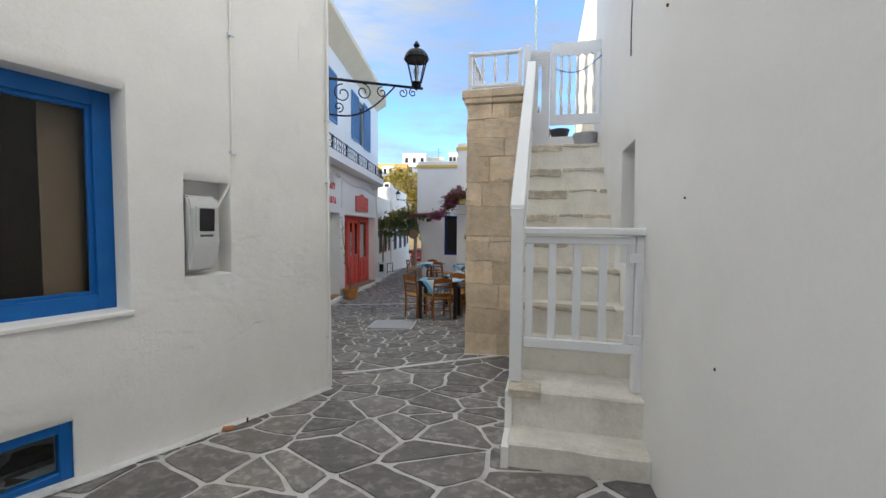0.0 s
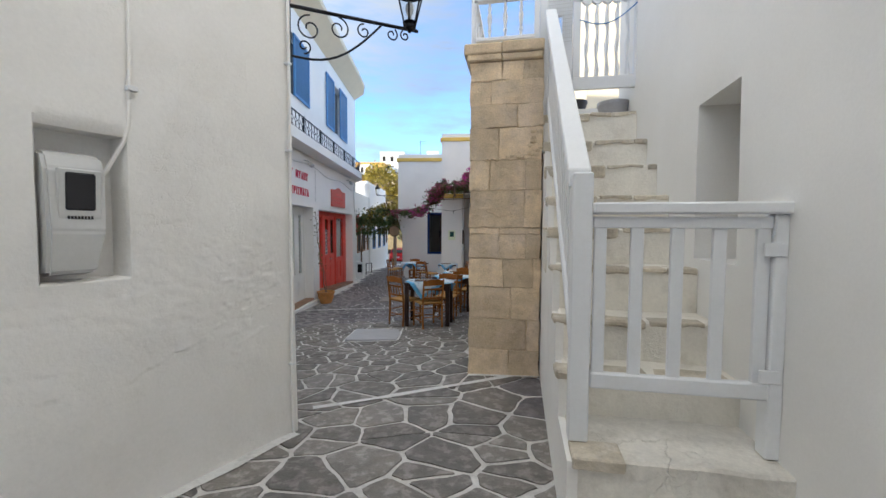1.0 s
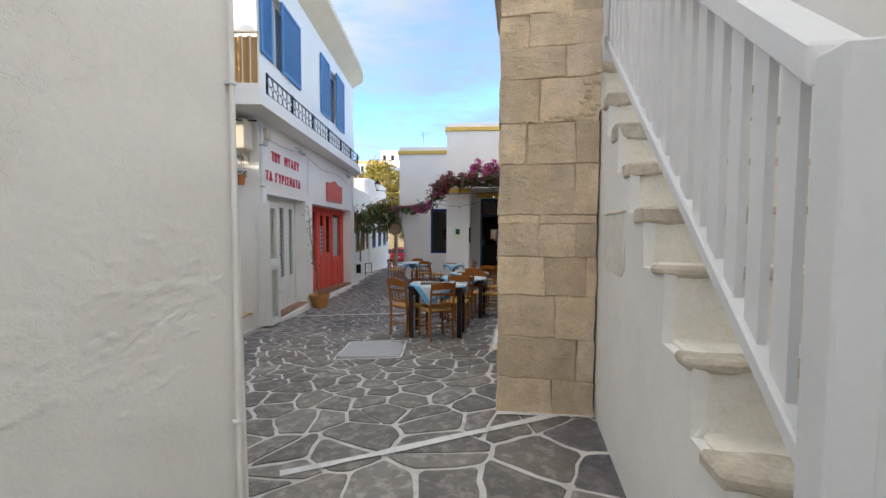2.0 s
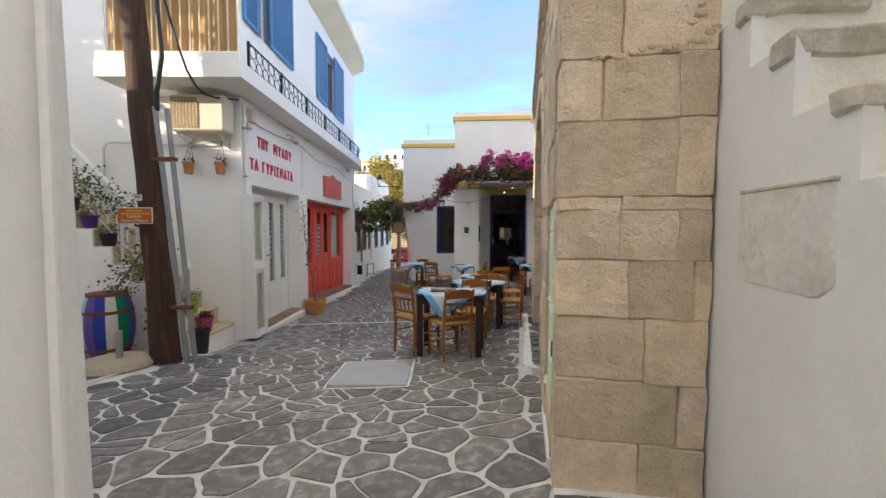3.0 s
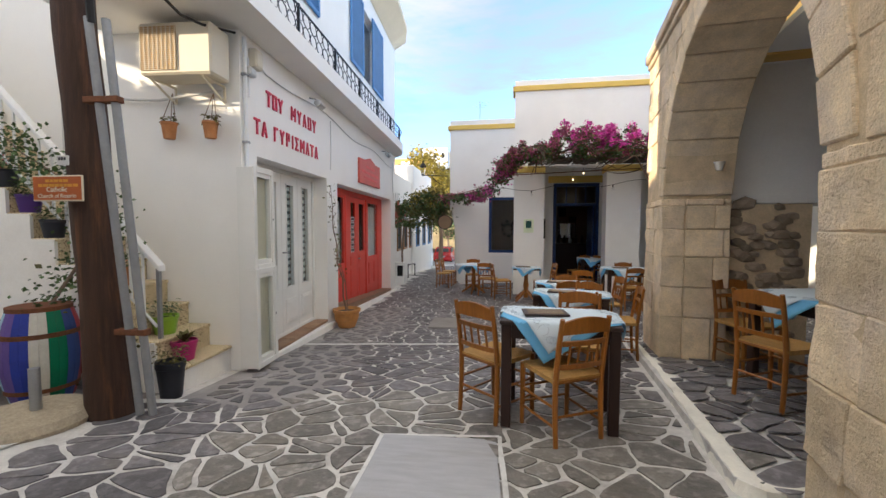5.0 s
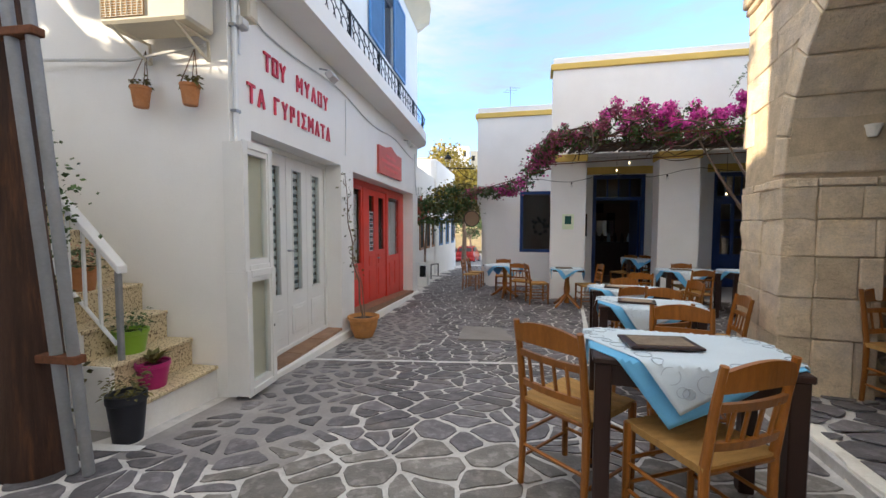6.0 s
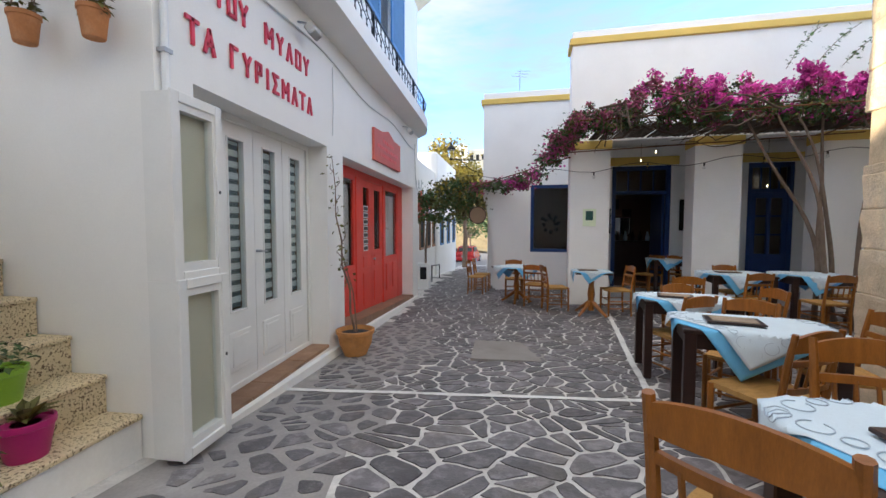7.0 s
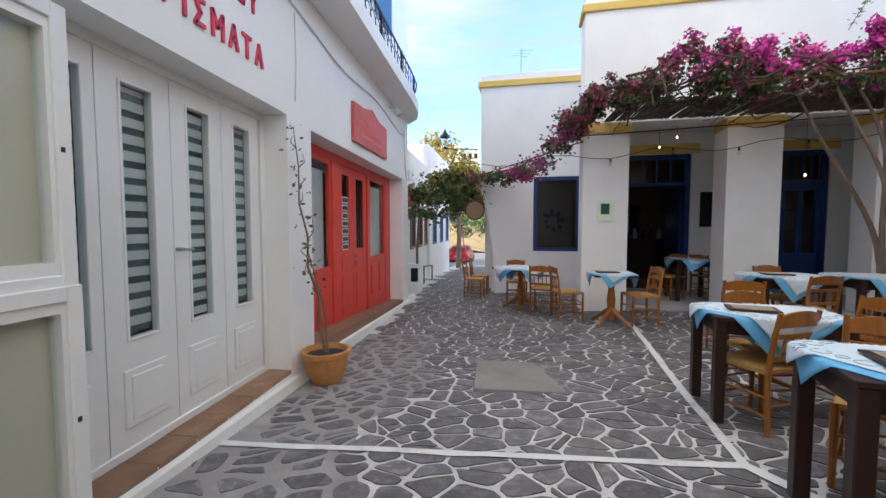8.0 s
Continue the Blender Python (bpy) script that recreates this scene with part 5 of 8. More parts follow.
sign = thing("shop_sign", SHOP, "faded red wooden shop sign board on the white wall", "sign")
bm = bmesh.new()
out = [(4.03, 1.72), (5.68, 1.74), (5.68, 2.24), (5.25, 2.24), (4.85, 2.33), (4.45, 2.24), (4.03, 2.22)]
lo = [bm.verts.new((s, -0.045, z)) for s, z in out]
hi = [bm.verts.new((s, -0.005, z)) for s, z in out]
n = len(out)
for i in range(n):
    bm.faces.new((lo[i], hi[i], hi[(i + 1) % n], lo[(i + 1) % n]))
bm.faces.new(lo), bm.faces.new(hi[::-1])
bmesh.ops.recalc_face_normals(bm, faces=bm.faces)
board = part("board", bm, RED_SIGN, sign)
bm = bmesh.new()
for z, a, b in ((2.10, 4.5, 5.2), (1.98, 4.2, 5.5), (1.86, 4.35, 5.35)):
    s = a
    while s < b:
        w = 0.05 + 0.06 * rng.random()
        box(bm, s, s + w, -0.050, -0.044, z - 0.028, z + 0.028)
        s += w + 0.03
tagged(part("writing_marks", bm, RED, board), "worn red writing bars", kind="stuff")

# painted metal letters, built stroke by stroke on a 0..1 grid
STROKES = {
    "T": [((0.5, 0), (0.5, 1)), ((0, 1), (1, 1))], "O": [((0.08, 0), (0.08, 1)), ((0.92, 0), (0.92, 1)), ((0.08, 1), (0.92, 1)), ((0.08, 0), (0.92, 0))],
    "Y": [((0.5, 0), (0.5, 0.5)), ((0.5, 0.5), (0.05, 1)), ((0.5, 0.5), (0.95, 1))], "M": [((0.06, 0), (0.06, 1)), ((0.94, 0), (0.94, 1)), ((0.06, 1), (0.5, 0.4)), ((0.94, 1), (0.5, 0.4))],
    "L": [((0.05, 0), (0.5, 1)), ((0.95, 0), (0.5, 1))], "A": [((0.05, 0), (0.5, 1)), ((0.95, 0), (0.5, 1)), ((0.24, 0.36), (0.76, 0.36))],
    "G": [((0.15, 0), (0.15, 1)), ((0.15, 1), (0.85, 1))], "R": [((0.12, 0), (0.12, 1)), ((0.12, 1), (0.8, 1)), ((0.8, 1), (0.8, 0.5)), ((0.8, 0.5), (0.12, 0.5))],
    "I": [((0.5, 0), (0.5, 1))], "S": [((0.1, 1), (0.9, 1)), ((0.1, 0), (0.9, 0)), ((0.1, 1), (0.55, 0.5)), ((0.1, 0), (0.55, 0.5))]}
lettering = thing("shop_lettering", SHOP, "red Greek capital letters fixed to the white shop wall", "lettering")


def word(chars, s0, z0, w, h, gap):
    s = s0
    for ch in chars:
        bm = bmesh.new()
        cw = w * {"I": 0.35, "M": 1.25}.get(ch, 1)
        for (ax, az), (bx, bz) in STROKES[ch]:
            p, q = Vector((s + ax * cw, 0, z0 + az * h)), Vector((s + bx * cw, 0, z0 + bz * h))
            d = q - p
            m = Matrix.Translation((p + q) / 2 + Vector((0, -0.014, 0))) @ Matrix.Rotation(-math.atan2(d.z, d.x), 4, "Y")
            box(bm, -d.length / 2 - 0.013, d.length / 2 + 0.011, -0.005, 0.010, -0.0125, 0.0125, 0, m)
        part("letter", bm, RED_LETTER, lettering)
        s += cw + gap
    return s


word("TOY", 0.515, 2.225, 0.09, 0.15, 0.05)
word("MYLOY", 1.13, 2.225, 0.095, 0.15, 0.07)
word("TA", 0.25, 1.853, 0.095, 0.148, 0.06)
word("GYRISMATA", 0.67, 1.853, 0.09, 0.148, 0.066)

# hinged white display cases beside the doors
for z0, z1, out_y, s0 in ((0.36, 1.42, -0.18, -0.10), (-0.68, 0.358, -0.195, -0.10)):
    case = thing("display_case", SHOP, "shallow white wooden display case hung on the shop wall", "cabinet", group="display cases")
    part("body", wall_mesh(bmesh.new(), s0, 0.30, z0, z1, -out_y - 0.004, [(s0 + 0.07, 0.30 - 0.07, z0 + 0.10, z1 - 0.09)], res=3), DOOR_WHITE, case).location.y = out_y
    part("back_panel", boxes((s0 + 0.06, 0.24, out_y + 0.055, out_y + 0.075, z0 + 0.08, z1 - 0.07)), PLASTIC_CREAM, case)
    part("pane", boxes((s0 + 0.065, 0.235, out_y + 0.03, out_y + 0.036, z0 + 0.09, z1 - 0.08)), GLASS, case).visible_shadow = False
    part("frame_lip", frame_bars(bmesh.new(), s0 - 0.008, 0.308, z0 - 0.008, z1 + 0.012, out_y - 0.012, out_y + 0.004, 0.06), DOOR_WHITE, case)
    part("keyhole", boxes((0.262, 0.276, out_y - 0.016, out_y - 0.010, (z0 + z1) / 2 - 0.01, (z0 + z1) / 2 + 0.01)), PLASTIC_DARK, case)

# fittings on the front: pipe, junction boxes, floodlights, cable
pipe = thing("drain_pipe", SHOP, "white downpipe on the house corner", "pipe")
part("pipe", tube(bmesh.new(), [(0.05, -0.03, 1.42), (0.05, -0.03, 2.78)], 0.022, 8), WHITE_PAINT, pipe, smooth=True)
part("pipe", tube(bmesh.new(), [(0.13, -0.02, 2.2), (0.13, -0.02, 2.6)], 0.012, 8), WHITE_PAINT, pipe, smooth=True)
for z in (1.7, 2.4):
    part("clip", boxes((0.02, 0.08, -0.056, 0.0, z - 0.012, z + 0.012)), STEEL, pipe)
for s, z, w, h, mat in ((0.16, 2.52, 0.14, 0.2, PLASTIC_CREAM), (0.05, 2.40, 0.12, 0.09, PLASTIC_GREY)):
    jb = thing("junction_box", SHOP, "small weathered electrical junction box", "electrical box", group="junction boxes")
    part("body", boxes((s, s + w, -0.09, 0.0, z, z + h), bevel=0.01), mat, jb)
    part("cover", boxes((s + 0.015, s + w - 0.015, -0.098, -0.088, z + 0.015, z + h - 0.015), bevel=0.004), mat, jb)
for s, z in ((1.72, 2.58), (6.05, 2.62)):
    fl = thing("floodlight", SHOP, "small grey floodlight under the balcony", "lamp", group="floodlights")
    part("bracket", tube(bmesh.new(), [(s, 0.0, z + 0.1), (s, -0.10, z + 0.08), (s, -0.14, z)], 0.010, 6), STEEL, fl)
    t = Matrix.Translation((s, -0.16, z)) @ Matrix.Rotation(radians(-35), 4, "X")
    part("housing", box(bmesh.new(), -0.09, 0.09, -0.045, 0.045, -0.05, 0.05, 0.012, t), PLASTIC_GREY, fl)
    part("lens", box(bmesh.new(), -0.075, 0.075, -0.04, 0.035, -0.056, -0.049, 0, t), GLASS_LAMP, fl)
cable = thing("wall_cable", SHOP, "loose grey cable pinned along the wall under the balcony", "cable")
part("cable", tube(bmesh.new(), [(0.2, -0.015, 2.66)] + [(s, -0.015, 2.62 - 0.05 * math.sin(s * 2.1) - 0.02 * s) for s in np.arange(0.5, 7.3, 0.3).tolist()], 0.009, 5), PLASTIC_GREY, cable)
part("cable", tube(bmesh.new(), [(2.52, -0.012, 2.55), (2.53, -0.012, 2.1), (2.5, -0.012, 1.75)], 0.006, 5), PLASTIC_GREY, cable)

# ---- outside stairs against the side wall, rising west ----
def plant(name, m, label, leaf, count, size, spread, height, droop=0.2, long=False, seed=1):
    """A tuft of real leaves growing from the origin."""
    r = random.Random(seed)
    bm = bmesh.new()
    for _ in range(count):
        a, q = r.uniform(0, 6.283), r.random() ** 0.6
        base = Vector((0, 0, 0)) if long else Vector((math.cos(a) * spread * q, math.sin(a) * spread * q, height * r.random()))
        d = Vector((math.cos(a), math.sin(a), r.uniform(0.5, 1.6) if long else r.uniform(-0.6, 0.9))).normalized()
        s = size * r.uniform(0.6, 1.3)
        side = d.cross(Vector((0, 0, 1)))
        side = side.normalized() if side.length > 1e-3 else Vector((1, 0, 0))
        up = side.cross(d)
        w = s * (0.16 if long else 0.36)
        p = [base, base + d * s * 0.5 + side * w + up * s * 0.05, base + d * s - Vector((0, 0, droop * s)), base + d * s * 0.5 - side * w + up * s * 0.05]
        bm.faces.new([bm.verts.new(v) for v in p])
    return bm


def pot_profile(r, h):
    return [(r * 0.68, 0), (r * 0.72, 0.01), (r * 0.94, h * 0.82), (r, h * 0.84), (r, h), (r * 0.9, h), (r * 0.88, h * 0.9)]


def flower_pot(x, y, z, r, h, mat, label, leaf=LEAF, count=60, size=0.09, long=False, seed=1, bloom=None):
    p = thing("flower_pot", pose(x, y, z), label, "plant pot", group="flower pots")
    part("pot", lathe(bmesh.new(), pot_profile(r, h), 20), mat, p, smooth=True)
    part("soil", lathe(bmesh.new(), [(r * 0.86, h * 0.85), (r * 0.5, h * 0.9)], 14), DARK, p)
    lv = part("leaves", plant("leaves", None, "", leaf, count, size, r * 1.1, r * 1.4, 0.25, long, seed), leaf, p)
    lv.location.z = h * 0.9
    if bloom:
        fl = part("blossom", plant("blossom", None, "", bloom, count // 3, size * 0.6, r * 1.1, r * 1.5, 0.2, False, seed + 50), bloom, p)
        fl.location.z = h
    return p


OS_X, OS_Y0, OS_Y1, OS_RUN, OS_RISE = -3.615, 8.25, 8.96, 0.235, 0.232
ext = thing("outside_stairs", pose(0, 0, 0), "outside stairs of speckled terrazzo with a white side wall", "stairs")
z0 = -0.78
for i in range(16):
    x1, zt = OS_X - i * OS_RUN, -0.46 + i * OS_RISE
    st = part("step", boxes((x1 - OS_RUN - 0.02, x1, OS_Y0 + 0.03, OS_Y1 + 0.03, zt - OS_RISE - 0.3, zt - 0.03)), TERRAZZO if i else WHITE, ext)
    part("tread", boxes((x1 - OS_RUN - 0.02, x1 + 0.018, OS_Y0 + 0.01, OS_Y1 + 0.03, zt - 0.03, zt), bevel=0.006), TERRAZZO, st)
bm = bmesh.new()
prof = [(OS_X, -1.2), (OS_X, -0.48)]
for i in range(16):
    prof += [(OS_X - i * OS_RUN, -0.47 + i * OS_RISE), (OS_X - (i + 1) * OS_RUN, -0.47 + i * OS_RISE)]
prof += [(OS_X - 16 * OS_RUN - 1.5, -0.47 + 15 * OS_RISE), (OS_X - 16 * OS_RUN - 1.5, -1.2)]
lo = [bm.verts.new((x, OS_Y0, z)) for x, z in prof]
hi = [bm.verts.new((x, OS_Y0 + 0.03, z)) for x, z in prof]
n = len(prof)
for i in range(n):
    bm.faces.new((lo[i], lo[(i + 1) % n], hi[(i + 1) % n], hi[i]))
bm.faces.new(lo[::-1]), bm.faces.new(hi)
bmesh.ops.recalc_face_normals(bm, faces=bm.faces)
part("side_wall", bm, WHITE, ext)
ext_rail = thing("outside_railing", pose(0, 0, 0), "white painted iron handrail with plain bars beside the stairs", "railing")
RS = OS_RISE / OS_RUN


def rail_z(x):
    return 0.48 + (-3.92 - x) * 1.05


def rail_bar(x0, x1, half, lift, thick):
    """A flat bar that follows the slope of the stairs."""
    bm = bmesh.new()
    vs = [bm.verts.new((x, 8.38 + s * half, rail_z(x) + lift + dz)) for x in (x0, x1) for s in (-1, 1) for dz in (0, thick)]
    for f in ((0, 1, 3, 2), (4, 6, 7, 5), (0, 4, 5, 1), (2, 3, 7, 6), (1, 5, 7, 3), (0, 2, 6, 4)):
        bm.faces.new([vs[k] for k in f])
    bmesh.ops.recalc_face_normals(bm, faces=bm.faces)
    bmesh.ops.bevel(bm, geom=list(bm.edges), offset=0.005, segments=1, affect="EDGES")
    return bm


part("handrail", rail_bar(-3.86, -7.2, 0.042, -0.02, 0.055), WHITE_PAINT, ext_rail)
part("lower_rail", rail_bar(-3.93, -7.2, 0.014, -0.62, 0.028), WHITE_PAINT, ext_rail)
part("newel_post", boxes((-3.913, -3.877, 8.362, 8.398, -0.46, 0.44), bevel=0.005), PIPE_GREY, ext_rail)
x = -4.05
while x > -7.0:
    part("bar", boxes((x - 0.009, x + 0.009, 8.371, 8.389, rail_z(x) - 0.61, rail_z(x) - 0.01)), WHITE_PAINT, ext_rail)
    x -= 0.125
x = -4.75
while x > -7.0:
    part("stanchion", boxes((x - 0.014, x + 0.014, 8.366, 8.394, -0.46 + OS_RISE * int((OS_X - x) / OS_RUN), rail_z(x) - 0.01)), WHITE_PAINT, ext_rail)
    x -= 1.0
POT_PINK = material("magenta_plastic_pot", (0.42, 0.018, 0.16), 0.4, var=0.06, bump=0)
POT_GREEN = material("lime_plastic_pot", (0.26, 0.45, 0.04), 0.4, var=0.06, bump=0)
POT_BLACK = material("black_plastic_pot", (0.022, 0.024, 0.032), 0.5, var=0.1, bump=0)
POT_PURPLE = material("purple_plastic_tub", (0.075, 0.03, 0.20), 0.45, var=0.08, bump=0)
POT_TEAL = material("dark_green_tub", (0.012, 0.075, 0.06), 0.45, var=0.08, bump=0)
flower_pot(-3.60, 8.13, ground_z(-3.6, 8.1), 0.115, 0.32, POT_BLACK, "tall black pot with a dry dark plant at the stair foot", LEAF_DRY, 150, 0.034, seed=3)
flower_pot(-3.76, 8.50, -0.46, 0.115, 0.19, POT_PINK, "magenta pot with a spiky succulent on the lowest step", LEAF_DRY, 22, 0.15, True, seed=4)
flower_pot(-4.0, 8.56, -0.24, 0.12, 0.19, POT_GREEN, "lime green pot with a small herb on a step", LEAF, 110, 0.036, seed=5)
flower_pot(-4.42, 8.55, 0.20, 0.12, 0.22, TERRACOTTA, "terracotta pot with geraniums on a step", LEAF, 220, 0.038, seed=6, bloom=RED_LETTER)
for i, (mat, bl) in enumerate(((POT_BLACK, None), (POT_PURPLE, None), (POT_BLACK, RED_LETTER), (TERRACOTTA, RED_LETTER), (POT_BLACK, None))):
    k = 5 + i
    flower_pot(OS_X - k * OS_RUN - 0.1, 8.22 + 0.12, -0.46 + OS_RISE * k, 0.10, 0.17, mat, "small pot with trailing greenery on the stair edge", LEAF, 170, 0.036, seed=20 + i, bloom=bl)

# striped barrel, tub and concrete parasol foot
barrel = thing("barrel_planter", pose(-4.64, 7.98, ground_z(-4.6, 8), 0, 0, 8) @ Matrix.Diagonal((0.94, 0.94, 1.05, 1)), "wooden barrel planter painted in coloured stripes", "planter")
STRIPES = [(0.30, 0.48, 0.62), (0.11, 0.07, 0.28), (0.02, 0.04, 0.30), (0.56, 0.55, 0.50), (0.0, 0.15, 0.07), (0.03, 0.06, 0.22), (0.33, 0.03, 0.035)]
mats = [material("barrel_paint_" + w, c, 0.55, var=0.12, var_scale=6, grain=0.06, bump=0.3, bump_dist=0.003) for w, c in zip(("pale_blue", "violet", "blue", "white", "green", "navy", "red"), STRIPES)]
NS = 28
for k in range(NS):
    a0, a1 = 2 * math.pi * k / NS, 2 * math.pi * (k + 0.97) / NS
    bm = bmesh.new()
    rows = []
    for j in range(7):
        f = j / 6
        r = 0.215 + 0.075 * math.sin(math.pi * f) ** 0.9
        rows.append([bm.verts.new((q * math.cos(a), q * math.sin(a), 0.02 + 0.74 * f)) for q, a in ((r, a0), (r, a1), (r - 0.025, a1), (r - 0.025, a0))])
    for p, q in zip(rows, rows[1:]):
        for c in range(4):
            bm.faces.new((p[c], p[(c + 1) % 4], q[(c + 1) % 4], q[c]))
    bm.faces.new(rows[0][::-1]), bm.faces.new(rows[-1])
    part("stave", bm, mats[((k + 11) // 2) % 7], barrel)
for f in (0.14, 0.72, 0.985):
    r = 0.219 + 0.075 * math.sin(math.pi * f) ** 0.9
    part("hoop", lathe(bmesh.new(), [(r - 0.02, 0.02 + 0.74 * f - 0.018), (r, 0.02 + 0.74 * f - 0.018), (r, 0.02 + 0.74 * f + 0.018), (r - 0.02, 0.02 + 0.74 * f + 0.018)], 28), RUST, barrel)
part("soil", lathe(bmesh.new(), [(0.19, 0.68), (0.1, 0.7)], 20), DARK, barrel)
tub = thing("tub_planter", pose(-5.45, 7.85, ground_z(-5.4, 7.8)), "low round tub in purple and dark green with dry plants", "planter")
part("tub", lathe(bmesh.new(), [(0.30, 0), (0.40, 0.18), (0.42, 0.185), (0.42, 0.19), (0.38, 0.19)], 28), POT_TEAL, tub, smooth=True)
part("tub_wall", lathe(bmesh.new(), [(0.40, 0.19), (0.44, 0.40), (0.46, 0.40), (0.46, 0.44), (0.42, 0.44), (0.40, 0.38)], 28), POT_PURPLE, tub, "purple upper wall")
part("leaves", plant("leaves", None, "", LEAF_DRY, 420, 0.05, 0.36, 0.22, 0.2, seed=8), LEAF_DRY, tub).location.z = 0.4
foot = thing("parasol_foot", pose(-4.18, 7.5, ground_z(-4.1, 7.5)), "round pebbled concrete parasol foot with a steel socket", "parasol base")
PEBBLE = material("pebbled_concrete", (0.40, 0.34, 0.25), 0.9, var=0.2, var_scale=25, grain=0.2, grain_scale=70, bump=1.0, bump_dist=0.012)
part("base", lathe(bmesh.new(), [(0.36, 0.0), (0.375, 0.04), (0.34, 0.09), (0.2, 0.115), (0.05, 0.12)], 26), PEBBLE, foot, smooth=True)
part("socket", tube(bmesh.new(), [(0.05, 0, 0.1), (0.05, 0, 0.42)], 0.034, 12), STEEL, foot, smooth=True)


def climber(pts, seed, leaves, size, mat=LEAF, spread=0.10):
    r = random.Random(seed)
    bm = bmesh.new()
    for _ in range(leaves):
        k = r.randrange(len(pts) - 1)
        f = r.random()
        c = Vector(pts[k]).lerp(Vector(pts[k + 1]), f) + Vector((r.gauss(0, spread), r.gauss(0, spread), r.gauss(0, spread)))
        d = Vector((r.uniform(-1, 1), r.uniform(-1, 1), r.uniform(-0.9, 0.5))).normalized()
        s = size * r.uniform(0.6, 1.4)
        side = d.orthogonal().normalized() * s * 0.36
        bm.faces.new([bm.verts.new(v) for v in (c, c + d * s * 0.5 + side, c + d * s, c + d * s * 0.5 - side)])
    return bm


vine = thing("barrel_vine", pose(0, 0, 0), "straggly green climber growing from the barrel up the stair wall", "plant")
VP = [(-4.60, 8.0, 0.10), (-4.42, 8.1, 0.45), (-4.15, 8.16, 0.85), (-4.3, 8.17, 1.15), (-4.62, 8.16, 1.25), (-4.95, 8.15, 1.45), (-5.3, 8.16, 1.75)]
part("stem", tube(bmesh.new(), VP, [0.016, 0.014, 0.012, 0.010, 0.008, 0.006, 0.004], 6), BARK, vine)
part("stem", tube(bmesh.new(), [VP[2], (-4.12, 8.1, 1.3), (-4.2, 8.05, 1.8), (-4.1, 8.1, 2.05)], [0.01, 0.008, 0.006, 0.003], 5), BARK, vine)
part("leaves", climber(VP, 4, 1100, 0.038), LEAF, vine)
part("leaves", climber([(-4.25, 8.1, 0.5), (-4.2, 8.15, 0.1), (-4.1, 8.15, -0.4)], 6, 90, 0.06, LEAF_DRY), LEAF_DRY, vine)

# leaning tarred pole with two steel conduits and its small signs
pole = thing("utility_pole", pose(0, 0, 0), "leaning dark tarred wooden utility pole with steel conduits", "utility pole")


def pole_at(z):
    f = (z + 0.6) / 3.78
    return Vector((-3.78 - 0.27 * f, 7.75 + 0.05 * f, z))


part("trunk", tube(bmesh.new(), [pole_at(z) + Vector((0.006 * math.sin(z * 5), 0.006 * math.cos(z * 4), 0)) for z in np.arange(-0.75, 7.6, 0.25).tolist()], [0.165 - 0.0055 * min(k, 5) - 0.0005 * k for k in range(34)], 18), POLE_WOOD, pole, smooth=True)
for dx, top, lean in ((0.27, 2.3, -0.235), (0.372, 2.28, -0.20)):
    p0, p1 = Vector((-3.79 + dx, 7.72, -0.62)), Vector((-3.79 + dx + lean, 7.66, top))
    c = part("conduit", tube(bmesh.new(), [p0, p1], 0.028, 12), PIPE_GREY, pole, "weathered grey steel conduit", smooth=True)
    for z in (0.02, 1.72):
        q = p0.lerp(p1, (z + 0.62) / (top + 0.62))
        part("strap", boxes((q.x - 0.10, q.x + 0.045, q.y - 0.035, q.y + 0.03, z - 0.022, z + 0.022), bevel=0.004), RUST, c)
part("feed_cable", tube(bmesh.new(), [(-3.73, 7.66, 2.26), (-3.70, 7.62, 2.45), (-3.63, 7.62, 2.85), (-3.68, 7.63, 3.5), (-3.80, 7.66, 5.0)], 0.026, 8), CABLE, pole)
span = thing("overhead_cable", pose(0, 0, 0), "thin black cable sagging from the pole to the house wall", "cable")
part("cable", tube(bmesh.new(), [(-3.70, 7.60, 4.2), (-3.60, 7.66, 3.45), (-3.53, 7.75, 3.02), (-3.54, 7.92, 2.80), (-3.56, 8.12, 2.69), (-3.58, 8.35, 2.66), (-3.57, 8.6, 2.70), (-3.50, 8.85, 2.76), (-3.47, 8.97, 2.79)], 0.013, 6), CABLE, span)
plate = thing("pole_sign", pose(-3.96, 7.585, 1.08, 0, 0, -2), "brown and orange direction sign with pale lettering on the pole", "sign")
SIGN_BROWN = material("brown_sign_face", (0.37, 0.085, 0.012), 0.4, var=0.06, bump=0.05)
part("border", boxes((-0.205, 0.205, -0.012, 0.0, -0.092, 0.092), bevel=0.004), PLASTIC_CREAM, plate)
face = part("face", boxes((-0.195, 0.195, -0.016, -0.010, -0.082, 0.082)), SIGN_BROWN, plate)


def writing(text, size, m, mat, parent, name="lettering"):
    cu = bpy.data.curves.new(name, "FONT")
    cu.body, cu.size, cu.align_x, cu.extrude = text, size, "CENTER", 0.0012
    tmp = bpy.data.objects.new("tmp", cu)
    scene.collection.objects.link(tmp)
    bpy.context.view_layer.update()
    me = bpy.data.meshes.new_from_object(tmp.evaluated_get(bpy.context.evaluated_depsgraph_get()))
    bpy.data.objects.remove(tmp)
    me.materials.append(mat)
    ob = new(name, me)
    ob.parent, ob.matrix_local = parent, m
    return ob


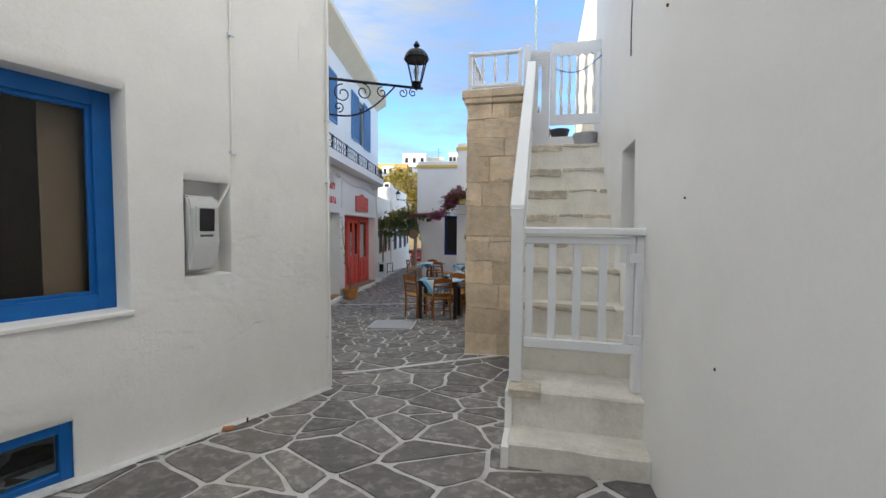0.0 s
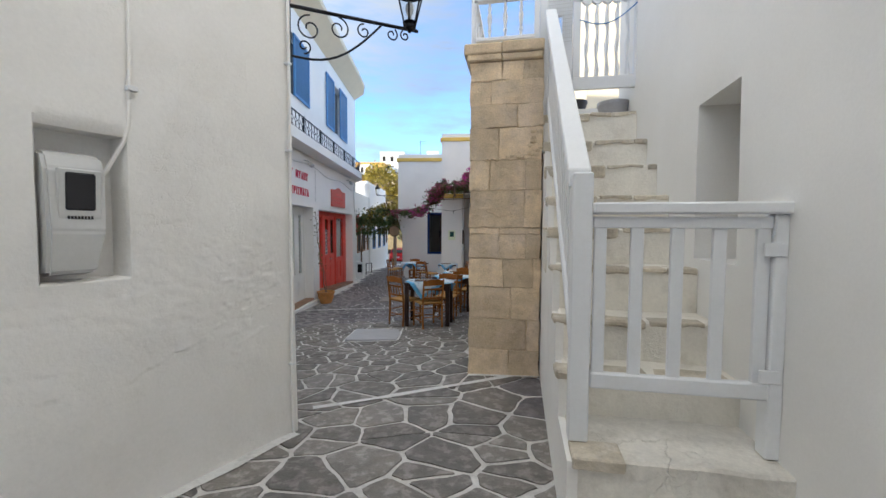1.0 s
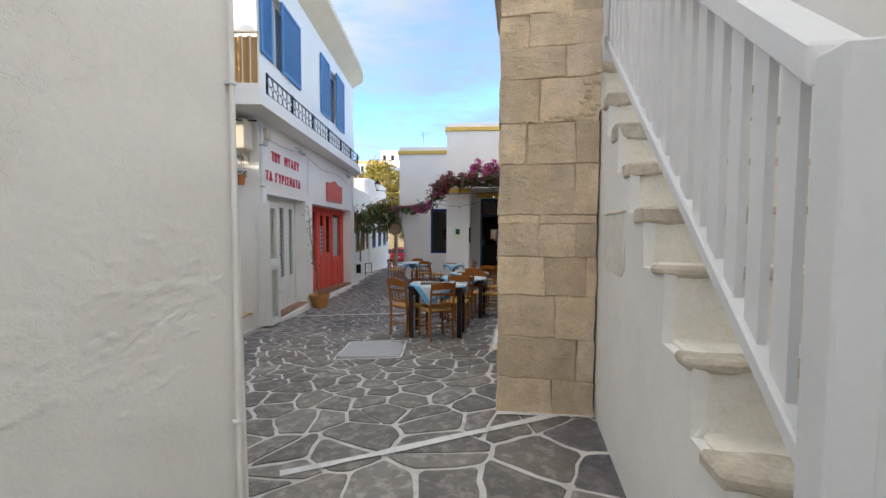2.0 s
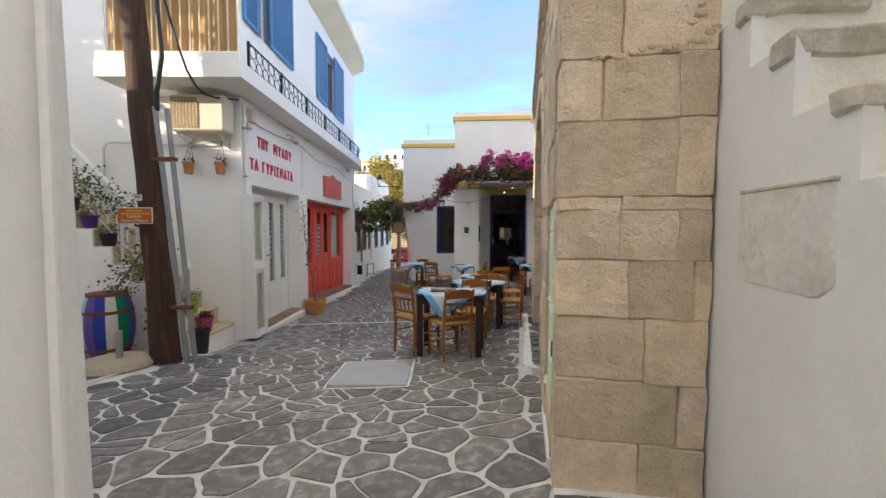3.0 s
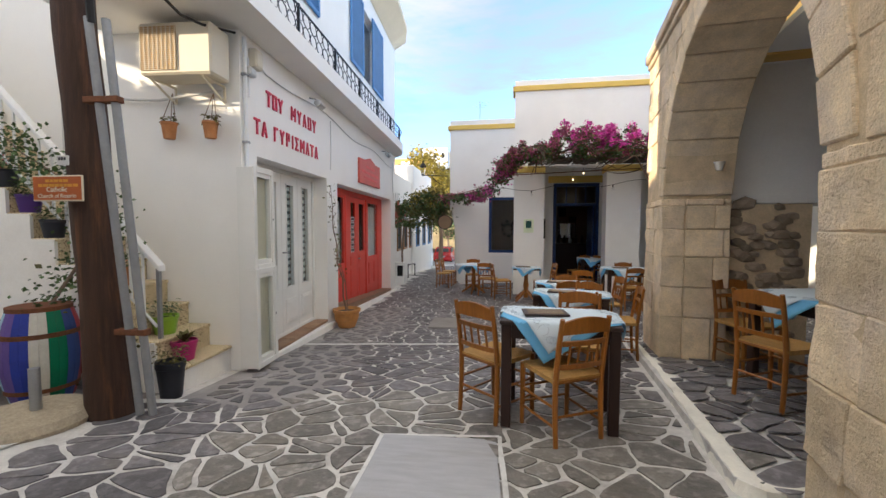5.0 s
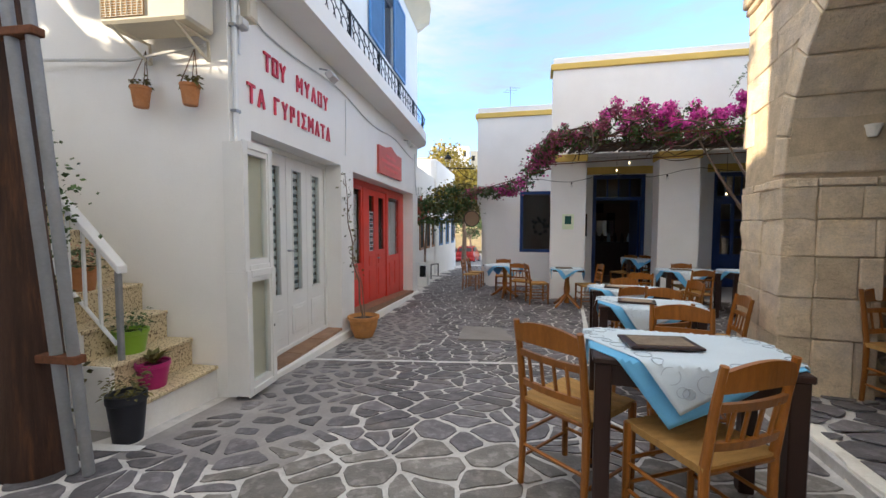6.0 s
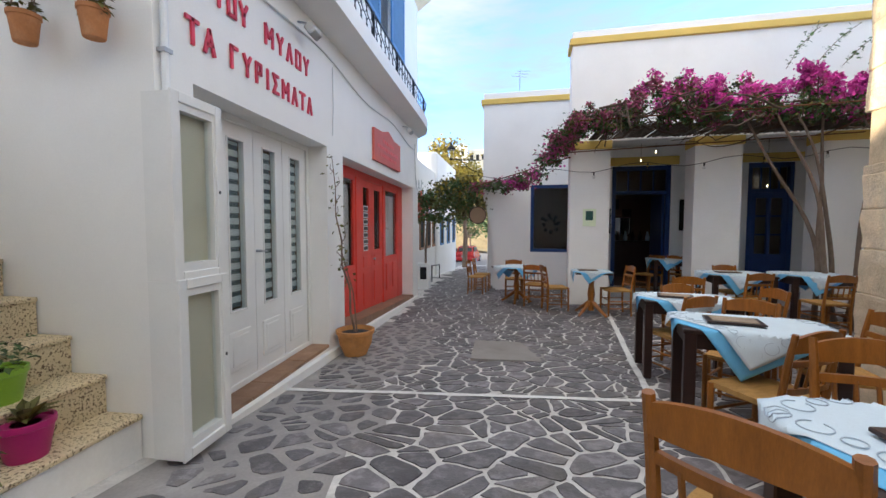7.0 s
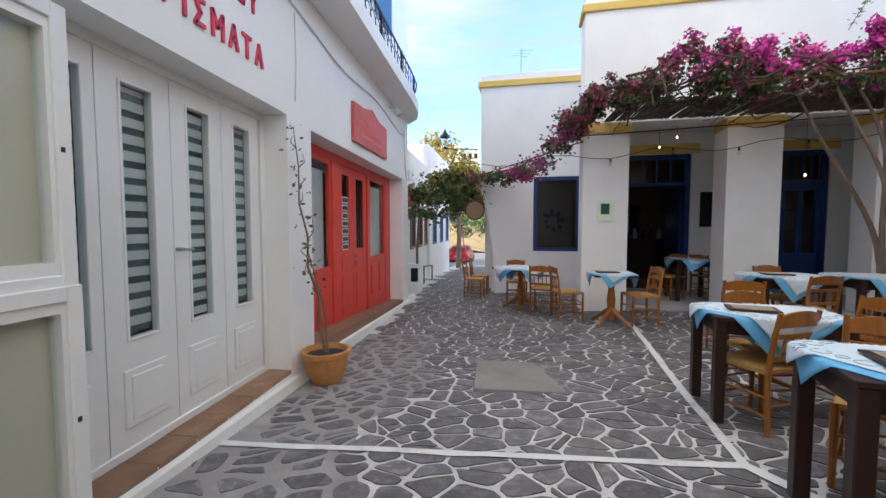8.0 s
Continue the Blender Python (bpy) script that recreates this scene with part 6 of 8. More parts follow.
SIGN_YEL = material("yellow_sign_print", (0.60, 0.28, 0.02), 0.5, var=0.03, bump=0)
writing("Catholic", 0.05, pose(0, -0.018, -0.025, 90), PLASTIC_CREAM, face)
writing("Church of Rosario", 0.042, pose(0, -0.018, -0.068, 90), PLASTIC_CREAM, face)
bm = bmesh.new()
for z, a, b in ((0.052, -0.09, 0.09), (0.02, -0.15, 0.15)):
    s = a
    while s < b:
        w = 0.02 + 0.02 * rng.random()
        box(bm, s, s + w, -0.019, -0.015, z - 0.010, z + 0.010)
        s += w + 0.008
part("print_marks", bm, SIGN_YEL, face)
tag = thing("pole_tag", pose(-3.93, 7.60, 1.28), "small white metal tag with black print on the pole", "sign")
part("plate", boxes((-0.045, 0.045, -0.01, 0.0, -0.035, 0.035), bevel=0.003), PLASTIC_GREY, tag)
bm = bmesh.new()
for s in (-0.03, -0.01, 0.012):
    box(bm, s, s + 0.014, -0.013, -0.009, 0.0, 0.022)
part("print_marks", bm, PLASTIC_DARK, tag)

# air conditioner and hanging pots on the side wall
ac = thing("air_conditioner", pose(-3.88, 8.79, 2.51), "cream outdoor air conditioning unit on wall brackets", "air conditioner")
part("case", boxes((-0.37, 0.37, -0.15, 0.15, -0.24, 0.25), bevel=0.02), PLASTIC_CREAM, ac)
# tan stands for warm sun falling into the fan opening
part("fan_recess", boxes((-0.345, 0.02, -0.156, -0.14, -0.20, 0.21)), RUSH, ac, "recessed fan opening with sunlight painted in as tan")
bm = bmesh.new()
for k in range(22):
    box(bm, -0.345, 0.02, -0.164, -0.160, -0.20 + k * 0.0193, -0.1955 + k * 0.0193)
for k in range(9):
    box(bm, -0.345 + k * 0.0451, -0.341 + k * 0.0451, -0.166, -0.158, -0.20, 0.21)
part("grille", bm, PLASTIC_CREAM, ac)
for x in (-0.26, 0.28):
    part("bracket", tube(bmesh.new(), [(x, 0.19, -0.42), (x, 0.18, -0.26), (x, -0.17, -0.26), (x, 0.185, -0.42)], 0.014, 5), PLASTIC_CREAM, ac)
for x, mat, sd in ((-4.15, TERRACOTTA, 31), (-3.70, TERRACOTTA, 32)):
    hp = thing("hanging_pot", pose(x, 8.88, 1.71) @ Matrix.Diagonal((0.78, 0.78, 0.92, 1)), "small terracotta pot hung by cords on the wall", "plant pot", group="hanging pots")
    part("pot", lathe(bmesh.new(), [(0.065, 0), (0.07, 0.01), (0.09, 0.15), (0.098, 0.155), (0.098, 0.18), (0.085, 0.18), (0.08, 0.15)], 18), mat, hp, smooth=True)
    for a in (0, 2.1, 4.2):
        part("cord", tube(bmesh.new(), [(0.09 * math.cos(a), 0.09 * math.sin(a), 0.17), (0, 0.08, 0.52)], 0.005, 4), BARK, hp)
    part("leaves", plant("leaves", None, "", LEAF_DRY, 40, 0.06, 0.08, 0.1, 0.2, seed=sd), LEAF_DRY, hp).location.z = 0.16
wall_pipe = thing("wall_conduit", pose(0, 0, 0), "old grey conduit bent along the side wall", "conduit")
part("pipe", tube(bmesh.new(), [(-5.4, 8.93, 1.4), (-5.4, 8.93, 2.08), (-5.35, 8.93, 2.15), (-5.2, 8.93, 2.17), (-4.3, 8.93, 2.12), (-3.6, 8.93, 2.2)], 0.014, 6), PLASTIC_GREY, wall_pipe, smooth=True)

# terracotta pot with a thin climber between the shopfronts
POT_OCHRE = material("ochre_terracotta", (0.50, 0.235, 0.07), 0.75, var=0.2, var_scale=9, grain=0.08, bump=0.3, bump_dist=0.003, dirt=(0.36, 0.22, 0.12), dirt_amount=0.6, dirt_scale=6)
pot = thing("climber_pot", pose(-3.2, 11.55, ground_z(-3.2, 11.55)) @ Matrix.Scale(0.97, 4), "round terracotta pot with a bare climbing stem", "plant pot")
part("pot", lathe(bmesh.new(), [(0.13, 0), (0.14, 0.02), (0.20, 0.16), (0.215, 0.27), (0.235, 0.285), (0.24, 0.33), (0.215, 0.335), (0.2, 0.28)], 24), POT_OCHRE, pot, smooth=True)
part("soil", lathe(bmesh.new(), [(0.20, 0.28), (0.1, 0.3)], 16), DARK, pot)
STEM = [(0, 0, 0.28), (-0.05, -0.03, 0.55), (-0.06, -0.01, 0.85), (-0.13, -0.09, 1.15), (-0.15, -0.04, 1.45), (-0.18, -0.14, 1.75), (-0.19, -0.12, 2.1), (-0.2, -0.19, 2.45)]
part("stem", tube(bmesh.new(), STEM, [0.016, 0.015, 0.014, 0.013, 0.011, 0.009, 0.007, 0.004], 6), BARK, pot)
part("stem", tube(bmesh.new(), [(0.02, 0.01, 0.28), (0.0, -0.06, 0.8), (-0.13, -0.08, 1.3)], [0.01, 0.008, 0.004], 5), BARK, pot)
for k in range(9):
    z = 0.9 + 0.17 * k
    x0 = float(np.interp(z, [p[2] for p in STEM], [p[0] for p in STEM]))
    y0 = float(np.interp(z, [p[2] for p in STEM], [p[1] for p in STEM]))
    a, q = rng.uniform(0, 6.28), rng.uniform(0.05, 0.13)
    part("twig", tube(bmesh.new(), [(x0, y0, z), (x0 + 0.4 * q * math.cos(a), y0 + q * math.sin(a), z + 0.6 * q), (x0 + 0.3 * q * math.cos(a + 0.8), y0 + 1.3 * q * math.sin(a), z + rng.uniform(0.8, 1.8) * q)], [0.006, 0.005, 0.003], 4), BARK, pot)
part("leaves", climber(STEM[2:], 9, 70, 0.045, LEAF_DRY, 0.05), LEAF_DRY, pot)

# ---- taverna; local x runs along its front ----
REST = rot(-4.5, -0.17, 14.75)
tav = thing("taverna_house", REST, "flat-roofed white taverna with square pillars and ochre trim", "house")
PF = -0.70   # porch floor
part("wall", wall_mesh(bmesh.new(), 0.0, 9.0, -1.4, 4.05, 0.45, [(0.70, 2.09, -1.0, 2.25), (2.83, 4.02, -1.0, 2.25), (4.75, 6.6, -1.0, 2.25)], res=0.35, amp=0.01, soft=0.006), WHITE_SMOOTH, tav)
part("cornice", boxes((-0.05, 9.05, -0.05, 0.5, 3.99, 4.11), bevel=0.01), YELLOW, tav, "ochre painted cornice")
part("parapet", boxes((0.0, 9.0, 0.0, 0.45, 4.11, 4.24), bevel=0.01), WHITE_SMOOTH, tav)
parts("wall", WHITE_SMOOTH, tav, (0.5, 0.75, 0.46, 5.5, -1.4, 3.93), (8.6, 9.0, 0.46, 5.5, -1.4, 3.93), (0.3, 8.6, 5.2, 5.5, -1.4, 3.93))
part("roof", boxes((0.3, 8.6, 0.46, 5.2, 3.6, 3.8)), WHITE_SMOOTH, tav)
part("porch_ceiling", boxes((0.76, 8.6, 0.46, 2.03, 2.5, 2.6)), WHITE_SMOOTH, tav)
for a, b in ((-0.02, 0.72), (2.07, 2.85), (4.0, 4.77)):
    part("capital", boxes((a, b, -0.035, 0.46, 2.10, 2.25), bevel=0.008), YELLOW, tav, "ochre pillar head")
DOOR_A, DOOR_B = (1.10, 2.34), (3.85, 4.72)
bm = wall_mesh(bmesh.new(), 0.76, 8.6, -1.2, 2.5, 0.3, [(DOOR_A[0], DOOR_A[1], -0.72, 2.06), (DOOR_B[0], DOOR_B[1], -0.72, 2.06)], res=0.6)
part("porch_wall", bm, WHITE_SMOOTH, tav).location.y = 2.05
part("porch_floor", boxes((0.72, 8.9, 0.02, 2.07, -1.2, PF)), SLAB, tav)
for a, b in (DOOR_A, DOOR_B):
    fr = part("door_frame", boxes((a, a + 0.09, 2.07, 2.17, PF, 2.06), (b - 0.09, b, 2.07, 2.17, PF, 2.06), (a + 0.09, b - 0.09, 2.07, 2.17, 1.96, 2.06), (a + 0.09, b - 0.09, 2.07, 2.17, 1.42, 1.50), bevel=0.006), NAVY, tav, "dark blue door frame with a fanlight")
    for k in range(1, 4):
        x = a + 0.09 + (b - a - 0.18) * k / 4
        part("glazing_bar", boxes((x - 0.012, x + 0.012, 2.09, 2.13, 1.50, 1.96)), NAVY, fr)
    part("pane", boxes((a + 0.09, b - 0.09, 2.11, 2.115, 1.50, 1.96)), GLASS, fr).visible_shadow = False
    part("lintel", boxes((a - 0.15, b + 0.15, 2.035, 2.06, 2.07, 2.26), bevel=0.004), YELLOW, tav)
leaf = part("door_leaf", boxes((2.19, 2.24, 2.15, 3.05, PF, 1.42), bevel=0.005), NAVY, tav)
leaf = part("door_leaf", wall_mesh(bmesh.new(), 3.94, 4.63, PF, 1.42, 0.05, [(4.03, 4.25, 0.1, 1.3), (4.32, 4.54, 0.1, 1.3)], res=3), NAVY, tav)
leaf.location.y = 2.09
for a in (4.02, 4.31):
    part("pane", boxes((a, a + 0.24, 0.02, 0.026, 0.09, 1.31)), GLASS, leaf).visible_shadow = False
    for z in (0.5, 0.9):
        part("glazing_bar", boxes((a + 0.01, a + 0.23, 0.0, 0.03, z, z + 0.03)), NAVY, leaf)
# room behind the door, its dimness put into the wall colour
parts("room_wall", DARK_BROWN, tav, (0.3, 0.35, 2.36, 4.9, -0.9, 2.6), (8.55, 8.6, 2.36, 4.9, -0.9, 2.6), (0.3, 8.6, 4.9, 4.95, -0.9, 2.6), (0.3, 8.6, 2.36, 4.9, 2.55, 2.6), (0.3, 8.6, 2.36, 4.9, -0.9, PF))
for s, z in ((1.55, 1.2), (1.9, 0.9)):
    part("inner_picture", boxes((s, s + 0.25, 4.86, 4.89, z, z + 0.3)), DARK, tav)
# mirror added to reflect daylight where a bright back window belongs
MX0, MX1, MZ0, MZ1 = 1.60, 2.10, 0.46, 0.95
mirror = part("wall_mirror", boxes((MX0, MX1, 4.84, 4.86, MZ0, MZ1)), MIRROR, tav, "framed mirror standing in for a bright back window")
part("mirror_frame", frame_bars(bmesh.new(), MX0 - 0.04, MX1 + 0.04, MZ0 - 0.04, MZ1 + 0.04, 4.82, 4.87, 0.04), WOOD_DARK, mirror)
part("bar_counter", boxes((1.2, 3.0, 4.0, 4.5, PF, 0.3), bevel=0.01), WOOD_DARK, tav)
for k in range(9):
    part("shelf_ware", lathe(bmesh.new(), [(0.05, 0), (0.06, 0.1), (0.03, 0.2), (0.02, 0.26)], 10, Matrix.Translation((1.3 + 0.19 * k, 4.25, 0.3))), CLOTH_WHITE if k % 3 == 0 else WOOD_DARK, tav)

# lower wing with the blue window, set back at the lane corner
wing = thing("taverna_wing", rot(-4.5, -0.17, 17.05), "lower white wing with a dark blue window and ochre cornice", "house")
bm = bmesh.new()
edge = [(-1.72, 3.72), (-1.72, 1.42), (-1.62, 1.05), (-1.52, 0.6), (-1.45, 0.1), (-1.41, -0.4), (-1.40, -1.4)]
lo = [(bm.verts.new((s, 0.0, z)), bm.verts.new((s, 0.3, z))) for s, z in edge]
hi = [(bm.verts.new((-0.55, 0.0, z)), bm.verts.new((-0.55, 0.3, z))) for s, z in edge]
for k in range(len(edge) - 1):
    (a, b), (c, d), (e, f), (g, h) = lo[k], lo[k + 1], hi[k], hi[k + 1]
    for q in ((a, c, g, e), (b, f, h, d), (a, b, d, c), (e, g, h, f)):
        bm.faces.new(q)
bm.faces.new((lo[0][0], hi[0][0], hi[0][1], lo[0][1]))
bmesh.ops.recalc_face_normals(bm, faces=bm.faces)
part("wall", bm, WHITE_SMOOTH, wing)
parts("wall", WHITE_SMOOTH, wing, (-0.55, 0.0, 0.0, 0.3, -1.4, 0.06), (-0.55, 0.0, 0.0, 0.3, 1.70, 3.72))
parts("wall", WHITE_SMOOTH, wing, (0.0, 0.5, 0.0, 0.3, -1.4, 0.06), (0.0, 0.5, 0.0, 0.3, 1.70, 3.72))
parts("wall", WHITE_SMOOTH, wing, (-1.72, -1.42, 0.31, 7.0, 1.42, 3.72), (-1.70, -1.40, 0.9, 7.0, -1.4, 1.42), (-1.5, -1.40, 0.31, 0.9, -1.4, 1.42), (-1.4, 0.2, 6.7, 7.0, -1.4, 3.72))
part("roof", boxes((-1.4, 0.2, 0.31, 6.7, 3.4, 3.6)), WHITE_SMOOTH, wing)
parts("cornice", YELLOW, wing, (-1.78, 0.55, -0.05, 0.3, 3.70, 3.83), (-1.78, -1.5, 0.3, 7.0, 3.70, 3.83), bevel=0.01)
parts("parapet", WHITE_SMOOTH, wing, (-1.72, 0.55, 0.0, 0.3, 3.83, 3.98), (-1.72, -1.5, 0.3, 7.0, 3.83, 3.98), bevel=0.01)
f = part("window_frame", frame_bars(bmesh.new(), -0.55, 0.44, 0.06, 1.70, 0.02, 0.10, 0.08), NAVY, wing, "dark blue window frame")
part("pane", boxes((-0.48, 0.37, 0.06, 0.066, 0.13, 1.63)), GLASS, f).visible_shadow = False
# wing room: indoor shade painted as dark brown walls
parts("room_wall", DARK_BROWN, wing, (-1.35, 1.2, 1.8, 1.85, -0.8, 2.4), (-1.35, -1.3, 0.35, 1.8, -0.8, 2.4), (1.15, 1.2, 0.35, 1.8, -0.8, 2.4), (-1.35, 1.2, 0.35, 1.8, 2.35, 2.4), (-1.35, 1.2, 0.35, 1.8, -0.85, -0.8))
for k in range(12):
    a = k * 0.8
    part("wall_plate", lathe(bmesh.new(), [(0.05, 0), (0.06, 0.012)], 12, Matrix.Translation((0.0 + 0.28 * math.cos(a) * (0.5 + 0.04 * k), 1.78, 0.75 + 0.3 * math.sin(a) * (0.5 + 0.04 * k))) @ Matrix.Rotation(radians(90), 4, "X")), DARK, wing)

notice = thing("notice_plate", REST, "pale green notice plate with a dark square on the pillar", "sign")
part("plate", boxes((0.235, 0.465, -0.016, -0.004, 0.69, 1.01), bevel=0.003), PALE_GREEN, notice)
part("emblem", boxes((0.285, 0.415, -0.02, -0.014, 0.80, 0.97)), POT_TEAL, notice)
picture = thing("framed_picture", REST, "dark framed picture on the porch wall", "picture")
part("frame", frame_bars(bmesh.new(), 2.52, 2.94, 0.60, 1.29, 2.012, 2.046, 0.03), IRON, picture)
part("print", boxes((2.54, 2.92, 2.03, 2.04, 0.62, 1.27)), DARK, picture)
menu_box = thing("menu_case", REST, "small dark menu case on the pillar side", "sign")
part("case", boxes((0.70, 0.745, 0.1, 0.34, 0.55, 1.02), bevel=0.005), IRON, menu_box)
aerial = thing("aerial", rot(-4.5, -0.17, 17.05), "thin steel television aerial on the parapet", "aerial")
part("mast", tube(bmesh.new(), [(-0.85, 0.15, 3.9), (-0.85, 0.15, 4.55)], 0.010, 6), STEEL, aerial)
for k in range(3):
    part("rod", tube(bmesh.new(), [(-1.05 + 0.07 * k, 0.15, 4.42 + 0.05 * k), (-0.7 + 0.05 * k, 0.15, 4.36 + 0.07 * k)], 0.006, 4), STEEL, aerial)

# string of bulbs between the pillars
string = thing("light_string", REST, "string of small bulbs on a drooping cable", "lights")
pts = [(-2.0 + 0.3 * k, -0.10, 1.62 + 0.30 * (k / 22) - 0.0 + 0.06 * math.cos(k * 1.2)) for k in range(23)]
part("cable", tube(bmesh.new(), pts, 0.006, 4), CABLE, string)
BULB = glow("warm_bulb", (1.0, 0.72, 0.35), 3.0)
BULB_OFF = GLASS_LAMP
for k in range(2, 22, 3):
    x, y, z = pts[k]
    part("socket", tube(bmesh.new(), [(x, y, z), (x, y, z - 0.05)], 0.014, 6), CABLE, string)
    part("bulb", lathe(bmesh.new(), [(0.012, 0.05), (0.026, 0.02), (0.024, 0.0), (0.008, -0.012)], 10, Matrix.Translation((x, y, z - 0.10))), BULB_OFF, string)
for n_, (x, y, z) in enumerate(((1.52, 1.3, 2.06), (1.75, 1.1, 2.2), (3.65, 0.9, 1.45))):
    pl = thing("porch_lamp", REST, "small lit warm bulb hanging in the porch", "lamp", group="porch lamps")
    part("cord", tube(bmesh.new(), [(x, y, 2.5), (x, y, z + 0.05)], 0.004, 4), CABLE, pl)
    part("bulb", lathe(bmesh.new(), [(0.006, 0.030), (0.015, 0.010), (0.013, -0.008), (0.004, -0.016)], 10, Matrix.Translation((x, y, z))), BULB, pl)

# ---- chairs and tables ----
def make_chair(m, label):
    ch = thing("taverna_chair", m, label, "chair", group="taverna chairs")
    for x in (-0.185, 0.185):
        part("back_leg", tube(bmesh.new(), [(x, -0.205, 0), (x, -0.19, 0.25), (x, -0.19, 0.46), (x, -0.225, 0.72), (x, -0.255, 0.88)], [0.017, 0.019, 0.020, 0.018, 0.016], 8), WOOD, ch, smooth=True)
        part("front_leg", tube(bmesh.new(), [(x * 1.08, 0.20, 0), (x * 1.08, 0.195, 0.465)], [0.017, 0.021], 8), WOOD, ch, smooth=True)
        for z in (0.14, 0.27):
            part("side_stretcher", tube(bmesh.new(), [(x, -0.19, z), (x * 1.08, 0.195, z)], 0.010, 6), WOOD, ch)
    for y, z in ((0.195, 0.17), (0.195, 0.29), (-0.195, 0.21)):
        part("stretcher", tube(bmesh.new(), [(-0.195, y, z), (0.195, y, z)], 0.010, 6), WOOD, ch)

    def slat(z0, z1, arch_h, yb):
        bm = bmesh.new()
        rows = []
        for k in range(9):
            x = -0.185 + 0.37 * k / 8
            c = 1 - (2 * k / 8 - 1) ** 2
            yy = yb - 0.022 * c
            zt = z1 + arch_h * c
            rows.append([bm.verts.new(p) for p in ((x, yy - 0.010, z0 + 0.2 * arch_h * c), (x, yy + 0.010, z0 + 0.2 * arch_h * c), (x, yy + 0.010 - 0.006, zt), (x, yy - 0.010 - 0.006, zt))])
        for p, q in zip(rows, rows[1:]):
            for c in range(4):
                bm.faces.new((p[c], q[c], q[(c + 1) % 4], p[(c + 1) % 4]))
        bm.faces.new(rows[0]), bm.faces.new(rows[-1][::-1])
        bmesh.ops.recalc_face_normals(bm, faces=bm.faces)
        return bm
    part("top_rail", slat(0.775, 0.855, 0.035, -0.245), WOOD, ch, smooth=False)
    part("mid_rail", slat(0.695, 0.73, 0.0, -0.222), WOOD, ch)
    part("low_rail", slat(0.535, 0.57, 0.0, -0.198), WOOD, ch)
    for x in (-0.11, -0.037, 0.037, 0.11):
        part("spindle", tube(bmesh.new(), [(x, -0.215, 0.555), (x, -0.243, 0.71)], 0.009, 6), WOOD, ch)
    for y in (-0.19, 0.195):
        part("seat_rail", tube(bmesh.new(), [(-0.19, y, 0.445), (0.19, y, 0.445)], 0.015, 6), WOOD, ch)
    bm = bmesh.new()
    n = 10
    g = [[bm.verts.new((-0.205 + 0.41 * i / n, -0.20 + 0.41 * j / n, 0.468 - 0.012 * (1 - abs(2 * i / n - 1)) * (1 - abs(2 * j / n - 1)) * 2 + 0.003 * ((i + j) % 2))) for i in range(n + 1)] for j in range(n + 1)]
    lo = [[bm.verts.new((-0.20 + 0.40 * i / n, -0.195 + 0.40 * j / n, 0.435)) for i in range(n + 1)] for j in range(n + 1)]
    for j in range(n):
        for i in range(n):
            bm.faces.new((g[j][i], g[j][i + 1], g[j + 1][i + 1], g[j + 1][i]))
            bm.faces.new((lo[j][i], lo[j + 1][i], lo[j + 1][i + 1], lo[j][i + 1]))
    for k in range(n):
        bm.faces.new((g[0][k], lo[0][k], lo[0][k + 1], g[0][k + 1]))
        bm.faces.new((g[n][k + 1], lo[n][k + 1], lo[n][k], g[n][k]))
        bm.faces.new((g[k + 1][0], lo[k + 1][0], lo[k][0], g[k][0]))
        bm.faces.new((g[k][n], lo[k][n], lo[k + 1][n], g[k + 1][n]))
    part("seat", bm, RUSH, ch, "woven rush seat")
    return ch


def on_ground(x, y, deg, lift=0.0):
    return rot(deg, x, y, ground_z(x, y) + 0.012 + lift)


CH_LABEL = "brown wooden taverna chair with a woven rush seat"
CH = Matrix.Diagonal((0.95, 0.95, 0.95, 1))
chair = make_chair(on_ground(-0.83, 7.90, -44) @ CH, CH_LABEL)
CHAIRS = [(-0.42, 7.57, 25), (-0.12, 8.39, 166), (-0.03, 9.24, 25), (0.29, 10.06, 140), (0.165, 10.81, 23), (0.60, 9.62, 80), (0.42, 11.17, 190), (0.86, 11.0, 95),
          (0.42, 13.76, 96), (-0.48, 14.25, -80), (-0.78, 14.72, -20), (-1.15, 15.85, 180), (-2.0, 16.6, -100), (-1.9, 17.2, -95),
          (1.85, 12.82, 8), (2.08, 13.62, 182), (2.75, 12.75, 5), (3.5, 13.3, 90), (0.85, 12.35, -10)]
for x, y, a in CHAIRS:
    copy_thing(chair, on_ground(x, y, a) @ CH)
for x, y, a in ((1.55, 15.6, 120), (2.25, 15.75, -60)):
    copy_thing(chair, rot(a, x, y, PF + 0.002) @ CH)


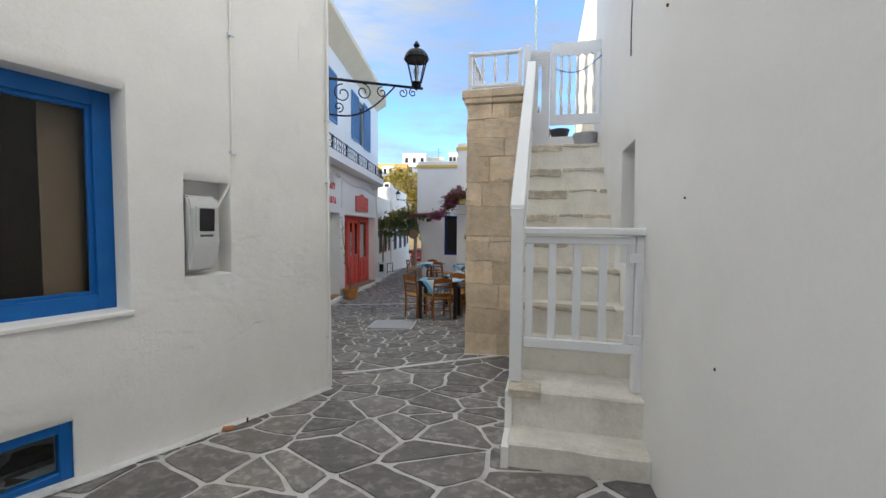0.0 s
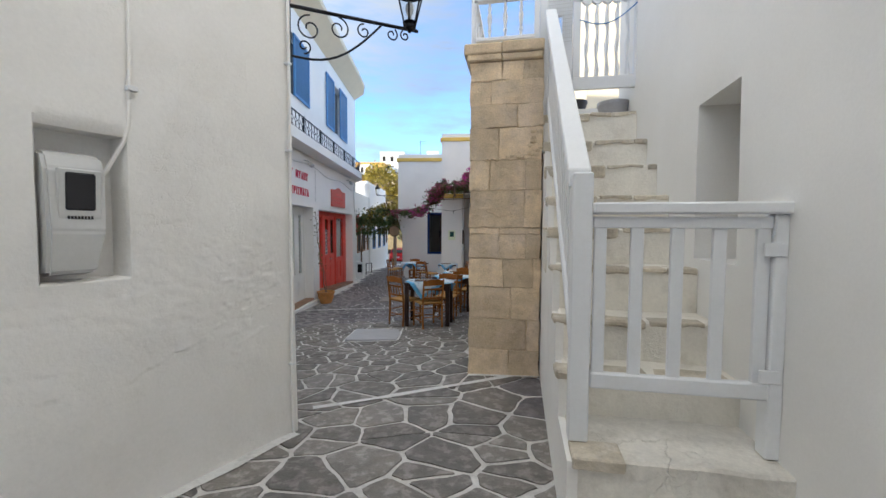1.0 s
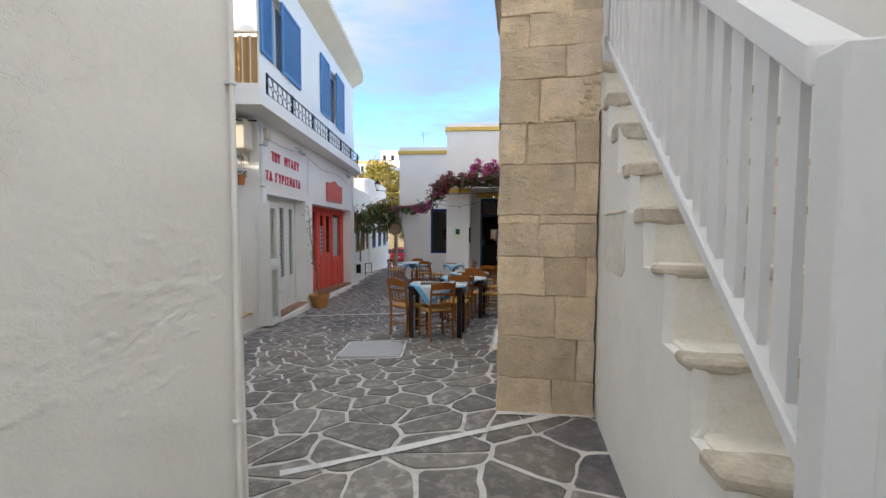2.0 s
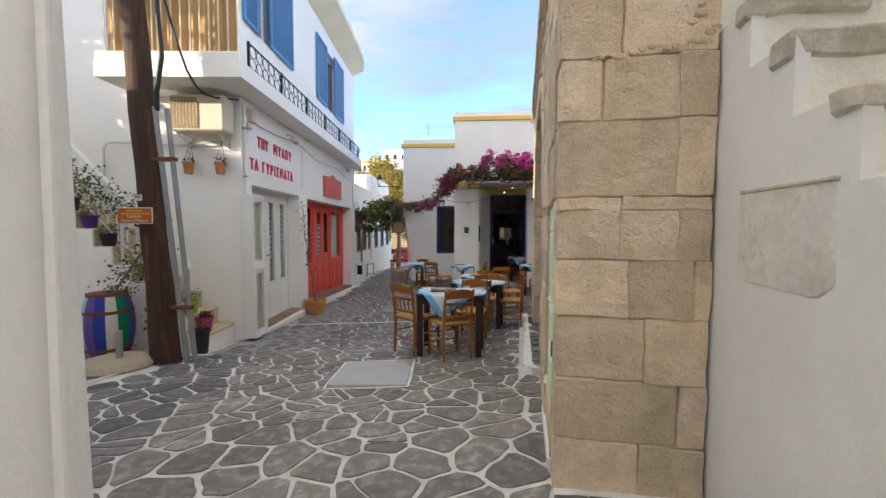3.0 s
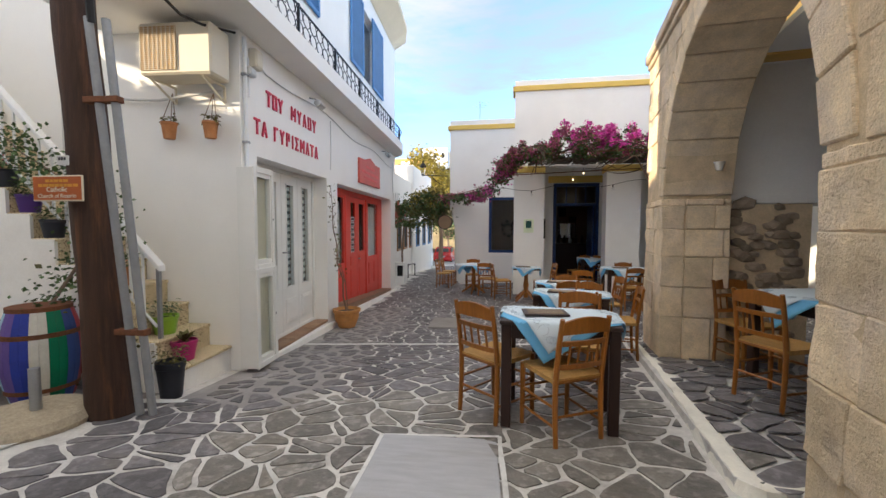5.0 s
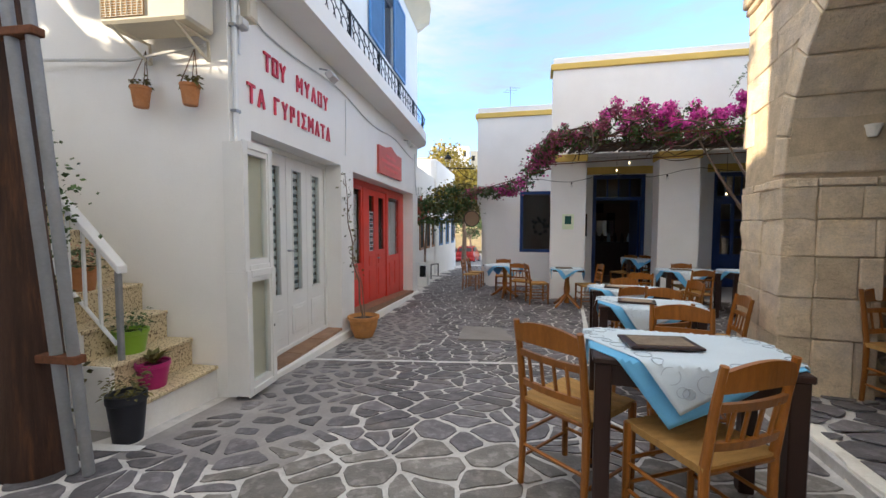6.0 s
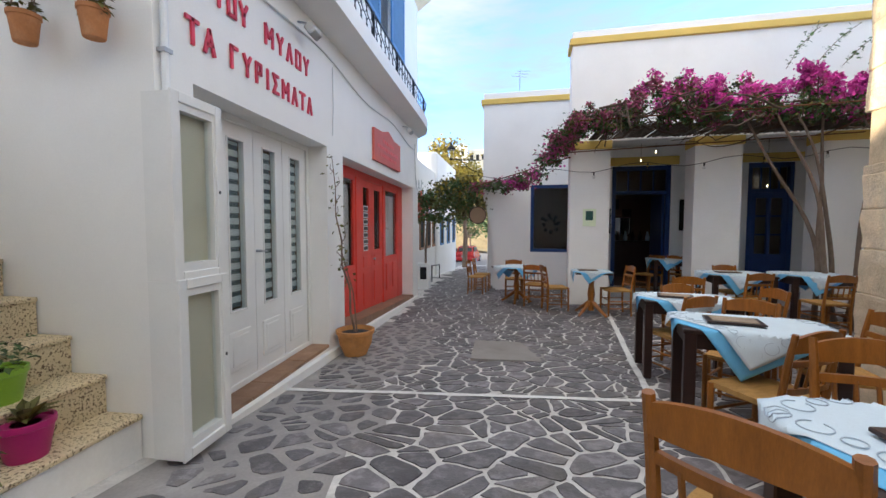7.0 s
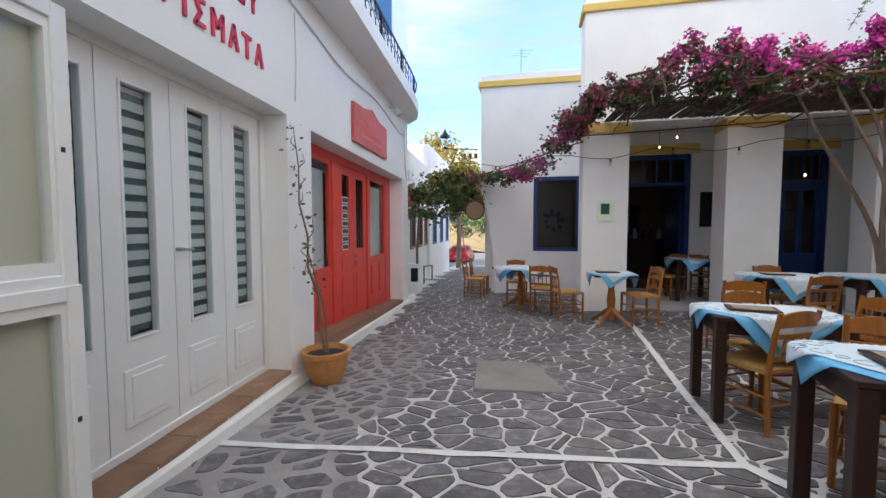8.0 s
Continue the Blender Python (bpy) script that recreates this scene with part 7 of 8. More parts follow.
def drape(bm, w, d, sx, sy, z, turn, seed, fold=0.02, edge=0.008, n=40, shift=(0.0, 0.0)):
    """A cloth of half sizes sx, sy on a w by d top: what lies outside the top hangs down in folds."""
    r = random.Random(seed)
    ph = [r.uniform(0, 6.28) for _ in range(4)]
    ca, sa = math.cos(turn), math.sin(turn)
    verts = []
    for j in range(n + 1):
        row = []
        for i in range(n + 1):
            u, v = -sx + 2 * sx * i / n, -sy + 2 * sy * j / n
            x, y = u * ca - v * sa + shift[0], u * sa + v * ca + shift[1]
            ox, oy = max(0, abs(x) - w / 2), max(0, abs(y) - d / 2)
            o = math.hypot(ox, oy)
            zz = z + 0.0025 * noise.noise(Vector((x * 7, y * 7, seed)))
            if o > 0:
                cx, cy = max(-w / 2, min(w / 2, x)), max(-d / 2, min(d / 2, y))
                k = fold * (0.4 + 0.6 * math.sin(11 * (cx + ph[0]) + 9 * (cy + ph[1]))) * min(1, o / 0.08) + edge
                dx, dy = (ox / o) * math.copysign(1, x), (oy / o) * math.copysign(1, y)
                x, y, zz = cx + dx * k, cy + dy * k, z - o * 0.97
            row.append(bm.verts.new((x, y, zz)))
        verts.append(row)
    for j in range(n):
        for i in range(n):
            bm.faces.new((verts[j][i], verts[j][i + 1], verts[j + 1][i + 1], verts[j + 1][i]))
    return bm


def cloth_point(u, v, w, d, z, turn, shift, edge):
    """Where a point of the cloth lies once draped, without the folds."""
    ca, sa = math.cos(turn), math.sin(turn)
    x, y = u * ca - v * sa + shift[0], u * sa + v * ca + shift[1]
    ox, oy = max(0, abs(x) - w / 2), max(0, abs(y) - d / 2)
    o = math.hypot(ox, oy)
    if o < 1e-6:
        return (x, y, z + 0.002)
    cx, cy = max(-w / 2, min(w / 2, x)), max(-d / 2, min(d / 2, y))
    k = edge + 0.016 * min(1, o / 0.08)
    return (cx + ox / o * math.copysign(k, x), cy + oy / o * math.copysign(k, y), z - o * 0.97)


THREAD = material("grey_embroidery_thread", (0.45, 0.52, 0.60), 0.8, var=0.05, bump=0)


def table_at(m, w, d, h, seed, menu=True, pedestal=False):
    tb = thing("taverna_table", m, "dark wooden taverna table" if not pedestal else "small wooden table on a crossed foot", "table", group="taverna tables")
    part("tabletop", boxes((-w / 2, w / 2, -d / 2, d / 2, h - 0.028, h), bevel=0.005), WOOD_DARK, tb)
    if pedestal:
        part("column", lathe(bmesh.new(), [(0.05, 0.08), (0.045, 0.2), (0.06, 0.35), (0.04, 0.5), (0.06, h - 0.03)], 12), WOOD, tb, smooth=True)
        for a in range(4):
            part("foot", tube(bmesh.new(), [Vector((0.03, 0, 0.22)).xyz, (0.16, 0, 0.12), (0.30, 0, 0.02)], [0.035, 0.03, 0.022], 6), WOOD, tb).matrix_local = rot(45 + 90 * a)
    else:
        for x in (-1, 1):
            for y in (-1, 1):
                part("leg", boxes((x * (w / 2 - 0.075), x * (w / 2 - 0.01), y * (d / 2 - 0.075), y * (d / 2 - 0.01), 0, h - 0.028), bevel=0.005), WOOD_DARK, tb)
        for y in (-1, 1):
            part("apron", boxes((-w / 2 + 0.07, w / 2 - 0.07, y * (d / 2 - 0.03), y * (d / 2 - 0.05), h - 0.12, h - 0.028)), WOOD_DARK, tb)
            part("apron", boxes((y * (w / 2 - 0.03), y * (w / 2 - 0.05), -d / 2 + 0.07, d / 2 - 0.07, h - 0.12, h - 0.028)), WOOD_DARK, tb)
    r = random.Random(seed)
    tilt_w, q = radians(r.uniform(-5, 5)), (w + d) * 0.36
    for mat, sx, sy, turn, lift, sh, lab in ((CLOTH_BLUE, q * 0.85, q * 0.85, radians(36) + tilt_w, 0.004, (-0.005, 0.01), "light blue tablecloth laid cornerwise on the table"),
                                        (CLOTH_WHITE, q * 0.81, q * 0.81, radians(35) + tilt_w, 0.010, (0.03, 0.05), "white embroidered tablecloth draped over the blue one")):
        bm = drape(bmesh.new(), w + 2 * lift, d + 2 * lift, sx, sy, h + lift, turn, seed + int(lift * 1000), shift=sh, edge=0.006 if lift < 0.006 else 0.016)
        cl = tagged(part("tablecloth", bm, mat, None, smooth=True), lab, "tablecloth", "tablecloths")
        cl.matrix_world = m
        if lift > 0.005:
            # raised white embroidery rings near the hem
            bm = bmesh.new()
            for sx_, sy_ in ((-1, -1), (1, -1), (1, 1), (-1, 1)):
                for k in range(9):
                    f = -0.8 + 0.2 * k
                    for u, v in ((f * sx * sx_, 0.84 * sy * sy_), (0.84 * sx * sx_, f * sy * sy_)):
                        rr = 0.022 + 0.012 * (k % 2)
                        ring = []
                        for j in range(13):
                            a = 2 * math.pi * j / 12 * 0.85 + k
                            uu, vv = u + rr * math.cos(a), v + rr * math.sin(a)
                            ring.append(cloth_point(uu, vv, w + 0.02, d + 0.02, h + lift, turn, sh, 0.017))
                        tube(bm, ring, 0.0018, 4, False)
            tagged(part("embroidery", bm, THREAD, cl), "pale grey stitched scrolls", kind="stuff")
        so = cl.modifiers.new("thick", "SOLIDIFY")
        so.thickness = 0.002
    if menu:
        mb = thing("menu_folder", m @ pose(-w * 0.12, -0.02, h + 0.018, 0, 0, r.uniform(-14, 14)), "dark leather menu folder lying on the table", "menu", group="menus")
        part("cover", boxes((-0.15, 0.15, -0.10, 0.10, 0, 0.012), bevel=0.003), WOOD_DARK, mb)
        part("inset", boxes((-0.12, 0.12, -0.075, 0.075, 0.012, 0.0145)), RUBBLE, mb)
    return tb


TABLES = [(-0.405, 7.785, -9, 0.76, 0.50, False, True), (0.065, 9.57, -14, 0.80, 0.52, False, True), (0.28, 10.95, -8, 0.80, 0.52, False, True), (0.03, 13.75, -4, 0.55, 0.6, True, True), (-1.12, 15.15, 35, 0.75, 0.7, True, False),
          (1.92, 13.27, -5, 0.8, 0.7, False, True), (2.95, 13.3, -5, 0.8, 0.7, False, False)]
for k, (x, y, a, w, d, ped, menu) in enumerate(TABLES):
    table_at(on_ground(x, y, a), w, d, 0.722, 40 + 7 * k, menu, ped)
table_at(rot(-5, 1.9, 15.6, PF + 0.002), 0.65, 0.65, 0.725, 99, False)

# ---- raised stone terrace under the arch ----
TZ = -0.42
bm = bmesh.new()
out = [(0.28, 6.95), (0.44, 6.82), (0.60, 6.80), (3.6, 6.2), (4.4, 10.2), (1.15, 10.45), (0.93, 10.25)]
lo = [bm.verts.new((x, y, -1.2)) for x, y in out]
hi = [bm.verts.new((x, y, ground_z(x, y) + 0.075)) for x, y in out]
n = len(out)
for i in range(n):
    bm.faces.new((lo[i], lo[(i + 1) % n], hi[(i + 1) % n], hi[i]))
bm.faces.new(hi)
terrace = tagged(part("arcade_floor", bm, GROUT), "raised floor of the arcade with a white painted edge", "floor", kind="structure")
KERB = [(1.0, 10.3), (0.87, 9.6), (0.735, 8.84), (0.61, 8.3), (0.505, 7.86), (0.43, 7.5), (0.37, 7.21), (0.325, 6.97), (0.36, 6.87), (0.50, 6.84), (0.66, 6.82)]
bm = bmesh.new()
rows = []
for k in range(len(KERB) * 6 - 5):
    i, f = min(k // 6, len(KERB) - 2), (k - 6 * min(k // 6, len(KERB) - 2)) / 6
    a, b = Vector(KERB[i]), Vector(KERB[i + 1])
    p = a.lerp(b, f)
    d = (b - a).normalized()
    side = Vector((-d.y, d.x))
    wl_, wr_ = 0.035 + 0.018 * noise.noise(Vector((p.x * 9, p.y * 9, 1))), 0.075 + 0.03 * noise.noise(Vector((p.x * 7, p.y * 7, 4)))
    zt = ground_z(p.x, p.y) + 0.086 + 0.006 * noise.noise(Vector((p.x * 12, p.y * 12, 7)))
    q0, q1 = p - side * wl_, p + side * wr_
    rows.append([bm.verts.new(v) for v in ((q0.x - side.x * 0.02, q0.y - side.y * 0.02, zt - 0.13), (q0.x, q0.y, zt - 0.012), (p.x, p.y, zt), (q1.x, q1.y, zt - 0.012), (q1.x, q1.y, zt - 0.1))])
for a, b in zip(rows, rows[1:]):
    for j in range(4):
        bm.faces.new((a[j], a[j + 1], b[j + 1], b[j]))
bmesh.ops.recalc_face_normals(bm, faces=bm.faces)
part("kerb", bm, WHITE_STEP, terrace, "uneven white painted kerb", smooth=True)
copy_thing(chair, on_ground(1.15, 7.95, -70, 0.075) @ CH)
copy_thing(chair, on_ground(1.55, 8.95, 190, 0.075) @ CH)
table_at(on_ground(1.72, 8.25, 10, 0.075), 0.74, 0.74, 0.725, 140, False)


# ---- bougainvillea on its wire pergola ----
def leaf_cloud(blobs, count, size, seed, stray=0.0, thin=-0.12, patch=3.2):
    """Many small leaves scattered through uneven clumps (x, y, z, rx, ry, rz)."""
    r = random.Random(seed)
    bm = bmesh.new()
    weights = [b[3] * b[4] * b[5] for b in blobs]
    for _ in range(count):
        b = r.choices(blobs, weights)[0]
        d = Vector((r.gauss(0, 1), r.gauss(0, 1), r.gauss(0, 1))).normalized() * (r.random() ** 0.45) * (1 + (stray * r.random() if r.random() < 0.2 else 0))
        c = Vector((b[0] + d.x * b[3], b[1] + d.y * b[4], b[2] + d.z * b[5]))
        if noise.noise(c * patch + Vector((seed, 0, 0))) < thin:
            continue
        a = Vector((r.uniform(-1, 1), r.uniform(-1, 1), r.uniform(-1, 0.6))).normalized()
        s = size * r.uniform(0.6, 1.35)
        w = a.orthogonal().normalized()
        w = (Matrix.Rotation(r.uniform(0, 6.28), 3, a) @ w) * s * 0.38
        bm.faces.new([bm.verts.new(v) for v in (c, c + a * s * 0.45 + w, c + a * s, c + a * s * 0.45 - w)])
    return bm


VINE_DARK = material('dark_vine_bark', (0.075, 0.05, 0.035), 0.9, var=0.25, var_scale=12, grain=0.15, bump=0.7, bump_dist=0.006)
boug = thing("bougainvillea", pose(0, 0, 0), "large bougainvillea with magenta flowers trained over wires", "plant")
BASE = Vector((3.35, 13.55, ground_z(3.3, 13.5)))
for k, (dx, dy, top, bend) in enumerate(((0, 0, (2.75, 13.5, 2.35), 0.25), (0.12, 0.05, (3.3, 13.6, 2.45), -0.2), (-0.08, 0.1, (2.2, 13.7, 2.3), 0.35), (0.2, -0.05, (3.7, 13.4, 2.5), 0.1), (0.05, -0.08, (2.45, 13.3, 2.4), 0.12))):
    p0, p1 = BASE + Vector((dx, dy, 0)), Vector(top)
    pts = [p0.lerp(p1, f) + Vector((bend * math.sin(math.pi * f) + 0.08 * math.sin(8 * f + 2.1 * k), 0.10 * math.sin(7 * f + 2 * k), 0)) for f in [j / 14 for j in range(15)]]
    part("trunk", tube(bmesh.new(), pts, [0.040 - 0.0018 * j for j in range(15)], 8), BARK, boug, smooth=True)
r_b = random.Random(3)
for k in range(34):
    p = Vector((3.9 - 0.125 * k, 13.2 + r_b.uniform(-0.3, 0.9), 2.32 + r_b.uniform(-0.1, 0.15)))
    pts = [p]
    d = Vector((r_b.uniform(-1, 0.3), r_b.uniform(-0.6, 0.6), r_b.uniform(-0.15, 0.25)))
    for j in range(13):
        d = (d + Vector((r_b.uniform(-0.7, 0.5), r_b.uniform(-0.7, 0.7), r_b.uniform(-0.6, 0.6)))).normalized()
        pts.append(pts[-1] + d * 0.13)
        pts[-1].z = max(1.98, min(2.38, pts[-1].z))
        pts[-1].x = max(0.2, pts[-1].x)
    part("branch", tube(bmesh.new(), pts, [0.017 - 0.001 * j for j in range(14)], 6), VINE_DARK, boug, smooth=True)
TOP_X = (-0.45, -0.1, 0.2, 0.5, 0.75, 1.0, 1.3, 1.6, 1.9, 2.3, 2.8, 3.4, 4.8)
TOP_Z = (2.36, 2.62, 2.46, 2.80, 2.84, 2.62, 2.84, 2.72, 2.94, 2.74, 2.84, 2.80, 2.80)
r_v = random.Random(41)
green, dull, bright = [], [], []
for k in range(140):
    x = r_v.uniform(-0.42, 4.7)
    y = r_v.uniform(13.0, 13.8) + (0.45 if x < 0.1 else 0.0)
    low = 2.16 + 0.10 * r_v.random()
    tip = low + (float(np.interp(x, TOP_X, TOP_Z)) - low) * r_v.choice((0.35, 0.55, 0.75, 0.9, 1.0))
    lean, over = r_v.uniform(-0.30, 0.16), r_v.uniform(-0.25, 0.12)
    pts = [(x + lean * f ** 1.5, y + over * f, low + (tip - low) * math.sin(f * 1.75) / math.sin(1.57)) for f in [j / 7 for j in range(8)]]
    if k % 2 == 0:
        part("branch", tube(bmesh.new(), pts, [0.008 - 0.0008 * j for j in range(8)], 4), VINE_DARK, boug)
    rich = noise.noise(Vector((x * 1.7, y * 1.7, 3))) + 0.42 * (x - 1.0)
    # magenta only high on each spray; duller pink is mixed in throughout
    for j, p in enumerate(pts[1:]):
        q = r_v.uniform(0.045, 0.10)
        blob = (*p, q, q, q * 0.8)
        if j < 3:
            (green if r_v.random() < 0.75 else dull).append(blob)
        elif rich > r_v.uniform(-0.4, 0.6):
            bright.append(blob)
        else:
            (dull if r_v.random() < 0.62 else green).append(blob)
CLUMPS = [(-0.35, 14.3, 2.25, 0.28, 0.35, 0.14), (-0.15, 13.95, 2.4, 0.2, 0.25, 0.12)]
part("leaves", leaf_cloud(green + CLUMPS, 7000, 0.052, 2, 0.9, -0.35, 3.5), LEAF, boug)
part("dry_leaves", leaf_cloud(green + dull, 4200, 0.05, 15, 0.9, -0.3, 3.5), LEAF_DRY, boug)
SHADE = [(x, 13.9, 2.40, 0.6, 0.7, 0.10) for x in (2.4, 3.1, 3.8, 4.6)] + [(4.6, 13.2, 2.6, 0.6, 0.7, 0.2), (5.3, 13.4, 2.65, 0.6, 0.7, 0.25)]
part("leaves", leaf_cloud(SHADE, 5200, 0.07, 5, 0.4, -0.1), LEAF, boug)
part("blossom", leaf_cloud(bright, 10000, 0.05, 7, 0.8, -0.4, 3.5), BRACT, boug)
part("faded_blossom", leaf_cloud(dull + CLUMPS, 8000, 0.048, 12, 0.9, -0.3, 3.5), BRACT_DULL, boug)
for k in range(5):
    x0 = 2.5 + 0.35 * k
    pts = [(x0 + 0.05 * j * (1 + 0.3 * k), 13.3, 2.9 + 0.10 * j - 0.004 * j * j) for j in range(9)]
    part("shoot", tube(bmesh.new(), pts, 0.005, 4), BARK, boug)
    part("shoot_leaves", climber(pts, 60 + k, 60, 0.05, LEAF, 0.03), LEAF, boug)
wires = thing("pergola_frame", pose(0, 0, 0), "thin dark pergola bars carrying the climbers", "pergola")
for a, b in (((-0.2, 14.6, 1.95), (-2.9, 17.6, 1.5)), ((-0.2, 14.7, 2.05), (4.3, 14.3, 2.2)), ((-0.3, 13.2, 2.25), (4.3, 12.9, 2.35)), ((-0.2, 14.7, 2.1), (-0.3, 13.2, 2.25)), ((1.9, 14.55, 2.15), (1.9, 13.0, 2.3)), ((3.8, 14.4, 2.2), (3.8, 12.9, 2.35))):
    part("bar", tube(bmesh.new(), [a, b], 0.010, 6), RUST, wires)

# added mat: shades the porch, stands for the ceiling's dark underside
REED = material("dark_shading_reed", (0.085, 0.070, 0.055), 0.9, var=0.3, var_scale=8, grain=0.2, bump=0.5, bump_dist=0.006, stretch=(8, 1, 8))
mat_bm = bmesh.new()
r_r = random.Random(19)
for k in range(150):
    x = 0.15 + 0.032 * k
    y0 = 13.75 + r_r.uniform(-0.12, 0.10)
    tube(mat_bm, [(x, y0, 2.30 + r_r.uniform(-0.01, 0.01)), (x + r_r.uniform(-0.02, 0.02), 14.735 - 0.0787 * (x + 0.17), 2.28 + r_r.uniform(-0.01, 0.01))], 0.015, 5)
reed = thing("reed_canopy", pose(0, 0, 0), "dark reed mat added over the pergola bars to shade the porch", "canopy")
tagged(part("reeds", mat_bm, REED, reed), "dark dry reeds", kind="stuff")

creeper = thing("lane_creeper", pose(0, 0, 0), "dense creeper with dull pink flowers bridging the lane", "plant")
CC = [(-3.55, 17.6, 1.20, 0.40, 0.45, 0.42), (-3.1, 17.5, 1.25, 0.45, 0.5, 0.50), (-2.6, 17.45, 1.30, 0.5, 0.5, 0.52), (-2.1, 17.3, 1.30, 0.42, 0.4, 0.45), (-2.7, 17.6, 1.72, 0.5, 0.4, 0.22)]
CP = [(-1.9, 17.1, 1.66, 0.35, 0.3, 0.16), (-1.45, 16.7, 1.64, 0.35, 0.3, 0.17), (-1.05, 16.2, 1.68, 0.32, 0.3, 0.15), (-0.75, 15.7, 1.80, 0.3, 0.3, 0.16), (-0.5, 15.2, 1.98, 0.28, 0.3, 0.2), (-0.35, 14.7, 2.2, 0.25, 0.3, 0.2)]
part("leaves", leaf_cloud(CC + CP[:2], 8000, 0.075, 21, 0.7, -0.02, 2.4), LEAF, creeper)
part("dry_leaves", leaf_cloud(CC, 6500, 0.07, 22, 0.8, -0.05, 2.4), LEAF_DRY, creeper)
# top of the creeper yellowed to look sunlit
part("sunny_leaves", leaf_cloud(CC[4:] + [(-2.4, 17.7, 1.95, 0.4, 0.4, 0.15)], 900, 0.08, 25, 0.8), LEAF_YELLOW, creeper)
part("thin_leaves", leaf_cloud(CP, 1500, 0.07, 24, 0.6), LEAF, creeper)
part("blossom", leaf_cloud(CP, 4200, 0.06, 23, 0.7, 0.0, 3.0), BRACT_DULL, creeper)
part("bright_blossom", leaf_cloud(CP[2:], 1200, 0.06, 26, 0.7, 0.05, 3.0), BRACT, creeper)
part("red_blossom", leaf_cloud([(-3.6, 17.4, 1.25, 0.3, 0.3, 0.35)], 350, 0.06, 27, 0.6), RED_SIGN, creeper)
part("stem", tube(bmesh.new(), [(-3.5, 18.0, -0.98), (-3.5, 17.95, 0.0), (-3.4, 17.7, 0.8)], 0.035, 6), BARK, creeper)
box_l = thing("meter_cabinet", pose(-3.62, 18.0, ground_z(-3.6, 18.0)), "low grey plastered meter cabinet with a dark door beside the lane", "cabinet")
part("body", boxes((-0.30, 0.20, -0.15, 0.25, -0.1, 0.72), bevel=0.01), WHITE_SMOOTH, box_l)
part("door", boxes((-0.02, 0.16, -0.165, -0.148, 0.28, 0.62), bevel=0.004), IRON, box_l)

# ---- lane beyond ----
for k, (x, y, w, d, h, a) in enumerate(((-9.5, 17.8, 5.75, 3.4, 2.6, 0), (-9.0, 21.3, 5.35, 4.5, 3.3, 2), (-8.6, 26.0, 4.55, 5.0, 3.0, 0), (1.0, 25.0, 5.0, 6.0, 3.6, 0), (-9.5, 33, 4.1, 8, 3.5, 0))):
    hs = thing("lane_house", rot(-a, x, y), "small whitewashed lane house with a plain flat roof", "house", group="lane houses")
    part("wall", boxes((0, w, 0, d, -2, h), bevel=0.04), WHITE_SMOOTH, hs)
    part("roof", boxes((0.15, w - 0.15, 0.15, d - 0.15, h, h + 0.03)), GROUND, hs)
    for j in range(3):
        yy = 0.5 + j * d / 3
        wn_ = part("window", frame_bars(bmesh.new(), 0, 0.7, 0.0, 1.1, -0.03, 0.02, 0.07), BLUE_SHUT if k % 2 else WOOD, hs)
        wn_.matrix_local = Matrix.Translation((w, yy, 0.0)) @ rot(90)
        # panes are opaque; the unlit room is just their dark colour
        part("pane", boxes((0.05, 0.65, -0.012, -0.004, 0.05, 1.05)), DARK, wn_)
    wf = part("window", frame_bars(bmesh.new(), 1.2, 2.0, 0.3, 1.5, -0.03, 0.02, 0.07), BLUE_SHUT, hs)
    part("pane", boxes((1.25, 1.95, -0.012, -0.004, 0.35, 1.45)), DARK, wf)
bench = thing("lane_rail", pose(-3.55, 19.3, ground_z(-3.5, 19.3)), "low dark iron rail at the lane side", "railing")
part("rail", tube(bmesh.new(), [(0, 0, 0), (0, 0, 0.5), (0.1, 0.9, 0.45), (0.1, 0.9, 0)], 0.02, 6), IRON, bench)

lamp2 = thing("wall_lantern", rot(185, -1.95, 17.2, 2.35), "black iron street lantern on a wall bracket", "lamp")
part("bracket_arm", tube(bmesh.new(), [(0, 0, 0), (0.75, 0, 0.02)], 0.014, 6), IRON, lamp2)
part("brace", tube(bmesh.new(), arc(0, -0.3, 0.5, 0.0, 0.08), 0.009, 6), IRON, lamp2)
lb = part("lantern_base", lathe(bmesh.new(), [(0.012, 0.0), (0.05, 0.03), (0.05, 0.05)], 8, Matrix.Translation((0.75, 0, 0))), IRON, lamp2)
part("lantern_glass", lathe(bmesh.new(), [(0.05, 0.05), (0.09, 0.27)], 6, Matrix.Translation((0.75, 0, 0))), GLASS_LAMP, lb)
part("lantern_cap", lathe(bmesh.new(), [(0.105, 0.265), (0.11, 0.285), (0.05, 0.365), (0.02, 0.40), (0.03, 0.415), (0.008, 0.46)], 12, Matrix.Translation((0.75, 0, 0))), IRON, lb)
disc = thing("hanging_sign", pose(-2.0, 16.8, 0.96), "round wooden sign hanging under the creeper", "sign")
part("board", lathe(bmesh.new(), [(0.19, 0), (0.20, 0.015), (0.19, 0.03)], 28, Matrix.Rotation(radians(90), 4, "X")), DARK_ROOM, disc)
part("rim", lathe(bmesh.new(), [(0.18, 0.025), (0.20, 0.035), (0.215, 0.02), (0.215, 0.0)], 28, Matrix.Rotation(radians(90), 4, "X")), WOOD_DARK, disc)
part("hanger", tube(bmesh.new(), [(0, 0, 0.2), (0, 0, 0.7)], 0.006, 4), IRON, disc)


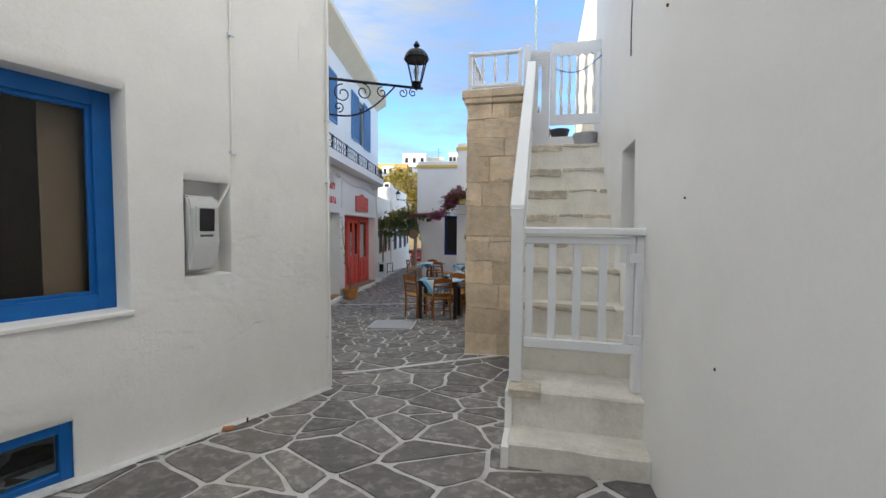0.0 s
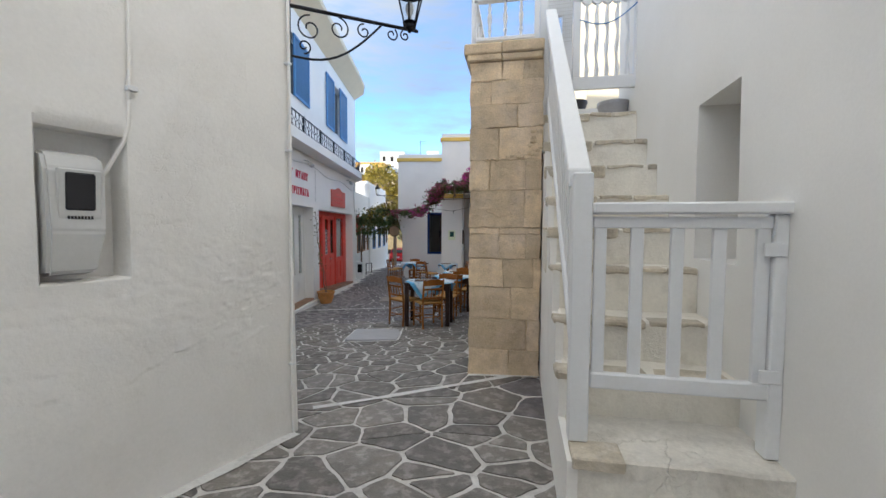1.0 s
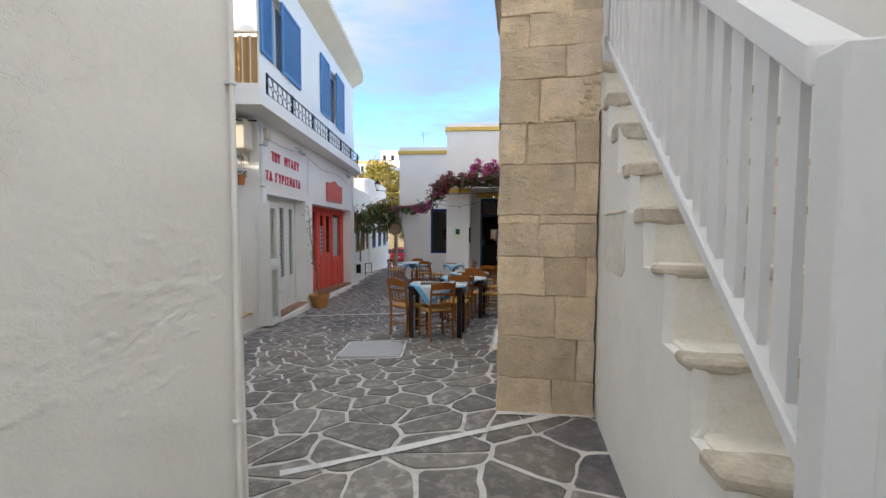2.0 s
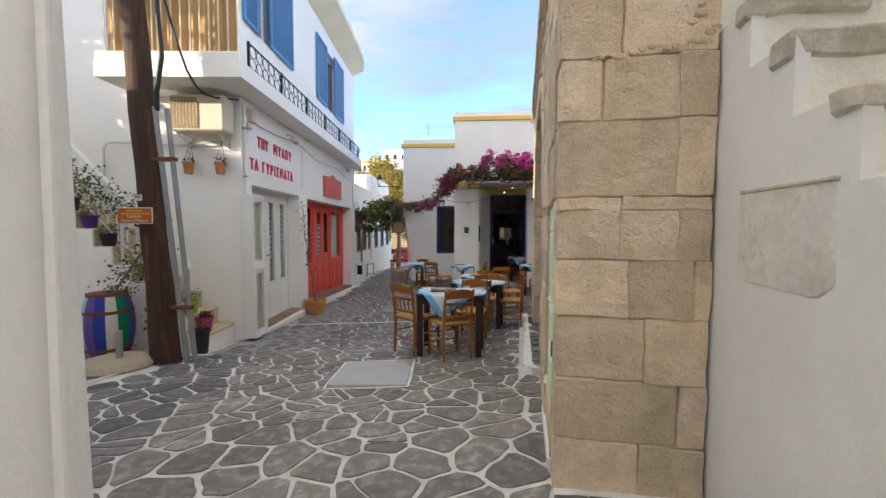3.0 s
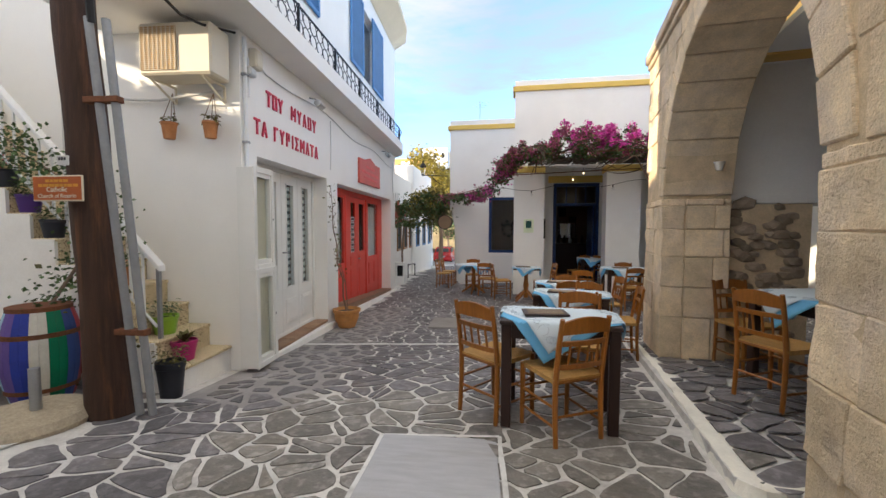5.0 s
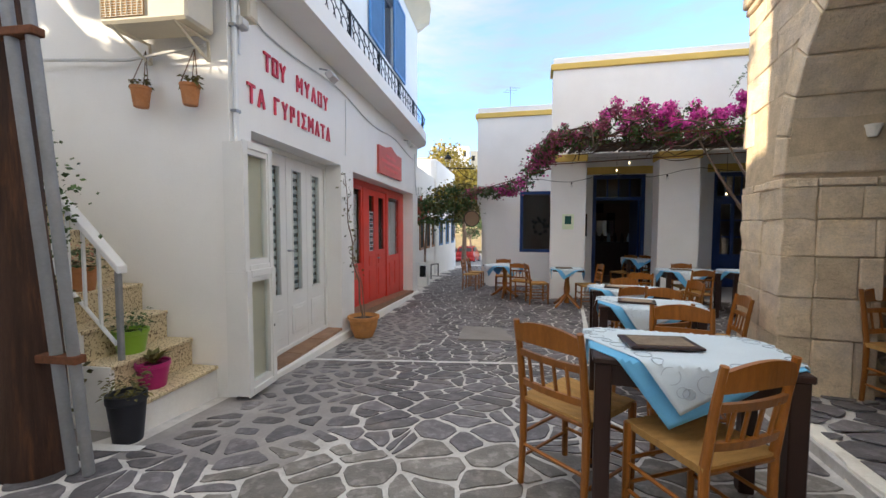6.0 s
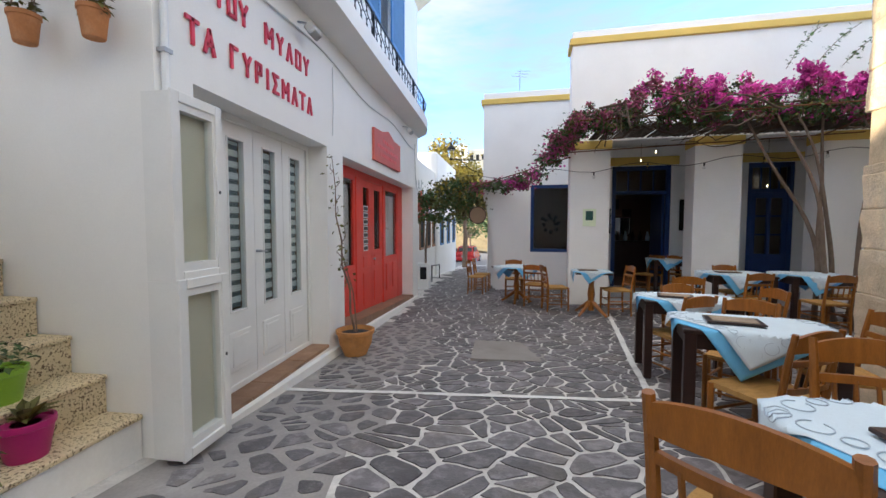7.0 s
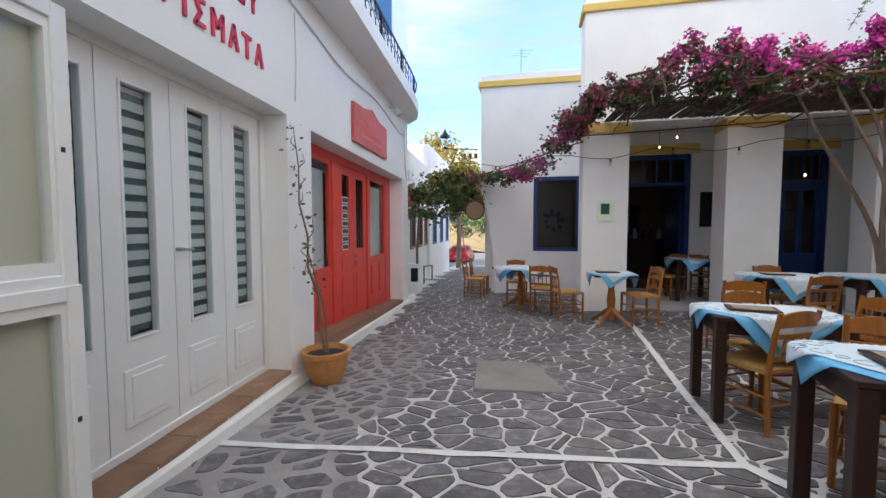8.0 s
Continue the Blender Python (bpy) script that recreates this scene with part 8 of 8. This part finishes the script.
# ---- small red hatchback parked at the end of the lane ----
def build_car(m):
    car = thing("car", m, "small red hatchback parked at the end of the lane", "car")
    CAR_RED = material("red_car_paint", (0.48, 0.018, 0.018), 0.25, var=0.04, bump=0, spec=0.6)
    secs = [(-1.75, 0.62, 0.42, 0.80), (-1.70, 0.74, 0.28, 1.0), (-1.2, 0.80, 0.22, 0.98), (0.6, 0.80, 0.22, 0.94), (1.3, 0.76, 0.25, 0.84), (1.72, 0.64, 0.32, 0.66)]
    bm = bmesh.new()
    rings = [[bm.verts.new(p) for p in ((-w, y, lo), (-w * 1.02, y, (lo + hi) / 2), (-w * 0.94, y, hi), (w * 0.94, y, hi), (w * 1.02, y, (lo + hi) / 2), (w, y, lo))] for y, w, lo, hi in secs]
    for a, b in zip(rings, rings[1:]):
        for k in range(6):
            bm.faces.new((a[k], a[(k + 1) % 6], b[(k + 1) % 6], b[k]))
    bm.faces.new(rings[0]), bm.faces.new(rings[-1])
    bmesh.ops.recalc_face_normals(bm, faces=bm.faces)
    body = part("body", bm, CAR_RED, car, smooth=False)
    bm = bmesh.new()
    secs = [(-1.66, 0.68, 0.95), (-1.35, 0.60, 1.40), (-0.1, 0.60, 1.45), (0.85, 0.68, 0.93)]
    rings = [[bm.verts.new(p) for p in ((-w, y, 0.93), (-w * (0.99 if z < 1 else 0.95), y, z), (w * (0.99 if z < 1 else 0.95), y, z), (w, y, 0.93))] for y, w, z in secs]
    for a, b in zip(rings, rings[1:]):
        for k in range(4):
            bm.faces.new((a[k], a[(k + 1) % 4], b[(k + 1) % 4], b[k]))
    bm.faces.new(rings[0]), bm.faces.new(rings[-1])
    bmesh.ops.recalc_face_normals(bm, faces=bm.faces)
    part("cabin", bm, CAR_RED, car)
    part("rear_window", box(bmesh.new(), -0.52, 0.52, -0.012, 0.012, -0.17, 0.17, 0.02, Matrix.Translation((0, -1.53, 1.18)) @ Matrix.Rotation(radians(-34), 4, "X")), PLASTIC_DARK, car)
    for x in (-1, 1):
        part("side_window", boxes((x * 0.60, x * 0.655, -1.1, 0.2, 1.02, 1.34), bevel=0.02), PLASTIC_DARK, car)
        part("tail_light", boxes((x * 0.50, x * 0.70, -1.76, -1.68, 0.74, 0.95), bevel=0.02), RED, car)
        for y in (-1.12, 1.12):
            wh = part("wheel", lathe(bmesh.new(), [(0.16, -0.09), (0.28, -0.09), (0.30, -0.05), (0.30, 0.05), (0.28, 0.09), (0.16, 0.09)], 22, Matrix.Translation((x * 0.72, y, 0.30)) @ Matrix.Rotation(radians(90), 4, "Y")), CABLE, car)
            part("rim", lathe(bmesh.new(), [(0.16, -0.095), (0.16, 0.095)], 16, Matrix.Translation((x * 0.72, y, 0.30)) @ Matrix.Rotation(radians(90), 4, "Y")), STEEL, wh)
    part("bumper", boxes((-0.72, 0.72, -1.84, -1.66, 0.32, 0.56), bevel=0.04), CAR_RED, car)
    part("number_plate", boxes((-0.24, 0.24, -1.85, -1.835, 0.60, 0.70)), PLASTIC_GREY, car)
    return car


build_car(rot(-6, -4.0, 40.5, ground_z(-4.0, 40.5)))


def make_tree(x, y, h, crown, seed, leaf, size=0.16, count=2200, label="broad tree with sunlight painted into its yellow foliage"):
    r = random.Random(seed)
    t = thing("tree", pose(x, y, ground_z(x, y)), label, "tree", group="trees")
    part("trunk", tube(bmesh.new(), [(0, 0, -0.3), (0.05, 0, h * 0.25), (-0.05, 0.05, h * 0.55)], [0.16, 0.12, 0.08], 8), BARK, t)
    blobs = []
    for k in range(11):
        a, q = r.uniform(0, 6.28), r.random() ** 0.5
        c = (math.cos(a) * crown * 0.7 * q, math.sin(a) * crown * 0.7 * q, h * r.uniform(0.5, 0.92))
        blobs.append((*c, crown * r.uniform(0.25, 0.45), crown * r.uniform(0.25, 0.45), crown * r.uniform(0.18, 0.32)))
        part("limb", tube(bmesh.new(), [(0, 0, h * 0.4), (c[0] * 0.5, c[1] * 0.5, h * 0.5 + 0.3 * (c[2] - h * 0.5)), c], [0.06, 0.04, 0.02], 5), BARK, t)
    part("crown", leaf_cloud(blobs, count, size, seed, 0.5), leaf, t)
    return t


# the two yellow trees carry their sunlight in the leaf colour
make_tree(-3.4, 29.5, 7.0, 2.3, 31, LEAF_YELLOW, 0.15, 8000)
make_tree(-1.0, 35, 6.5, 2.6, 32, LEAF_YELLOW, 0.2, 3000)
make_tree(-4.6, 50, 4.6, 2.4, 33, LEAF, 0.2, 2200, "broad green tree behind the parked car")
make_tree(-1.5, 46, 4.0, 2.6, 34, LEAF, 0.2, 2200, "broad green tree behind the parked car")

# out of view; added only to break the low sun into dapples
make_tree(-9.3, 6.9, 7.0, 2.7, 35, LEAF, 0.25, 2200, "unseen broad tree added to dapple the sun west of the lane")

# ---- hillside with houses ----
HILL = material("dry_hillside", (0.30, 0.225, 0.11), 0.95, var=0.3, var_scale=0.25, grain=0.2, grain_scale=2, bump=0.5, bump_dist=0.4)


def hill_z(x, y):
    return -2.0 + 19.0 * max(0.0, min(1.0, (y - 58) / 60)) ** 0.8 * math.exp(-((x + 14) / 26) ** 2) + 0.8 * noise.noise(Vector((x * 0.12, y * 0.12, 0)))


bm = bmesh.new()
xs, ys = [-70 + 4 * k for k in range(31)], [54 + 4 * k for k in range(24)]
grid = [[bm.verts.new((x, y, hill_z(x, y))) for x in xs] for y in ys]
for j in range(len(ys) - 1):
    for i in range(len(xs) - 1):
        bm.faces.new((grid[j][i], grid[j][i + 1], grid[j + 1][i + 1], grid[j + 1][i]))
tagged(part("hillside", bm, HILL, smooth=True), "dry hillside rising behind the village", "hill", kind="structure")
r_h = random.Random(8)
for k in range(26):
    x, y = r_h.uniform(-34, 6), r_h.uniform(74, 122)
    z = hill_z(x, y)
    w, d, h = r_h.uniform(3, 5.5), r_h.uniform(3, 5), r_h.uniform(2.0, 3.6)
    hh = thing("hill_house", rot(r_h.uniform(-20, 20), x, y, z - 1), "small white cube house on the hillside", "house", group="hill houses")
    part("wall", boxes((-w / 2, w / 2, -d / 2, d / 2, -1, h + 1)), (CREAM, WHITE_SMOOTH, OCHRE, WHITE_SMOOTH)[k % 4], hh)
    for j in range(3):
        s = -w / 2 + (j + 0.6) * w / 3.4
        # dark boxes paint the shade inside the window openings
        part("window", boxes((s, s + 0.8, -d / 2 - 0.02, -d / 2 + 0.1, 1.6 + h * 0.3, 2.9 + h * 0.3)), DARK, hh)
for x0, x1, y, top, mat in ((-21.5, -13.6, 100, 16.6, OCHRE), (-15.8, -9.6, 108, 20.6, WHITE_SMOOTH), (-9.4, -5.0, 112, 20.2, CREAM), (-3.6, -0.6, 110, 21.2, WHITE_SMOOTH), (-24.5, -20.5, 96, 14.6, CREAM)):
    hh = thing("hill_house", pose((x0 + x1) / 2, y, 0), "flat-roofed village house on the hillside ridge", "house", group="hill houses")
    w = x1 - x0
    part("wall", boxes((-w / 2, w / 2, 0, 5.0, 4.0, top)), mat, hh)
    part("roof", boxes((-w / 2 - 0.1, w / 2 + 0.1, -0.1, 5.1, top, top + 0.2)), mat, hh)
    for j in range(3):
        s = -w / 2 + (j + 0.5) * w / 3
        # same dark boxes for shaded window openings on the ridge
        part("window", boxes((s - 0.4, s + 0.4, -0.03, 0.1, top - 2.3, top - 1.0)), DARK, hh)
for k in range(10):
    x, y = r_h.uniform(-26, 4), r_h.uniform(62, 90)
    # evening light comes from the yellow leaf colour
    t = make_tree(x, y, 4.5, 2.6, 70 + k, LEAF_YELLOW, 0.5, 420, "hillside tree with evening light painted into its yellow leaves")
    t.location.z = hill_z(x, y)

# ---- unseen houses behind the start and around, added to close the lane and block light ----
west = thing("west_house", pose(-13, -2, 0), "unseen plain whitewashed house added to block the western sun", "house", group="closing houses")
part("wall", boxes((0, 4.0, 0, 6.6, -1, 4.0)), WHITE_SMOOTH, west)
west2 = thing("west_house", pose(-19, 2.5, 0), "unseen plain whitewashed house added to block the western sun", "house", group="closing houses")
part("wall", boxes((0, 4.0, 0, 9, -1, 5.0)), WHITE_SMOOTH, west2)
west3 = thing("west_house", pose(-16, -14, 0), "unseen plain whitewashed house added to block the western sun", "house", group="closing houses")
part("wall", boxes((0, 6.0, 0, 9.5, -1, 7.0)), WHITE_SMOOTH, west3)
back = thing("rear_house", pose(0, -5.2, 0), "unseen plain whitewashed house added to block sky glow behind the lane", "house")
part("wall", boxes((-7.5, 6, -3, 0.5, -1, 6.5)), WHITE_SMOOTH, back)

# out of view too; added to cut eastern sky light in the porch
east = thing("east_house", pose(5.2, 10.6, 0), "unseen plain whitewashed house added to shade the porch from the east", "house", group="closing houses")
part("wall", boxes((0, 4.0, 0, 4.6, -1.2, 3.6)), WHITE_SMOOTH, east)

# ---- flagstones, last ----
def clip_poly(poly, nx, ny, c):
    """Keep the side nx*x + ny*y <= c of a polygon."""
    out = []
    for i, p in enumerate(poly):
        q = poly[(i + 1) % len(poly)]
        dp, dq = nx * p[0] + ny * p[1] - c, nx * q[0] + ny * q[1] - c
        if dp <= 0:
            out.append(p)
        if dp * dq < 0:
            f = dp / (dp - dq)
            out.append((p[0] + (q[0] - p[0]) * f, p[1] + (q[1] - p[1]) * f))
    return out


def area_of(poly):
    return 0.5 * abs(sum(a[0] * b[1] - b[0] * a[1] for a, b in zip(poly, poly[1:] + poly[:1])))


def stone_cells(x0, x1, y0, y1, spacing, seed, keep, gap, split_at):
    """Irregular flagstone outlines: cells round scattered points, set back from their neighbours by the joint."""
    r = np.random.RandomState(seed)
    pts = []
    grid_n = {}
    big = max(spacing(y0), spacing(y1))
    tries = int((x1 - x0) * (y1 - y0) / min(spacing(y0), spacing(y1)) ** 2 * 22)
    for x, y, u in zip(r.uniform(x0 - 1, x1 + 1, tries), r.uniform(y0 - 1, y1 + 1, tries), r.uniform(0.42, 1.45, tries)):
        s = spacing(y) * u
        cell = (int(x // big), int(y // big))
        if all((x - px) ** 2 + ((y - py) * 1.55) ** 2 > (0.5 * (s + ps)) ** 2 for i in (-2, -1, 0, 1, 2) for j in (-2, -1, 0, 1, 2) for px, py, ps in grid_n.get((cell[0] + i, cell[1] + j), ())):
            grid_n.setdefault(cell, []).append((x, y, s))
            pts.append((x, y, s))
    arr = np.array(pts)
    for k, (x, y, s) in enumerate(pts):
        if not (x0 < x < x1 and y0 < y < y1 and keep(x, y)):
            continue
        d2 = (arr[:, 0] - x) ** 2 + (arr[:, 1] - y) ** 2
        near = np.argsort(d2)[1:18]
        poly = [(x - 1, y - 1), (x + 1, y - 1), (x + 1, y + 1), (x - 1, y + 1)]
        for j in near:
            px, py, ps = pts[j]
            dx, dy = px - x, py - y
            d = math.hypot(dx, dy)
            g = gap(y) * (0.35 + 1.3 * (0.5 + 0.5 * noise.noise(Vector(((x + px) * 2.3, (y + py) * 2.3, 5.5)))))
            w = 0.5
            nx, ny = dx / d, dy / d
            poly = clip_poly(poly, nx, ny, nx * (x + dx * w) + ny * (y + dy * w) - g)
            if len(poly) < 3:
                break
        if len(poly) < 3:
            continue
        stack = [poly]
        while stack:
            q = stack.pop()
            size = area_of(q)
            if size > split_at(y) or (size > 0.45 * split_at(y) and r.uniform() < 0.3):
                cx, cy = sum(v[0] for v in q) / len(q), sum(v[1] for v in q) / len(q)
                a = r.normal(0, 0.7) + (math.pi / 2 if max(v[0] for v in q) - min(v[0] for v in q) > 1.9 * (max(v[1] for v in q) - min(v[1] for v in q)) else 0.0)
                nx, ny = -math.sin(a), math.cos(a)
                c = nx * cx + ny * cy + r.uniform(-0.04, 0.04)
                g = gap(y) * r.uniform(0.4, 1.1)
                stack += [h for h in (clip_poly(q, nx, ny, c - g), clip_poly(q, -nx, -ny, -c - g)) if len(h) > 2]
                continue
            if size < 0.004:
                continue
            # worn corners and wavering edges
            soft = []
            for i, p in enumerate(q):
                w = q[(i + 1) % len(q)]
                soft += [(p[0] * (1 - f) + w[0] * f, p[1] * (1 - f) + w[1] * f) for f in ((0.07, 0.36, 0.64, 0.93) if y < 5.2 else (0.14, 0.38, 0.62, 0.86))]
            soft = [(a + 0.020 * noise.noise(Vector((a * 8, b * 8, 1))), b + 0.020 * noise.noise(Vector((a * 8, b * 8, 2)))) for a, b in soft]
            yield (sum(v[0] for v in soft) / len(soft), sum(v[1] for v in soft) / len(soft)), soft


def add_stone(bm, centre, poly, base, lift, wobble):
    cx, cy = centre
    top, low = [], []
    tx, ty = wobble
    for x, y in poly:
        z = base(x, y) + lift + tx * (x - cx) + ty * (y - cy)
        top.append(bm.verts.new((cx + (x - cx) * 0.975, cy + (y - cy) * 0.975, z)))
        low.append(bm.verts.new((x, y, z - 0.006)))
    n = len(poly)
    bm.faces.new(top)
    for i in range(n):
        bm.faces.new((low[i], low[(i + 1) % n], top[(i + 1) % n], top[i]))


MAN = (-1.56, -0.84, 6.62, 7.44)   # plain slab let into the paving
PATCH = (-1.78, -0.95, 11.3, 12.15)


def line_free(x, y, pad=0.06):
    """Keeps stones off the slabs and the broad white lines."""
    if y < 4.6 and not -2.7 < x < 2.2:
        return False
    if x < -3.35 and y > 8.2 or x < west_edge(y) + 0.13 and y < 8.2:
        return False
    return True


slab_1 = tagged(part("inset_slab", boxes((MAN[0], MAN[1], MAN[2], MAN[3], -0.05, 0.024), bevel=0.004), SLAB), "pale grey inset slab in the flagstone lane", "slab", kind="structure")
slab_1.matrix_world = Matrix.Translation((0, 0, ground_z(-1.2, 7.03))) @ Matrix.Translation((-1.2, 7.03, 0)) @ Matrix.Rotation(math.atan(-0.07), 4, "X") @ Matrix.Translation((1.2, -7.03, 0))
slab_2 = tagged(part("inset_slab", boxes((PATCH[0], PATCH[1], PATCH[2], PATCH[3], -0.05, 0.022), bevel=0.004), GROUND), "grey cement patch in the flagstone lane", "slab", kind="structure")
slab_2.matrix_world = Matrix.Translation((0, 0, ground_z(-1.37, 11.7))) @ Matrix.Translation((-1.37, 11.7, 0)) @ Matrix.Rotation(math.atan(-0.04), 4, "X") @ Matrix.Translation((1.37, -11.7, 0))

# broad white painted lines
LINES = [((-3.44, 10.29), (-0.25, 10.21), 0.055), ((-0.25, 10.21), (0.33, 13.85), 0.06), ((-0.25, 10.21), (0.05, 9.6), 0.07), ((-1.27, 4.25), (0.70, 5.02), 0.055), ((-4.55, 5.7), (-4.14, 6.72), 0.06), ((-4.14, 6.72), (-3.99, 7.04), 0.06), ((-3.99, 7.04), (-3.80, 7.98), 0.06), ((-3.80, 7.98), (-3.38, 8.02), 0.07), ((-1.26, 3.80), (-3.05, 0.29), 0.11), ((0.05, 5.0), (0.78, 4.9), 0.07),
         ((-1.58, 6.60), (-0.82, 6.60), 0.028), ((-0.82, 6.60), (-0.82, 7.46), 0.028), ((-0.82, 7.46), (-1.58, 7.46), 0.028), ((-1.58, 7.46), (-1.58, 6.60), 0.028)]
WHITE_LINE = material("white_line_paint", (0.70, 0.69, 0.67), 0.85, var=0.1, var_scale=6, grain=0.08, bump=0.4, bump_dist=0.004, dirt=(0.27, 0.25, 0.24), dirt_amount=0.85, dirt_scale=4)
bm = bmesh.new()
for (xa, ya), (xb, yb), w in LINES:
    d = Vector((xb - xa, yb - ya))
    n = max(2, int(d.length / 0.12))
    side = Vector((-d.y, d.x)).normalized()
    rows = []
    for k in range(n + 1):
        p = Vector((xa, ya)) + d * (k / n)
        h = w / 2 * (1 + 0.35 * noise.noise(Vector((p.x * 4, p.y * 4, 0))))
        o = 0.012 * noise.noise(Vector((p.x * 2, p.y * 2, 4)))
        rows.append([bm.verts.new((p.x + side.x * (q + o), p.y + side.y * (q + o), ground_z(p.x, p.y) + 0.017)) for q in (-h, h)])
    for a, b in zip(rows, rows[1:]):
        bm.faces.new((a[0], a[1], b[1], b[0]))
tagged(part("line_marking", bm, WHITE_LINE, pavement), "broad white painted line")


def cement_edge(y):
    """How far the grey cement reaches into the lane from the shop fronts."""
    return -2.35 + 0.5 * noise.noise(Vector((0, y * 0.9, 3))) + 0.18 * noise.noise(Vector((0, y * 3.1, 8)))


CEMENT = material("grey_joint_cement", (0.31, 0.29, 0.28), 0.9, var=0.15, var_scale=4, grain=0.1, bump=0.4, bump_dist=0.004, dirt=(0.42, 0.40, 0.38), dirt_amount=0.5, dirt_scale=2.0)
bm = bmesh.new()
rows = []
for k in range(40):
    y = 7.9 + 5.6 * k / 39
    east = cement_edge(y)
    rows.append([bm.verts.new((x, y, ground_z(x, y) + 0.0055)) for x in (-3.5, (east - 3.5) / 2, east)])
for a, b in zip(rows, rows[1:]):
    bm.faces.new((a[0], a[1], b[1], b[0])), bm.faces.new((a[1], a[2], b[2], b[1]))
part("cement_joints", bm, CEMENT, pavement, "grey cement joints")


rest_bm = bmesh.new()
count = 0
r_s = random.Random(77)
cells = []
def along_lane(*values):
    """Stones grow smaller down the lane."""
    return lambda y: float(np.interp(y, (4.6, 5.8, 8.8, 10.2), values))


cells += list(stone_cells(-4.6, 5.0, -0.5, 20.0, along_lane(0.56, 0.38, 0.36, 0.29), 4, line_free, along_lane(0.0145, 0.0135, 0.0125, 0.0115), along_lane(0.20, 0.08, 0.07, 0.045)))
cells += list(stone_cells(-4.5, 0.0, 20.0, 32.0, lambda y: 0.5, 7, line_free, lambda y: 0.016, lambda y: 0.2))
near_box = lambda x, y: -2.6 < x < 0.55 and 1.6 < y < 8.2
for c, poly in cells:
    kerb = 0.30 + (c[1] - 6.95) * 0.195
    if 7.9 < c[1] < 13.5 and c[0] < cement_edge(c[1]):
        k = r_s.uniform(0.55, 0.90)
        poly = [(c[0] + (x - c[0]) * k * (1 + 0.12 * noise.noise(Vector((x * 5, y * 5, 2)))), c[1] + (y - c[1]) * k * (1 + 0.12 * noise.noise(Vector((x * 5, y * 5, 6))))) for x, y in poly]
    on_terrace = c[0] > kerb - 0.02 and 6.75 < c[1] < 10.6
    if 6.75 < c[1] < 10.6:
        poly = clip_poly(poly, -1, 0.195, 1.055 - 0.07) if on_terrace else clip_poly(poly, 1, -0.195, -1.055 - 0.06)
        if len(poly) < 3 or area_of(poly) < 0.004:
            continue
        if on_terrace:
            c = (sum(v[0] for v in poly) / len(poly), sum(v[1] for v in poly) / len(poly))
            poly = [(c[0] + (x - c[0]) * 0.92, c[1] + (y - c[1]) * 0.92) for x, y in poly]
    lift = 0.085 if on_terrace else 0.010
    wob = (r_s.uniform(-0.008, 0.008), r_s.uniform(-0.008, 0.008))
    if near_box(*c) and count < 300:
        bm = bmesh.new()
        add_stone(bm, c, poly, ground_z, lift, wob)
        part("flagstone", bm, STONE_PAVE, pavement)
        count += 1
    else:
        add_stone(rest_bm, c, poly, ground_z, lift, wob)
tagged(part("flagstones", rest_bm, STONE_PAVE_J, pavement), "grey flagstones", kind="stuff")
